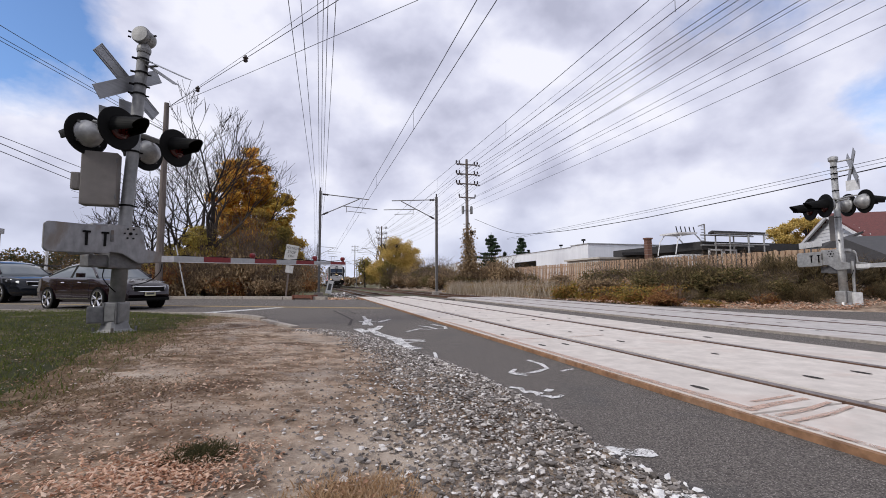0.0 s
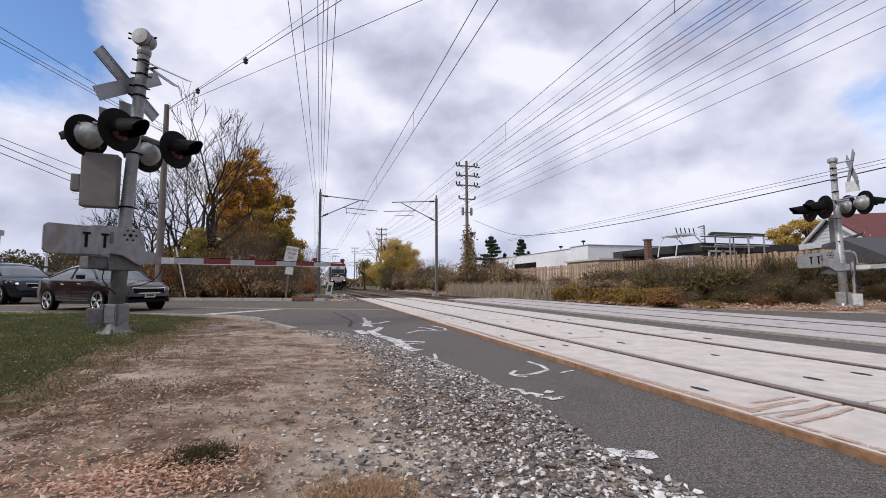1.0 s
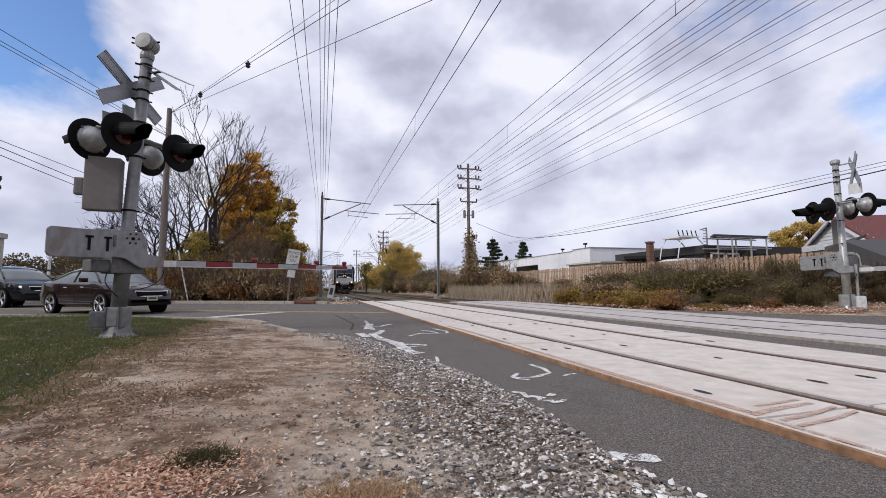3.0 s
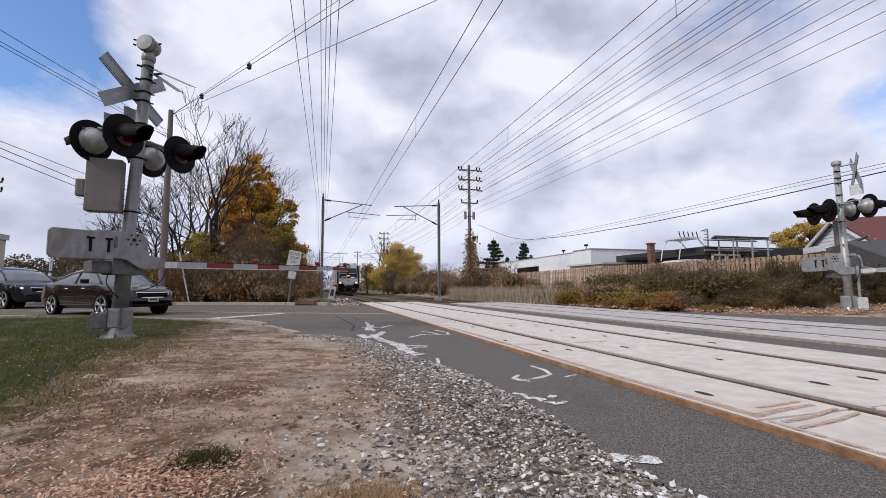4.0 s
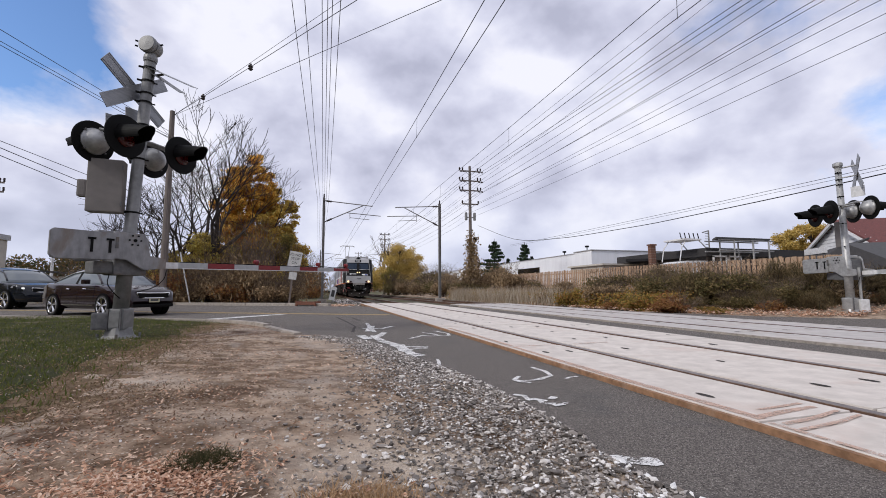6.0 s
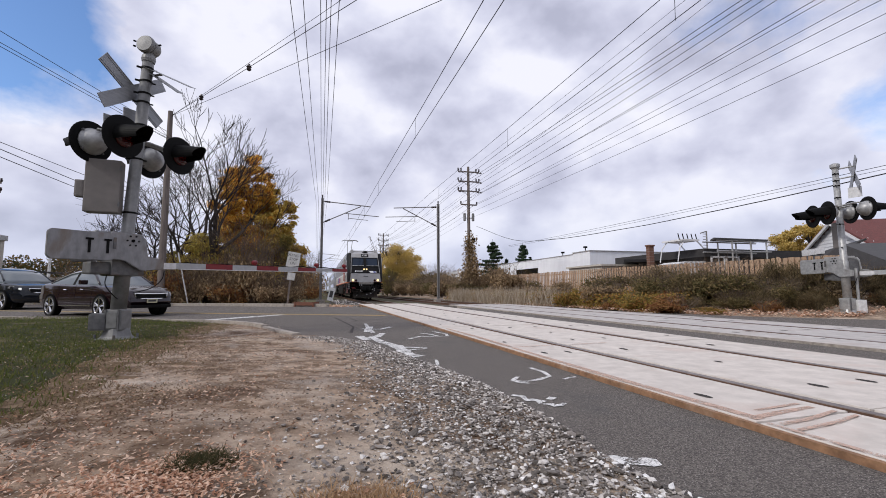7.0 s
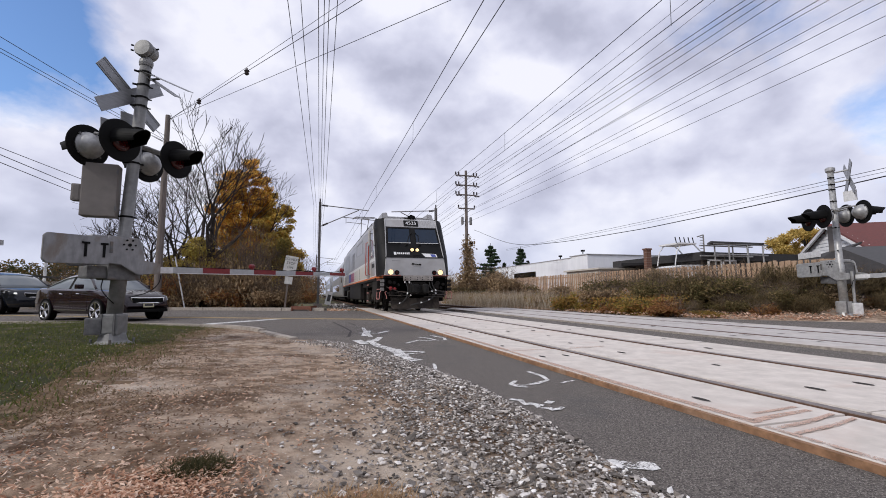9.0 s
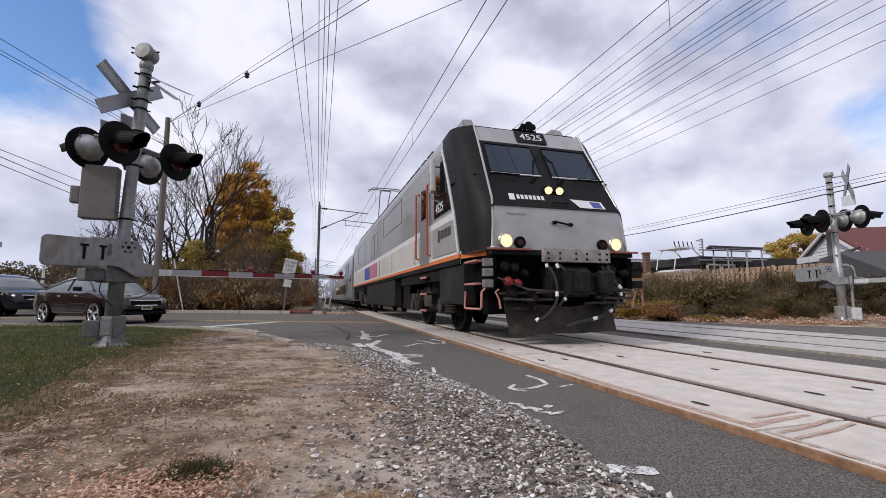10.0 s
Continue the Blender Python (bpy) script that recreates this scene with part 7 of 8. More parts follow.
pts = np.stack([.85 * s_ + .527 * w_, -.527 * s_ + .85 * w_, q.uniform(-.10, -.03, n)], 1)
o = quads("roadside_litter", pts, q.uniform(.05, .11, n), q, M_LITTER, flat=.5)
tagged(o, "tan and orange fallen leaves behind the kerb", "fallen leaves", kind="stuff")

# vine on the tall pole, far trees
q = np.random.default_rng(41)
vine = thing("vine", "brown vine climbing the utility pole", "vine", at=pose(11.5, 41, 0))
pts = cloud(q, ((0, -.3, 5.2, .75, .7, 1.3), (.1, -.3, 3.6, .9, .9, 1.4), (0, -.4, 1.8, 1.6, 1.3, 1.6)), 3800, .3)
quads("foliage", pts, q.uniform(.08, .2, len(pts)), q, M_BRUSH, vine)
tree("willow_tree", (10.4, 75, 0), 8.5, .3, 4, 51, clumps(21, 34, (.3, 0, 6.2, 3.6, 2.6, 2.6), 1.0) + clumps(22, 26, (1.2, 0, 3.6, 4.0, 2.6, 2.4), .95) + clumps(23, 14, (-3.4, 0, 3.6, 1.5, 1.6, 2.8), .8), 34000, .13, M_GOLDLEAF, "large golden-green autumn tree", group="trees behind the tracks")
tree("autumn_tree", (7.9, 70, 0), 4.6, .1, 3, 55, clumps(24, 18, (0, 0, 2.3, 1.1, 1.0, 2.1), .6), 6000, .12, M_OLIVELEAF, "dark olive young tree before the golden tree", group="trees behind the tracks")
tree("bare_tree", (9.0, 78, 0), 10.6, .2, 4, 52, (), 0, 0, None, "pale bare tree behind the yellow tree", bark=M_BARKTAN, group="trees behind the tracks")
tree("autumn_tree", (6.9, 92, 0), 6.5, .2, 3, 53, ((0, 0, 4.4, 1.8, 2, 2.2), (1.4, 0, 2.8, 2, 2, 2)), 4000, .2, M_OLIVELEAF, "olive green tree beside the tracks", group="trees behind the tracks")
tree("autumn_tree", (38.5, 27.7, 0), 6, .25, 3, 54, clumps(31, 60, (.2, 0, 4.3, 3.4, 2.4, 1.9), .5), 30000, .11, M_GOLDLEAF, "rounded golden tree behind the house", group="trees behind the tracks")


def conifer(x, y, h, w, seed):
    q = np.random.default_rng(seed)
    g = thing("conifer_tree", "dark green pine tree behind the white building", "conifer tree", "pine trees", at=pose(x, y, 0))
    bm = bmesh.new()
    rod(bm, (0, 0, -.1), (0, 0, h), .2, .03, 8)
    part("trunk", bm, M_BARK, g)
    pts = []
    for k in range(13):
        z = h * (.16 + .82 * k / 13)
        R = w * (1 - (k / 13.5) ** 1.15) * q.uniform(.8, 1.12)
        for j in range(9):
            a = q.uniform(0, 6.28)
            m = 46
            t = q.random(m) ** .7
            side = q.normal(size=m) * .16 * (1.15 - t) * R
            r = R * t * q.uniform(.75, 1.1)
            pts.append(np.stack([r * np.cos(a) - side * np.sin(a), r * np.sin(a) + side * np.cos(a), z - .10 * r + .14 * r * t + q.normal(size=m) * .07], 1))
    pts = np.concatenate(pts)
    quads("crown", pts, q.uniform(.12, .28, len(pts)), q, M_CONIFER, g, aspect=2.2)


conifer(22.9, 62, 8.6, 3.3, 61)
conifer(28.0, 62, 8.2, 3.2, 62)
conifer(25.6, 63, 5.8, 1.0, 63)


def far_woods():
    """A low belt of distant trees round the horizon."""
    q = np.random.default_rng(71)
    pts = []
    for k in range(150):
        a = radians(-75 + 165 * k / 150 + q.uniform(-.4, .4))
        if radians(-3) < a < radians(2.0):
            continue
        R = q.uniform(150, 190)
        x, y, h = R * math.sin(a), R * math.cos(a), q.uniform(3, 7)
        m = 90
        d = q.normal(size=(m, 3))
        d /= np.linalg.norm(d, axis=1)[:, None]
        pts.append(np.array([x, y, h * .55]) + d * np.array([3.4, 3.4, h * .5]) * (.5 + .5 * q.random((m, 1))))
    pts = np.concatenate(pts)
    o = quads("far_woods", pts, q.uniform(.7, 1.5, len(pts)), q, M_BRUSH)
    tagged(o, "distant belt of brown and green trees", "woods", kind="stuff")
    q = np.random.default_rng(72)
    pts = []
    for x, y, h in ((-36, 52, 5.5), (-32, 54, 4.4), (-28, 55, 5.0), (-24, 56, 4.2), (-40, 50, 6), (-46, 48, 6), (-20, 58, 4.4), (-30, 60, 5.2)):
        m = 2600
        d = q.normal(size=(m, 3))
        d /= np.linalg.norm(d, axis=1)[:, None]
        pts.append(np.array([x, y, h * .55]) + d * np.array([2.8, 2.4, h * .48]) * (.45 + .55 * q.random((m, 1))))
    pts = np.concatenate(pts)
    o = quads("far_trees", pts, q.uniform(.10, .22, len(pts)), q, M_FARLEAF)
    tagged(o, "row of distant olive and rusty trees", "woods", kind="stuff")


far_woods()


def unseen_woods():
    """Trees added behind the camera, out of view, to darken reflections and skylight."""
    q = np.random.default_rng(73)
    pts = []
    for k in range(64):
        a = radians(80 + 238 * k / 64)
        R = q.uniform(38, 52)
        x, y, h = R * math.sin(a), R * math.cos(a), q.uniform(6, 11)
        if abs(x - 3) < 7:
            continue
        m = 420
        d = q.normal(size=(m, 3))
        d /= np.linalg.norm(d, axis=1)[:, None]
        pts.append(np.array([x, y, h * .5]) + d * np.array([3.2, 3.2, h * .5]) * (.4 + .6 * q.random((m, 1))))
    pts = np.concatenate(pts)
    o = quads("roadside_woods", pts, q.uniform(.4, .9, len(pts)), q, M_OLIVELEAF)
    tagged(o, "unseen belt of trees added to darken reflections", "woods", kind="stuff")


unseen_woods()


def blades(name, pts, h, w, q, mat, label, lean=.35, category="grass"):
    """Upright thin blades in one mesh."""
    n = len(pts)
    a = q.uniform(0, 6.28, n)
    hh = h * q.uniform(.5, 1.3, n)
    ww = w * q.uniform(.6, 1.3, n)
    side = np.stack([np.cos(a), np.sin(a), np.zeros(n)], 1) * ww[:, None]
    top = np.stack([q.normal(size=n) * lean * hh, q.normal(size=n) * lean * hh, hh], 1)
    P = np.stack([pts - side, pts + side, pts + top * .6 + side * .7, pts + top], 1).reshape(-1, 3)
    f = np.arange(4 * n).reshape(-1, 4)
    faces = np.concatenate([f[:, [0, 1, 2]], f[:, [0, 2, 3]]])
    me = bpy.data.meshes.new(name)
    me.from_pydata(P.tolist(), [], faces.tolist())
    me.materials.append(mat)
    return tagged(new(name, me), label, category, kind="stuff")


q = np.random.default_rng(81)
n = 9000
y = q.uniform(17.5, 36, n)
x = np.interp(y, (16, 22, 45, 90), (8.0, 7.6, 8.3, 9)) + q.normal(size=n) * .45 + .3
keep = np.array([noise.noise((a * .9, b * .9, 4)) > -.18 for a, b in zip(x, y)])
x, y = x[keep], y[keep]
n = len(x)
blades("reeds", np.stack([x, y, np.full(n, -.1) - .25 * q.random(n)], 1), .95, .012, q, M_REED, "pale dry reeds along the far track", .2, "reeds")
n = 60000
y = 2.5 + 12 * q.random(n) ** 1.25
x = -4.6 - 12 * q.random(n) ** 1.3
edge = np.array([lawn_edge(b) for b in y]) + q.normal(size=n) * .3
keep = (x < edge) & (.527 * x + .85 * y < 7.15)
x, y = x[keep], y[keep]
z = np.array([verge_z(a, b) for a, b in zip(x, y)])
blades("lawn_grass", np.stack([x, y, z], 1), .042, .005, q, M_GRASS, "short green lawn with fallen leaves", .5)
n = 16000
y = 2.3 + 9 * q.random(n) ** 1.4
x = np.array([lawn_edge(b) for b in y]) + .25 + q.normal(size=n) * .42
keep = np.array([a < road_edge_x(b) - .5 and .527 * a + .85 * b < 7.15 and noise.noise((a * 1.6, b * 1.6, 2)) > -.25 for a, b in zip(x, y)])
x, y = x[keep], y[keep]
z = np.array([verge_z(a, b) for a, b in zip(x, y)])
blades("thatch", np.stack([x, y, z], 1), .016, .004, q, M_THATCHBLADE, "flattened dead grass round the lawn", 1.6)


def scatter(name, spots, q, size, mat, label, category):
    pts = []
    for cx, cy, r, k in spots:
        p = np.stack([cx + q.normal(size=k) * r, cy + q.normal(size=k) * r * .8], 1)
        pts.append(p)
    p = np.concatenate(pts)
    p = np.array([v for v in p if v[0] < road_edge_x(v[1]) + .25 and .527 * v[0] + .85 * v[1] < 7.2])
    z = np.array([verge_z(a, b) if a < road_edge_x(b) else -.04 for a, b in p]) + q.uniform(.004, .018, len(p))
    o = quads(name, np.column_stack([p, z]), q.uniform(.5, 1.4, len(p)) * size, q, mat, flat=.5, aspect=2.3)
    return tagged(o, label, category, kind="stuff")


q = np.random.default_rng(92)
scatter("dead_litter", ((-3.9, 2.9, .35, 500), (-4.5, 3.3, .4, 500), (-3.4, 3.7, .3, 260), (-4.4, 4.4, .5, 500), (-5.1, 5.6, .6, 700), (-4.2, 6.2, .6, 400), (-5.0, 8.0, .7, 700), (-3.2, 2.7, .25, 160), (-4.6, 2.4, .4, 400), (-4.9, 9.6, .6, 400), (-4.2, 2.5, .45, 700), (-3.9, 3.3, .35, 500), (-3.7, 4.6, .3, 350), (-4.4, 5.2, .5, 500), (-3.3, 5.6, .3, 200), (-4.2, 7.4, .5, 400)), q, .0085, M_DEADLEAF, "dark brown rotted leaves on the dirt", "fallen leaves")
q = np.random.default_rng(91)
scatter("leaf_litter", ((-3.60, 1.95, .15, 1500), (-3.78, 1.84, .16, 900), (-4.25, 2.05, .28, 700), (-4.7, 2.3, .3, 300), (-4.05, 2.75, .25, 120), (-3.75, 3.3, .18, 90), (-3.15, 4.3, .2, 60), (-3.5, 5.3, .25, 90), (-3.5, 2.3, .22, 110), (-2.98, 1.62, .09, 140), (-4.0, 3.0, .4, 110), (-3.6, 3.9, .25, 60), (-4.4, 3.6, .5, 160), (-5.2, 5.0, 1.2, 420), (-6.5, 7.5, 1.6, 420), (-8, 9, 2.5, 420), (-3.4, 5.0, .7, 70), (-4.6, 7.6, .9, 260), (-5.2, 9.6, .9, 200)), q, .0105, M_LITTER, "dry orange and tan fallen leaves", "fallen leaves")
n = 2200
pts = np.stack([-3.56 + q.normal(size=n) * .055, 2.07 + q.normal(size=n) * .045, np.full(n, .0)], 1)
pts[:, 2] = [verge_z(a, b) for a, b in pts[:, :2]]
blades("weed_tuft", pts, .030, .002, q, M_WEED, "small dark green weed tuft in the dirt", .7)
n = 1700
pts = np.stack([-2.97 + q.normal(size=n) * .11, 1.58 + q.normal(size=n) * .07, np.zeros(n)], 1)
pts[:, 2] = [verge_z(a, b) for a, b in pts[:, :2]]
blades("dry_grass", pts, .035, .0025, q, M_DRYGRASS, "tuft of dry orange grass", .8)
n = 900
pts = np.concatenate([np.stack([-4.6 + q.normal(size=n) * .7, 5.6 + q.normal(size=n) * 1.8, np.zeros(n)], 1), np.stack([-5.0 + q.normal(size=n) * .6, 9.4 + q.normal(size=n) * 1.0, np.zeros(n)], 1)])
pts = np.array([p for p in pts if p[0] < road_edge_x(p[1]) - .5])
pts[:, 2] = [verge_z(a, b) for a, b in pts[:, :2]]
blades("dead_grass", pts, .014, .0035, q, M_THATCHBLADE, "thin dead brown grass on the dirt", .9)


def stones(name, xy, size, q, mat, label, category):
    """Angular stones: squashed, jittered solids of twenty faces in one mesh."""
    bm = bmesh.new()
    bmesh.ops.create_icosphere(bm, subdivisions=1, radius=1)
    bm.verts.ensure_lookup_table()
    V = np.array([v.co for v in bm.verts])
    F = np.array([[v.index for v in f.verts] for f in bm.faces])
    bm.free()
    n = len(xy)
    s = size * q.lognormal(0, .38, n)
    sc = np.stack([q.uniform(.7, 1.4, n), q.uniform(.6, 1.1, n), q.uniform(.25, .55, n)], 1) * s[:, None]
    J = V[None] * (1 + q.normal(size=(n, len(V), 1)) * .3) * sc[:, None]
    a, t = q.uniform(0, 6.28, n), q.normal(size=n) * .4
    ca, sa, ct, st_ = np.cos(a), np.sin(a), np.cos(t), np.sin(t)
    x, yy, z = J[..., 0], J[..., 1] * ct[:, None] - J[..., 2] * st_[:, None], J[..., 1] * st_[:, None] + J[..., 2] * ct[:, None]
    P = np.stack([x * ca[:, None] - yy * sa[:, None], x * sa[:, None] + yy * ca[:, None], z], 2)
    P[..., 0] += xy[:, 0:1]
    P[..., 1] += xy[:, 1:2]
    P[..., 2] += (xy[:, 2] + s * .25)[:, None]
    faces = (F[None] + (np.arange(n) * len(V))[:, None, None]).reshape(-1, 3)
    me = bpy.data.meshes.new(name)
    me.from_pydata(P.reshape(-1, 3).tolist(), [], faces.tolist())
    me.materials.append(mat)
    return tagged(new(name, me), label, category, kind="stuff")


def gravel_field():
    q = np.random.default_rng(101)
    pts = []
    while len(pts) < 27000:
        y = .6 + 7.0 * q.random() ** 1.5
        wd = float(np.interp(y, (.6, 1.3, 2.2, 3.2, 4.5, 6.5, 7.6), (1.25, 1.3, 1.2, .95, .62, .35, .6)))
        d = abs(q.normal()) * wd * .5 - .03
        x = road_edge_x(y) - d
        z = (verge_z(x, y) if d > .02 else -.045) + .004
        pts.append((x, y, z))
    a = np.array(pts)
    # heaped a little towards the middle of the bed
    a[:, 2] += .012 * np.exp(-((a[:, 0] + 2.3) / .35) ** 2) * q.random(len(a))
    stones("gravel", a, .0074, q, M_STONE, "loose grey angular gravel along the asphalt edge", "gravel")
    n = 12000
    y = .4 + 10 * q.random(n) ** 1.2
    x = np.array([road_edge_x(b) for b in y]) - .3 - 3.6 * q.random(n)
    z = np.array([verge_z(c, b) for c, b in zip(x, y)])
    stones("pebbles", np.stack([x, y, z], 1), .0031, q, M_STONE, "small pebbles strewn over the dirt", "pebbles")
    k = a[(a[:, 1] < 1.75) & (a[:, 0] > -2.02)][:150]
    k = k + np.array([.0, .0, .010])
    stones("painted_gravel", k, .010, q, M_WHITE, "gravel stones sprayed with white paint", "gravel")
    n = 1500
    y = 22 + 22 * q.random(n)
    x = -1.9 + 1.6 * q.random(n)
    stones("track_gravel", np.stack([x, y, np.full(n, -.15)], 1), .05, q, M_STONE, "grey track gravel beside the rails", "gravel")


gravel_field()


# ---- fence and buildings ----
M_FENCE = surface("fence_boards", (.52, .34, .215), (.32, .205, .125), 6, .85, bump=.4, bump_scale=30, island=.5, stretch=(4, 4, .5), blotch=((.44, .36, .28), .12, .45, .6))
M_SIDING = surface("white_siding", (.74, .74, .74), (.64, .64, .645), 3, .6)
M_METALWALL = surface("white_metal_wall", (.82, .84, .87), (.74, .76, .79), 2, .5, stretch=(1, 1, .2))
M_DARKROOF = surface("dark_roofing", (.045, .042, .042), (.025, .024, .024), 8, .8)
M_REDROOF = surface("red_brown_shingles", (.17, .055, .05), (.10, .035, .032), 10, .9, bump=.5, bump_scale=25)
M_GREYWALL = surface("grey_shed_wall", (.075, .073, .075), (.05, .05, .052), 6, .8)
M_BRICK = surface("chimney_brick", (.20, .10, .07), (.13, .065, .045), 12, .9, island=.4)
M_BOAT = surface("boat_white", (.78, .78, .78), (.70, .70, .70), 6, .35)
M_CREAM = surface("cream_wall", (.55, .52, .46), (.46, .43, .385), 4, .8)


def build_fence():
    f = thing("wooden_fence", "tan board-on-board wooden fence on the bank", "fence", kind="structure")
    bm = bmesh.new()
    box(bm, -.011, .011, -.068, .068, 0, 1.62, bevel=0)
    for v in bm.verts:
        if v.co.z > 1.5:
            v.co.z -= .03 if abs(v.co.y) > .05 else 0
    me = mesh_of(bm, "picket")
    me.materials.append(M_FENCE)
    k, y = 0, 11.6
    while y < 44.5:
        top = float(np.interp(y, (11, 13, 25, 43), (2.02, 2.06, 2.22, 2.30)))
        o = new("picket", me)
        o.parent = f
        o.location = (16 + (.045 if k % 2 else -.045), y, top - 1.62 + .012 * math.sin(k * 5.1))
        o.rotation_euler = (.012 * math.sin(k * 3.7), 0, 0)
        y += .125
        k += 1
    for i in range(14):
        y = 11.5 + i * 2.45
        top = float(np.interp(y, (11, 13, 25, 43), (2.02, 2.06, 2.22, 2.30)))
        bm = bmesh.new()
        box(bm, 15.96, 16.04, y - .05, y + .05, -.1, top + .02)
        part("fence_post", bm, M_FENCE, f)
        if i < 13:
            t2 = float(np.interp(y + 2.45, (11, 13, 25, 43), (2.02, 2.06, 2.22, 2.30)))
            for dz in (-.3, -1.3):
                bm = bmesh.new()
                slab(bm, [(15.975, y, top + dz), (15.975, y + 2.45, t2 + dz), (15.975, y + 2.45, t2 + dz + .09), (15.975, y, top + dz + .09)], -.05)
                part("fence_rail", bm, M_FENCE, f)


def window_part(parent, x0, x1, y0, y1, z0, z1, mat=None):
    bm = bmesh.new()
    box(bm, x0, x1, y0, y1, z0, z1)
    return part("window", bm, mat or M_GLASS, parent)


def build_buildings():
    b = thing("white_building", "long low white industrial building with a taller block", "building")
    bm = bmesh.new()
    box(bm, 23.4, 42, 38, 41, 0, 4.70)
    part("wall", bm, M_METALWALL, b)
    bm = bmesh.new()
    box(bm, 23.5, 42, 41, 98, 0, 4.56)
    part("wall", bm, M_METALWALL, b)
    bm = bmesh.new()
    box(bm, 23.3, 42.1, 37.9, 41.1, 4.66, 4.74)
    part("roof_edge", bm, M_ARMGREY, b)
    bm = bmesh.new()
    box(bm, 23.42, 42.1, 41.1, 98.1, 4.54, 4.60)
    part("roof_edge", bm, M_ARMGREY, b)
    for y0 in (49, 60, 72):
        window_part(b, 23.42, 23.5, y0, y0 + 6, 2.7, 3.5)
    for y, z in ((39.6, 4.7), (44, 4.5), (52, 4.5)):
        bm = bmesh.new()
        rod(bm, (24, y, z), (24, y, z + .5), .05)
        box(bm, 23.85, 24.15, y - .15, y + .15, z + .42, z + .6)
        part("roof_vent", bm, M_BLACK, b, "dark roof vent")
    bm = bmesh.new()
    box(bm, 26.6, 26.9, 37.6, 38.0, 3.4, 3.7, bevel=.03)
    part("wall_lamp", bm, M_BLACK, b)
    w = thing("storage_shed", "cream storage shed behind the fence", "shed")
    bm = bmesh.new()
    box(bm, 17.8, 24.0, 28.5, 33, 0, 2.55)
    part("wall", bm, M_CREAM, w)
    bm = bmesh.new()
    box(bm, 17.6, 24.2, 28.3, 33.2, 2.55, 2.68)
    part("roof", bm, M_CREAM, w)
    # chimney with low dark roof
    h = thing("workshop", "low dark-roofed workshop with a brick chimney", "workshop")
    bm = bmesh.new()
    slab(bm, [(18.2, 26.5, 2.9), (31, 26.5, 3.35), (31, 34, 3.8), (24.4, 34, 3.4)], .2)
    part("roof", bm, M_DARKROOF, h)
    bm = bmesh.new()
    box(bm, 24.5, 30.6, 27, 33.6, 0, 3.0)
    part("wall", bm, M_BRICK, h)
    ch = thing("chimney", "square red brick chimney", "chimney")
    bm = bmesh.new()
    box(bm, 18.25, 18.62, 24.0, 24.3, 0, 3.72)
    box(bm, 18.2, 18.67, 23.95, 24.35, 3.62, 3.72)
    part("stack", bm, M_BRICK, ch)
    for k in range(10):
        bm = bmesh.new()
        z = 1.9 + k * .17
        box(bm, 18.245, 18.625, 23.995, 24.305, z, z + .012)
        part("brick_course", bm, M_KERB, ch)
    d = thing("dark_building", "low flat dark building behind the fence", "building")
    bm = bmesh.new()
    box(bm, 21.0, 31.5, 22.2, 30, 0, 2.8)
    part("wall", bm, M_GREYWALL, d)
    bm = bmesh.new()
    box(bm, 20.5, 32.0, 21.8, 30.4, 2.8, 3.32)
    part("roof", bm, M_DARKROOF, d)
    for x in (20.8, 22.0):
        bm = bmesh.new()
        for q4 in ((x, x + 1.1, 2.72, 2.82), (x, x + 1.1, 2.3, 2.36), (x, x + .08, 1.9, 2.8), (x + 1.04, x + 1.1, 1.9, 2.8)):
            box(bm, q4[0], q4[1], 21.55, 21.65, q4[2], q4[3])
        part("window_frame", bm, M_ARMWHITE, d, "white window frame")
    r = thing("pallet_rack", "grey metal rack with long bars on the roof", "rack")
    bm = bmesh.new()
    for x in (21.4, 22.9, 24.2):
        for y in (20.6, 21.6):
            rod(bm, (x, y, 0), (x, y, 3.7), .05, n=6)
    for z in (3.05, 3.7):
        for y in (20.6, 21.6):
            rod(bm, (20.2, y, z), (24.6, y, z), .045, n=6)
    part("frame", bm, M_GALV, r)
    for k in range(6):
        bm = bmesh.new()
        box(bm, 20.0 + .15 * k, 24.3, 20.55 + k * .18, 20.65 + k * .18, 3.75, 3.85)
        part("bar", bm, M_GREYWALL, r)
    bt = thing("boat", "white boat with a radar arch on its stand", "boat")
    bm = bmesh.new()
    poly = [(18.9, 2.35), (19.4, 2.5), (21.6, 2.55), (22.0, 2.4), (21.6, 1.7), (19.6, 1.6)]
    for a_, b_ in ((22.2, 24.0),):
        lo = [bm.verts.new((x, a_, z)) for x, z in poly]
        hi = [bm.verts.new((x, b_, z)) for x, z in poly]
        bm.faces.new(lo)
        bm.faces.new(hi[::-1])
        for i in range(len(poly)):
            j = (i + 1) % len(poly)
            bm.faces.new((lo[j], lo[i], hi[i], hi[j]))
    part("hull", bm, M_BOAT, bt)
    bm = bmesh.new()
    for y in (22.3, 23.8):
        tube(bm, [(18.9, y, 2.5), (19.1, y, 3.4), (19.5, y, 3.85), (20.4, y, 3.9), (20.8, y, 3.6), (21.6, y, 2.8)], .035, 6)
        tube(bm, [(20.4, y, 3.9), (21.1, y, 3.3), (21.7, y, 2.6)], .025, 6)
    box(bm, 19.2, 20.6, 22.2, 23.9, 3.84, 3.94)
    part("arch", bm, M_BOAT, bt, "white tubular arch")
    bm = bmesh.new()
    for k in range(5):
        rod(bm, (19.1 + k * .35, 22.3, 3.9), (19.0 + k * .35, 22.3, 4.3), .03)
    part("rod_holders", bm, M_BLACK, bt)
    bm = bmesh.new()
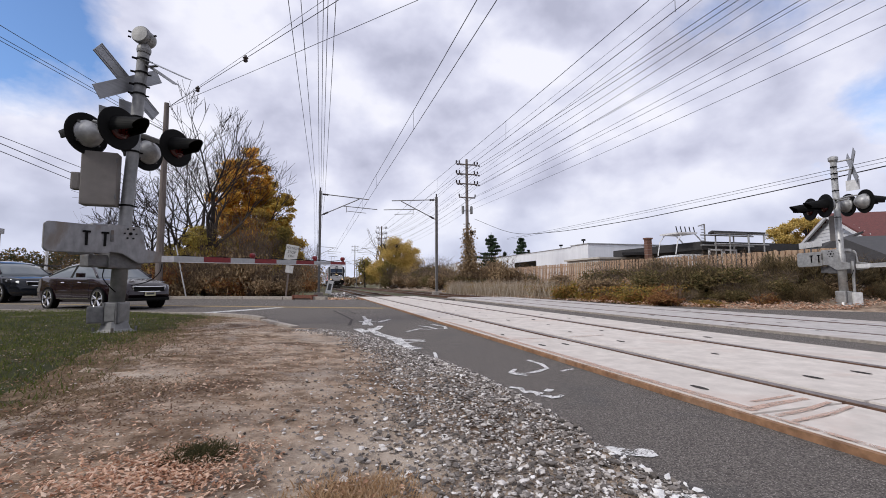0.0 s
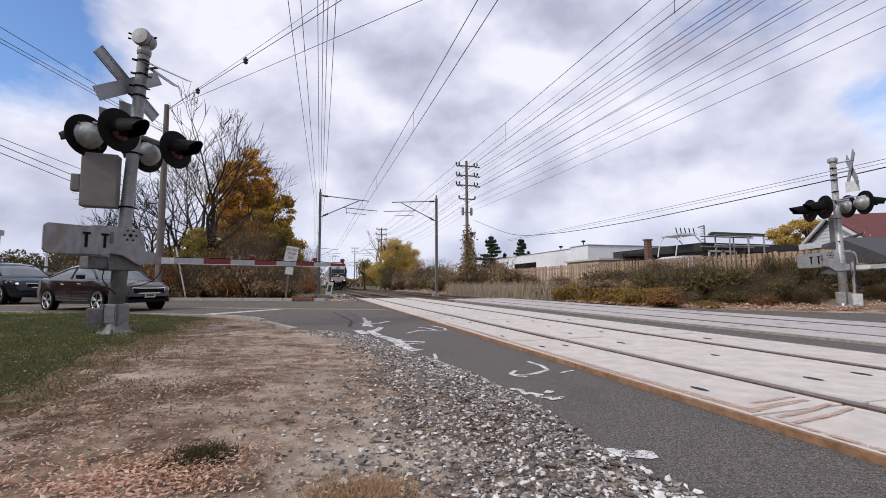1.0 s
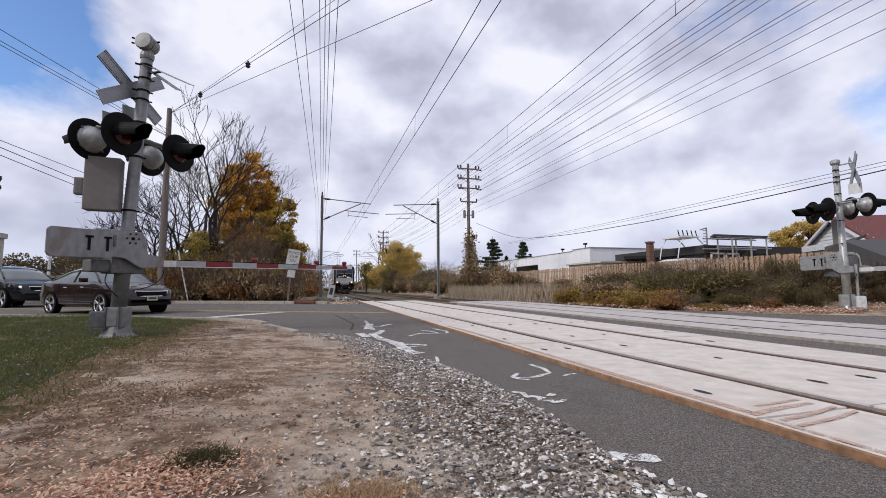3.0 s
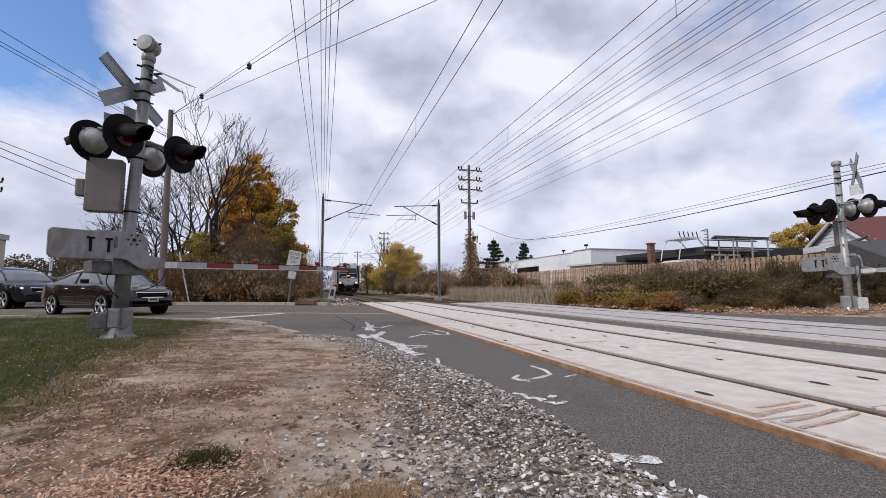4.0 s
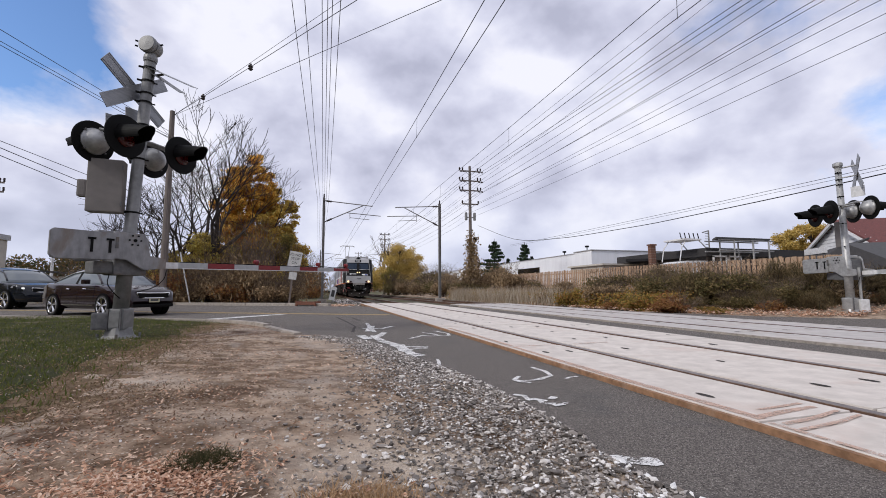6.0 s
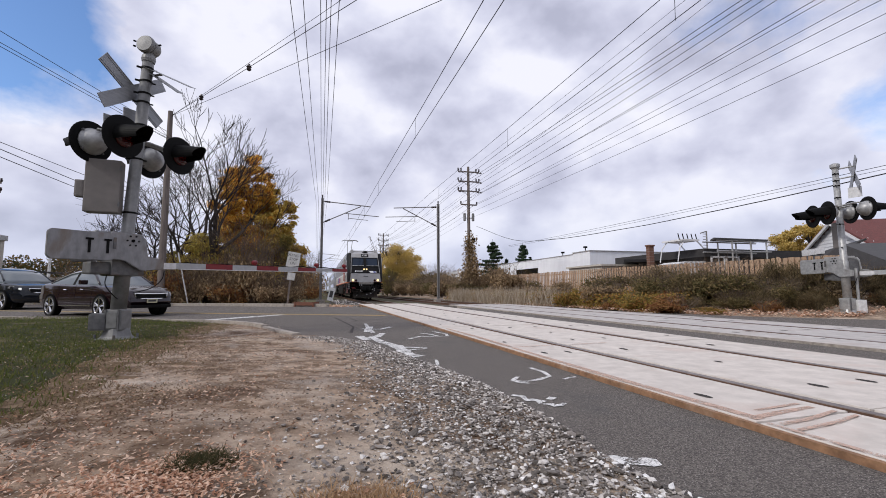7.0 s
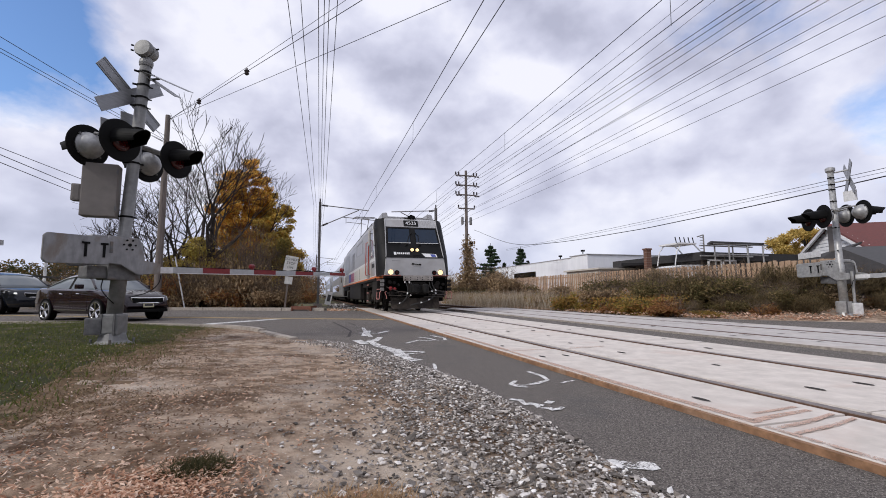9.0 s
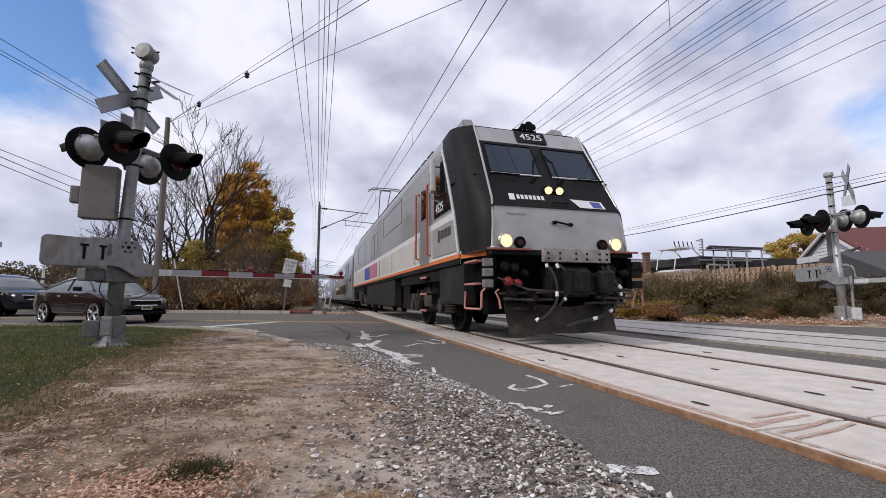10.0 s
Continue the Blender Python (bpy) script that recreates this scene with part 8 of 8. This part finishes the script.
    box(bm, 19.4, 21.6, 22.6, 23.6, 0, 1.7)
    part("stand", bm, M_GREYWALL, bt)
    an = thing("antenna_mast", "thin dark antenna mast with short bars", "antenna")
    bm = bmesh.new()
    rod(bm, (30.3, 30.5, 0), (30.3, 30.5, 5.9), .06)
    for k in range(6):
        rod(bm, (29.9, 30.5, 4.4 + k * .25), (30.3, 30.5, 4.4 + k * .25), .03)
    rod(bm, (29.6, 30.5, 5.7), (30.3, 30.5, 5.9), .05)
    part("mast", bm, M_POLESTEEL, an)
    # the house
    ho = thing("house", "white-sided house with a red-brown shingle roof", "house")
    A = Vector((33.0, 24.3, 0))
    g = Vector((-.5, -.866, 0))
    rdg = Vector((.866, -.5, 0))
    W, zc, ze = 7.9, 5.2, 3.3
    a0, a1 = A, A + g * W
    pk = A + g * (W * .5) + Vector((0, 0, zc))
    bm = bmesh.new()
    pts = [a0, a1, a1 + Vector((0, 0, ze - .1)), pk, a0 + Vector((0, 0, ze))]
    f0 = [bm.verts.new(p) for p in pts]
    f1 = [bm.verts.new(p + rdg * 14) for p in pts]
    bm.faces.new(f0)
    bm.faces.new(f1[::-1])
    for i in range(5):
        j = (i + 1) % 5
        bm.faces.new((f0[j], f0[i], f1[i], f1[j]))
    wl = part("wall", bm, M_SIDING, ho, "white clapboard wall")
    for k in range(22):
        z = .3 + k * .24
        t0 = 0 if z < ze else (z - ze) / (zc - ze) * .5
        t1 = 1 if z < ze - .1 else 1 - (z - ze + .1) / (zc - ze + .1) * .5
        if t1 - t0 < .05:
            continue
        bm = bmesh.new()
        p, q2 = a0 + g * W * t0, a0 + g * W * t1
        slab(bm, [p - rdg * .03 + Vector((0, 0, z)), q2 - rdg * .03 + Vector((0, 0, z)), q2 - rdg * .012 + Vector((0, 0, z + .2)), p - rdg * .012 + Vector((0, 0, z + .2))], -.012)
        part("clapboard", bm, M_SIDING, wl)
    for s, e in ((a0 + Vector((0, 0, ze)) - g * .35 - Vector((0, 0, .2)), 0), (a1 + Vector((0, 0, ze - .1)) + g * .35 - Vector((0, 0, .2)), 1)):
        bm = bmesh.new()
        p0, p1 = s - rdg * .35, pk + Vector((0, 0, .1)) - rdg * .35
        q0, q1 = s + rdg * 14.3, pk + Vector((0, 0, .1)) + rdg * 14.3
        slab(bm, [p0, q0, q1, p1] if not e else [q0, p0, p1, q1], .12)
        part("roof", bm, M_REDROOF, ho, "red-brown shingle roof slope")
        bm = bmesh.new()
        rod(bm, p0 - Vector((0, 0, .1)), p1 - Vector((0, 0, .1)), .12, n=4)
        part("rake_trim", bm, M_ARMWHITE, ho, "white rake trim")
    sh = thing("grey_shed", "dark grey gabled shed beside the house", "shed")
    bm = bmesh.new()
    c = Vector((21.8, 16.0, 0))
    pts = [c, c + g * 5.2, c + g * 5.2 + Vector((0, 0, 1.6)), c + g * 1.7 + Vector((0, 0, 2.86)), c + Vector((0, 0, 2.3))]
    f0 = [bm.verts.new(p) for p in pts]
    f1 = [bm.verts.new(p + rdg * 5) for p in pts]
    bm.faces.new(f0)
    bm.faces.new(f1[::-1])
    for i in range(5):
        j = (i + 1) % 5
        bm.faces.new((f0[j], f0[i], f1[i], f1[j]))
    part("wall", bm, M_GREYWALL, sh)
    dm = thing("porch", "dark-roofed porch with small white windows", "porch")
    bm = bmesh.new()
    c = Vector((26.3, 21.0, 0))
    slab(bm, [c + Vector((0, 0, 2.4)), c + g * 4.2 + Vector((0, 0, 2.4)), c + g * 4.2 + rdg * 2 + Vector((0, 0, 3.5)), c + rdg * 2 + Vector((0, 0, 3.1))], .1)
    part("roof", bm, M_DARKROOF, dm)
    bm = bmesh.new()
    box(bm, 0, 3.9, 0, 1.6, 0, 2.35, Matrix.Translation(c) @ pose(0, 0, 0, 0, 0, math.degrees(math.atan2(g.y, g.x))))
    part("wall", bm, M_GREYWALL, dm)
    for k in range(3):
        bm = bmesh.new()
        m = Matrix.Translation(c + g * (1.0 + k * .75) + rdg * .7 + Vector((0, 0, 2.95))) @ pose(0, 0, 0, 0, 0, math.degrees(math.atan2(g.y, g.x)))
        box(bm, -.3, .3, -.1, .05, -.16, .2, m)
        part("window", bm, M_ARMWHITE, dm, "small white window")
    # across the road
    l = thing("roadside_building", "pale grey flat building across the road", "building")
    bm = bmesh.new()
    box(bm, -40, -20.6, 30, 31.2, 0, 3.85)
    part("wall", bm, M_CREAM, l)
    bm = bmesh.new()
    box(bm, -40, -20.5, 29.9, 31.3, 3.7, 4.0)
    part("roof", bm, M_ARMGREY, l)
    l2 = thing("low_shed", "low pale shed with a dark roof across the road", "shed")
    bm = bmesh.new()
    box(bm, -20.2, -16.6, 34, 40, 0, 1.7)
    part("wall", bm, M_CREAM, l2)
    bm = bmesh.new()
    slab(bm, [(-20.4, 33.7, 2.1), (-16.3, 33.7, 1.75), (-16.3, 40.3, 1.75), (-20.4, 40.3, 2.1)], .12)
    part("roof", bm, M_DARKROOF, l2)


build_fence()
build_buildings()
far_house = thing("brick_building", "distant low red-brown building beside the tracks", "building")
bm = bmesh.new()
box(bm, -12, -4.6, 66, 76, -.1, 2.6)
part("wall", bm, M_BRICK, far_house)
bm = bmesh.new()
slab(bm, [(-12.3, 65.6, 2.6), (-4.3, 65.6, 2.6), (-4.9, 71, 3.9), (-11.7, 71, 3.9)], .15)
part("roof", bm, M_REDROOF, far_house)
bm = bmesh.new()
box(bm, -8.2, -5.2, 65.9, 66.0, .6, 1.7)
part("window", bm, M_GLASS, far_house)
bm = bmesh.new()
rod(bm, (-22.65, 40, -.1), (-22.65, 40, 3.3), .10)
solid("marker_post", bm, M_ARMWHITE, "white post beside the road beyond the cars", "marker post")
bm = bmesh.new()
rod(bm, (-9.86, 27.0, -.1), (-10.49, 27.0, 2.86), .035)
solid("guy_wire_guard", bm, M_ARMWHITE, "white leaning guard on a pole's guy wire", "guy guard")


# ---- signs and marks ----
def build_signs():
    s = thing("road_sign", "white notice sign on a steel post", "road sign")
    bm = bmesh.new()
    box(bm, -.045, .045, -.03, .03, -.1, 2.1, pose(-4.62, 25.02, 0, 0, 5, 0))
    part("post", bm, M_POLEWOOD, s, "weathered wooden post")
    at = pose(-4.36, 24.95, 2.42, 0, 10, -10)
    bm = bmesh.new()
    box(bm, -.34, .34, -.01, .01, -.42, .42, at, bevel=.004)
    pl = part("plate", bm, M_WEATHER, s, "white sign plate")
    for text, z in (("DO NOT", .24), ("STOP", .02), ("ON", -.20)):
        lettering("lettering", text, .19, M_LETTERDK, pl, at @ pose(0, -.014, z, 90, 0, 0), .002)
    bm = bmesh.new()
    box(bm, -.2, .2, -.01, .01, -.2, .2, pose(-4.46, 24.95, 1.52, 0, 8, -10))
    part("lower_plate", bm, M_WEATHER, s, "small lower plate")
    mk = thing("track_marker", "small white marker board beside the mast", "marker board")
    bm = bmesh.new()
    rod(bm, (-2.25, 28.6, -.15), (-2.25, 28.6, .75), .03)
    part("post", bm, M_POLESTEEL, mk)
    bm = bmesh.new()
    box(bm, -.18, .18, -.01, .01, -.42, .42, pose(-2.22, 28.55, .52, 0, 12, 0))
    p = part("plate", bm, M_ARMWHITE, mk)
    bm = bmesh.new()
    box(bm, -.1, .1, -.016, -.01, -.2, .22, pose(-2.22, 28.55, .52, 0, 12, 0))
    part("text_bar", bm, M_LETTERDK, p)


build_signs()


# ---- cars ----
M_MAROON = surface("maroon_car_paint", (.012, .0038, .007), (.010, .003, .006), 30, .16, 0, spec=.25, coat=.7)
M_NAVY = surface("dark_blue_car_paint", (.008, .010, .015), (.006, .008, .012), 30, .16, 0, spec=.2, coat=.5)
M_CHROME = surface("chrome", (.75, .75, .75), (.65, .65, .65), 20, .12, 1.0)
M_LAMPGLASS = surface("lamp_clear", (.55, .56, .58), (.40, .41, .43), 14, .1, .3, coat=1.0)
# pale grey-blue base: part of the sky's reflection is painted into the glass colour
M_CARGLASS = glassy("sky_toned_car_glass", (.13, .15, .16), .04)
M_CARGLASS.node_tree.nodes["Principled BSDF"].inputs["Specular IOR Level"].default_value = .8
M_PLATE = surface("plate_cream", (.55, .52, .34), (.48, .45, .30), 12, .5)
M_DRL = glow("day_lamp_glow", (1.0, 1.0, 1.0), .9)


def shell(bm, xs, section):
    rings = []
    for x in xs:
        pts = section(x)
        rings.append([bm.verts.new((x, yy, z)) for yy, z in pts] + [bm.verts.new((x, -yy, z)) for yy, z in pts[-2::-1]])
    k = len(rings[0])
    for a, b in zip(rings, rings[1:]):
        for i in range(k - 1):
            bm.faces.new((a[i], a[i + 1], b[i + 1], b[i]))
    bm.faces.new(rings[0][::-1])
    bm.faces.new(rings[-1])


def build_car(m, label, paint_mat, L, W, roof, top, wid, gh0, gh1, wheel_x, wr, lit, category):
    car = thing("car", label, category, "cars waiting at the gate", at=m)
    h = W / 2

    def low(x):
        zt = float(np.interp(x, top[0], top[1]))
        w = h * float(np.interp(x, wid[0], wid[1]))
        zb = .22 if .6 < x < L - .6 else .27
        arch = max(math.exp(-((x - c) / .42) ** 2) for c in wheel_x)
        w2 = w * (1 + .012 * arch)
        return [(w * .86, zb), (w * .95, zb + .05), (w2 * .985, zb + .16), (w2, min(.56, zt - .2)), (w2 * .993, min(.66, zt - .16)), (w2 * .972, min(.74, zt - .12)), (w2 * .975, zt - .085), (w * .945, zt - .03), (w * .86, zt), (w * .62, zt + .014), (w * .3, zt + .026), (0, zt + .03)]

    bm = bmesh.new()
    shell(bm, np.concatenate([np.linspace(0, .3, 8), np.linspace(.4, L - .6, 40), np.linspace(L - .52, L, 14)]), low)
    body = part("body", bm, paint_mat, car, smooth=True)

    def green(x):
        zt = float(np.interp(x, top[0], top[1])) - .03
        zr = float(np.interp(x, roof[0], roof[1]))
        zr = max(zr, zt + .02)
        k = (zr - zt) / (max(roof[1]) - zt)
        return [(h * .91, zt), (h * (.91 - .09 * k), zt + (zr - zt) * .4), (h * (.91 - .2 * k), zt + (zr - zt) * .82), (h * (.86 - .26 * k), zr - .02 * k), (h * .3, zr + .005), (0, zr + .012)]

    bm = bmesh.new()
    shell(bm, np.linspace(gh0, gh1, 36), green)
    part("glasshouse", bm, M_CARGLASS, car, "car glass with the sky's reflection put into its colour", smooth=True)
    bm = bmesh.new()
    xs = np.linspace(roof[2], roof[3], 10)
    prev = None
    for x in xs:
        g = green(x)
        pts = [(g[2][0] + .012, g[2][1] + .01), (g[3][0] + .008, g[3][1] + .014), (g[4][0], g[4][1] + .012), (0, g[5][1] + .012)]
        cur = [bm.verts.new((x, yy, z)) for yy, z in pts] + [bm.verts.new((x, -yy, z)) for yy, z in pts[-2::-1]]
        if prev:
            for i in range(len(cur) - 1):
                bm.faces.new((prev[i], prev[i + 1], cur[i + 1], cur[i]))
        prev = cur
    part("roof", bm, paint_mat, car, smooth=True)
    for sy in (-1, 1):
        for xa, xb, nm in ((gh0 + .06, roof[2] + .05, "rear_pillar"), (gh1 - .03, roof[3] - .05, "front_pillar")):
            bm = bmesh.new()
            pts = []
            for k in range(6):
                x = xa + (xb - xa) * k / 5
                g = green(x)
                s = k / 5
                pts.append((x, sy * (g[2][0] * .6 + g[3][0] * .4 + .006), g[2][1] * .6 + g[3][1] * .4 + .004))
            tube(bm, pts, .032, 8)
            part(nm, bm, paint_mat, car, smooth=True)
        bm = bmesh.new()
        xm = (roof[2] + roof[3]) / 2
        g = green(xm)
        slab(bm, [(xm - .06, sy * (g[0][0] + .008), g[0][1]), (xm + .06, sy * (g[0][0] + .008), g[0][1]), (xm + .04, sy * (g[2][0] + .012), g[2][1]), (xm - .06, sy * (g[2][0] + .012), g[2][1])], .03)
        part("door_pillar", bm, M_BLACK, car)
        bm = bmesh.new()
        pts = []
        for x in np.linspace(gh0 + .25, gh1 - .85, 14):
            g = green(x)
            pts.append((x, sy * (g[2][0] + .014), g[2][1] + .01))
        tube(bm, pts, .014, 5)
        part("window_trim", bm, M_GALV, car, "bright window trim")
        bm = bmesh.new()
        x = gh1 - .55
        z = float(np.interp(x, top[0], top[1])) + .06
        box(bm, x - .09, x + .09, min(sy * h, sy * (h + .18)), max(sy * h, sy * (h + .18)), z - .06, z + .08, bevel=.03)
        part("mirror", bm, paint_mat, car)
        for dx in (.35, 1.3):
            bm = bmesh.new()
            x = wheel_x[0] + .35 + dx
            tube(bm, [(x, sy * h * .985, .84), (x + .1, sy * (h + .025), .85), (x + .2, sy * h * .985, .84)], .014, 5)
            part("door_handle", bm, M_CHROME, car, "bright door handle")
        bm = bmesh.new()
        box(bm, wheel_x[0] + .5, wheel_x[1] - .5, min(sy * h * .95, sy * (h + .004)), max(sy * h * .95, sy * (h + .004)), .33, .355)
        part("sill_trim", bm, M_CHROME, car, "bright sill strip")
        for x in (wheel_x[0] + .42, (wheel_x[0] + wheel_x[1]) / 2 - .02, wheel_x[1] - .52):
            bm = bmesh.new()
            strip_pts = []
            for xx in (x, x + .010):
                strip_pts.append([bm.verts.new((xx, sy * (yy + .003), z)) for yy, z in low(xx)[2:8]])
            for k in range(5):
                bm.faces.new((strip_pts[0][k], strip_pts[1][k], strip_pts[1][k + 1], strip_pts[0][k + 1]))
            part("door_seam", bm, M_PIT, car)
        # headlamps
        bm = bmesh.new()
        x0 = L - .62
        zt = float(np.interp(L - .3, top[0], top[1]))
        w1, w2 = h * float(np.interp(x0, wid[0], wid[1])), h * float(np.interp(L - .08, wid[0], wid[1]))
        slab(bm, [(x0, sy * (w1 * .99 + .01), zt - .10), (L - .07, sy * (w2 * .98), zt - .20), (L - .12, sy * (w2 * .98), zt - .08), (x0 + .1, sy * (w1 * .96 + .01), zt - .015)] if sy < 0 else [(L - .07, sy * (w2 * .98), zt - .20), (x0, sy * (w1 * .99 + .01), zt - .10), (x0 + .1, sy * (w1 * .96 + .01), zt - .015), (L - .12, sy * (w2 * .98), zt - .08)], .03)
        hl = part("headlamp", bm, M_LAMPGLASS, car, "clear headlamp")
        if lit:
            bm = bmesh.new()
            lathe(bm, (L - .16, sy * w2 * 1.0, zt - .13), (L - .05, sy * w2 * 1.0, zt - .135), ((0, .035), (1, .03)), 12)
            part("lamp_lens", bm, M_DRL, hl, "lit lamp")
        bm = bmesh.new()
        box(bm, L - .14, L - .02, sy * h * .60 - .07, sy * h * .60 + .07, .37, .42, bevel=.02)
        part("fog_lamp", bm, M_LAMPGLASS, car)
    # front end
    zt = float(np.interp(L - .12, top[0], top[1]))
    bm = bmesh.new()
    box(bm, L - .16, L + .018, -.46, .46, zt - .19, zt - .05, bevel=.03)
    gr = part("grille", bm, M_BLACK, car, "black grille")
    bm = bmesh.new()
    for z, w in ((zt - .20, .42), (zt - .045, .50)):
        tube(bm, [(L - .03, -w, z + .01), (L + .02, -w * .5, z), (L + .025, w * .5, z), (L - .03, w, z + .01)], .02, 6)
    for w in (-1, 1):
        tube(bm, [(L - .03, w * .42, zt - .19), (L - .02, w * .47, zt - .12), (L - .03, w * .50, zt - .035)], .018, 6)
    part("grille_trim", bm, M_CHROME, gr, "bright grille trim")
    bm = bmesh.new()
    box(bm, L - .12, L + .02, -.62, .62, .27, .37, bevel=.03)
    part("lower_intake", bm, M_BLACK, car)
    bm = bmesh.new()
    box(bm, L + .02, L + .032, -.16, .16, .42, .56)
    pl = part("licence_plate", bm, M_PLATE, car, "cream licence plate")
    bm = bmesh.new()
    box(bm, L + .033, L + .036, -.12, .12, .46, .52)
    part("text_bar", bm, M_LETTERDK, pl)
    for x in wheel_x:
        for sy in (-1, 1):
            bm = bmesh.new()
            # the body side is uncut: a black disc paints the shade of the wheel opening
            lathe(bm, (x, sy * (h * .80), wr + .01), (x, sy * (h + .014), wr + .01), ((0, wr + .035), (1, wr + .045)), 36)
            part("wheel_arch", bm, M_PIT, car, "black disc for the shaded wheel opening")
            bm = bmesh.new()
            lathe(bm, (x, sy * (h - .2), wr), (x, sy * (h + .022), wr), ((0, wr * .9), (.1, wr), (.85, wr), (1, wr * .95), (1, wr * .79), (.85, wr * .77)), 32)
            w = part("wheel", bm, M_RUBBER, car, "car wheel with bright spokes")
            bm = bmesh.new()
            for k in range(5):
                a = k * 2 * math.pi / 5 + .3
                for da in (-.14, .14):
                    c, s_ = math.cos(a + da), math.sin(a + da)
                    rod(bm, (x + .04 * math.cos(a), sy * (h + .016), wr + .04 * math.sin(a)), (x + wr * .77 * c, sy * (h + .016), wr + wr * .77 * s_), .025, n=5)
            lathe(bm, (x, sy * (h + .0), wr), (x, sy * (h + .03), wr), ((0, .06), (1, .05)), 12)
            ring = [(x + wr * .78 * math.cos(t * math.pi / 12), sy * (h + .014), wr + wr * .78 * math.sin(t * math.pi / 12)) for t in range(25)]
            tube(bm, ring, .018, 5)
            part("rim", bm, M_CHROME, w, "bright alloy rim")
    return car


SEDAN = dict(L=4.85, W=1.83, roof=((.75, 1.2, 1.7, 2.2, 2.7, 3.1, 3.6), (1.0, 1.22, 1.42, 1.50, 1.48, 1.34, .98), 1.55, 2.85),
             top=((0, .1, .5, 1.0, 2.5, 3.4, 4.0, 4.45, 4.68, 4.79, 4.85), (.78, .98, 1.06, 1.06, 1.01, .99, .94, .87, .79, .70, .58)),
             wid=((0, .1, .5, 2.4, 4.0, 4.45, 4.7, 4.85), (.76, .88, .98, 1.0, .985, .92, .78, .68)), gh0=.8, gh1=3.62, wheel_x=(1.05, 3.85), wr=.325)
SUV = dict(L=4.55, W=1.85, roof=((.1, .5, 1.2, 2.0, 2.6, 3.0, 3.5), (1.1, 1.52, 1.66, 1.68, 1.62, 1.46, 1.10), .45, 2.75),
           top=((0, .1, .5, 2.5, 3.4, 4.0, 4.35, 4.5, 4.55), (.9, 1.05, 1.10, 1.08, 1.06, 1.0, .92, .80, .66)),
           wid=((0, .1, .5, 2.4, 3.8, 4.2, 4.42, 4.55), (.82, .92, .98, 1.0, .985, .93, .83, .74)), gh0=.15, gh1=3.5, wheel_x=(.95, 3.65), wr=.36)
build_car(pose(-11.75, 18.84, -.045, 0, 0, -40.6), "dark maroon four-door sedan waiting at the gate", M_MAROON, lit=False, category="car", **SEDAN)
build_car(pose(-19.1, 27.2, -.045, 0, 0, -37) @ Matrix.Scale(1.13, 4), "dark blue sport utility car with lit lamps", M_NAVY, lit=True, category="car", **SUV)
build_car(pose(-25.5, 41, -.1, 0, 0, -30), "white car parked far across the road", M_BOAT, lit=False, category="car", **SUV)
build_car(pose(13.4, 71, -.1, 0, 0, 175), "white car parked behind the brush", M_BOAT, lit=False, category="car", **SEDAN)


# ---- what moves ----
TRAIN = [(0, 83.5), (1, 77.4), (2, 71.0), (2.7, 66.6), (4, 58.2), (5, 51.4), (5.5, 47.8), (6.3, 42.0), (7, 36.3), (7.5, 31.9), (8, 26.95), (8.5, 21.95), (9, 16.85), (9.5, 11.5), (10, 6.11)]


def motions():
    walk(LOCO, [(t, pose(TRACK_1, y, 0)) for t, y in TRAIN])
    for k, c in enumerate(COACHES):
        walk(c, [(t, pose(TRACK_1, y + 22.4 + 25.95 * k, 0)) for t, y in TRAIN])
    ts, ys = [t for t, y in TRAIN], [y for t, y in TRAIN]
    for w in LOCO_WHEELS:
        rows = []
        for k in range(151):
            t = k / 15
            rows.append((t, pose(*w.location, math.degrees((83.5 - float(np.interp(t, ts, ys))) / .55) % 360)))
        walk(w, rows)


motions()
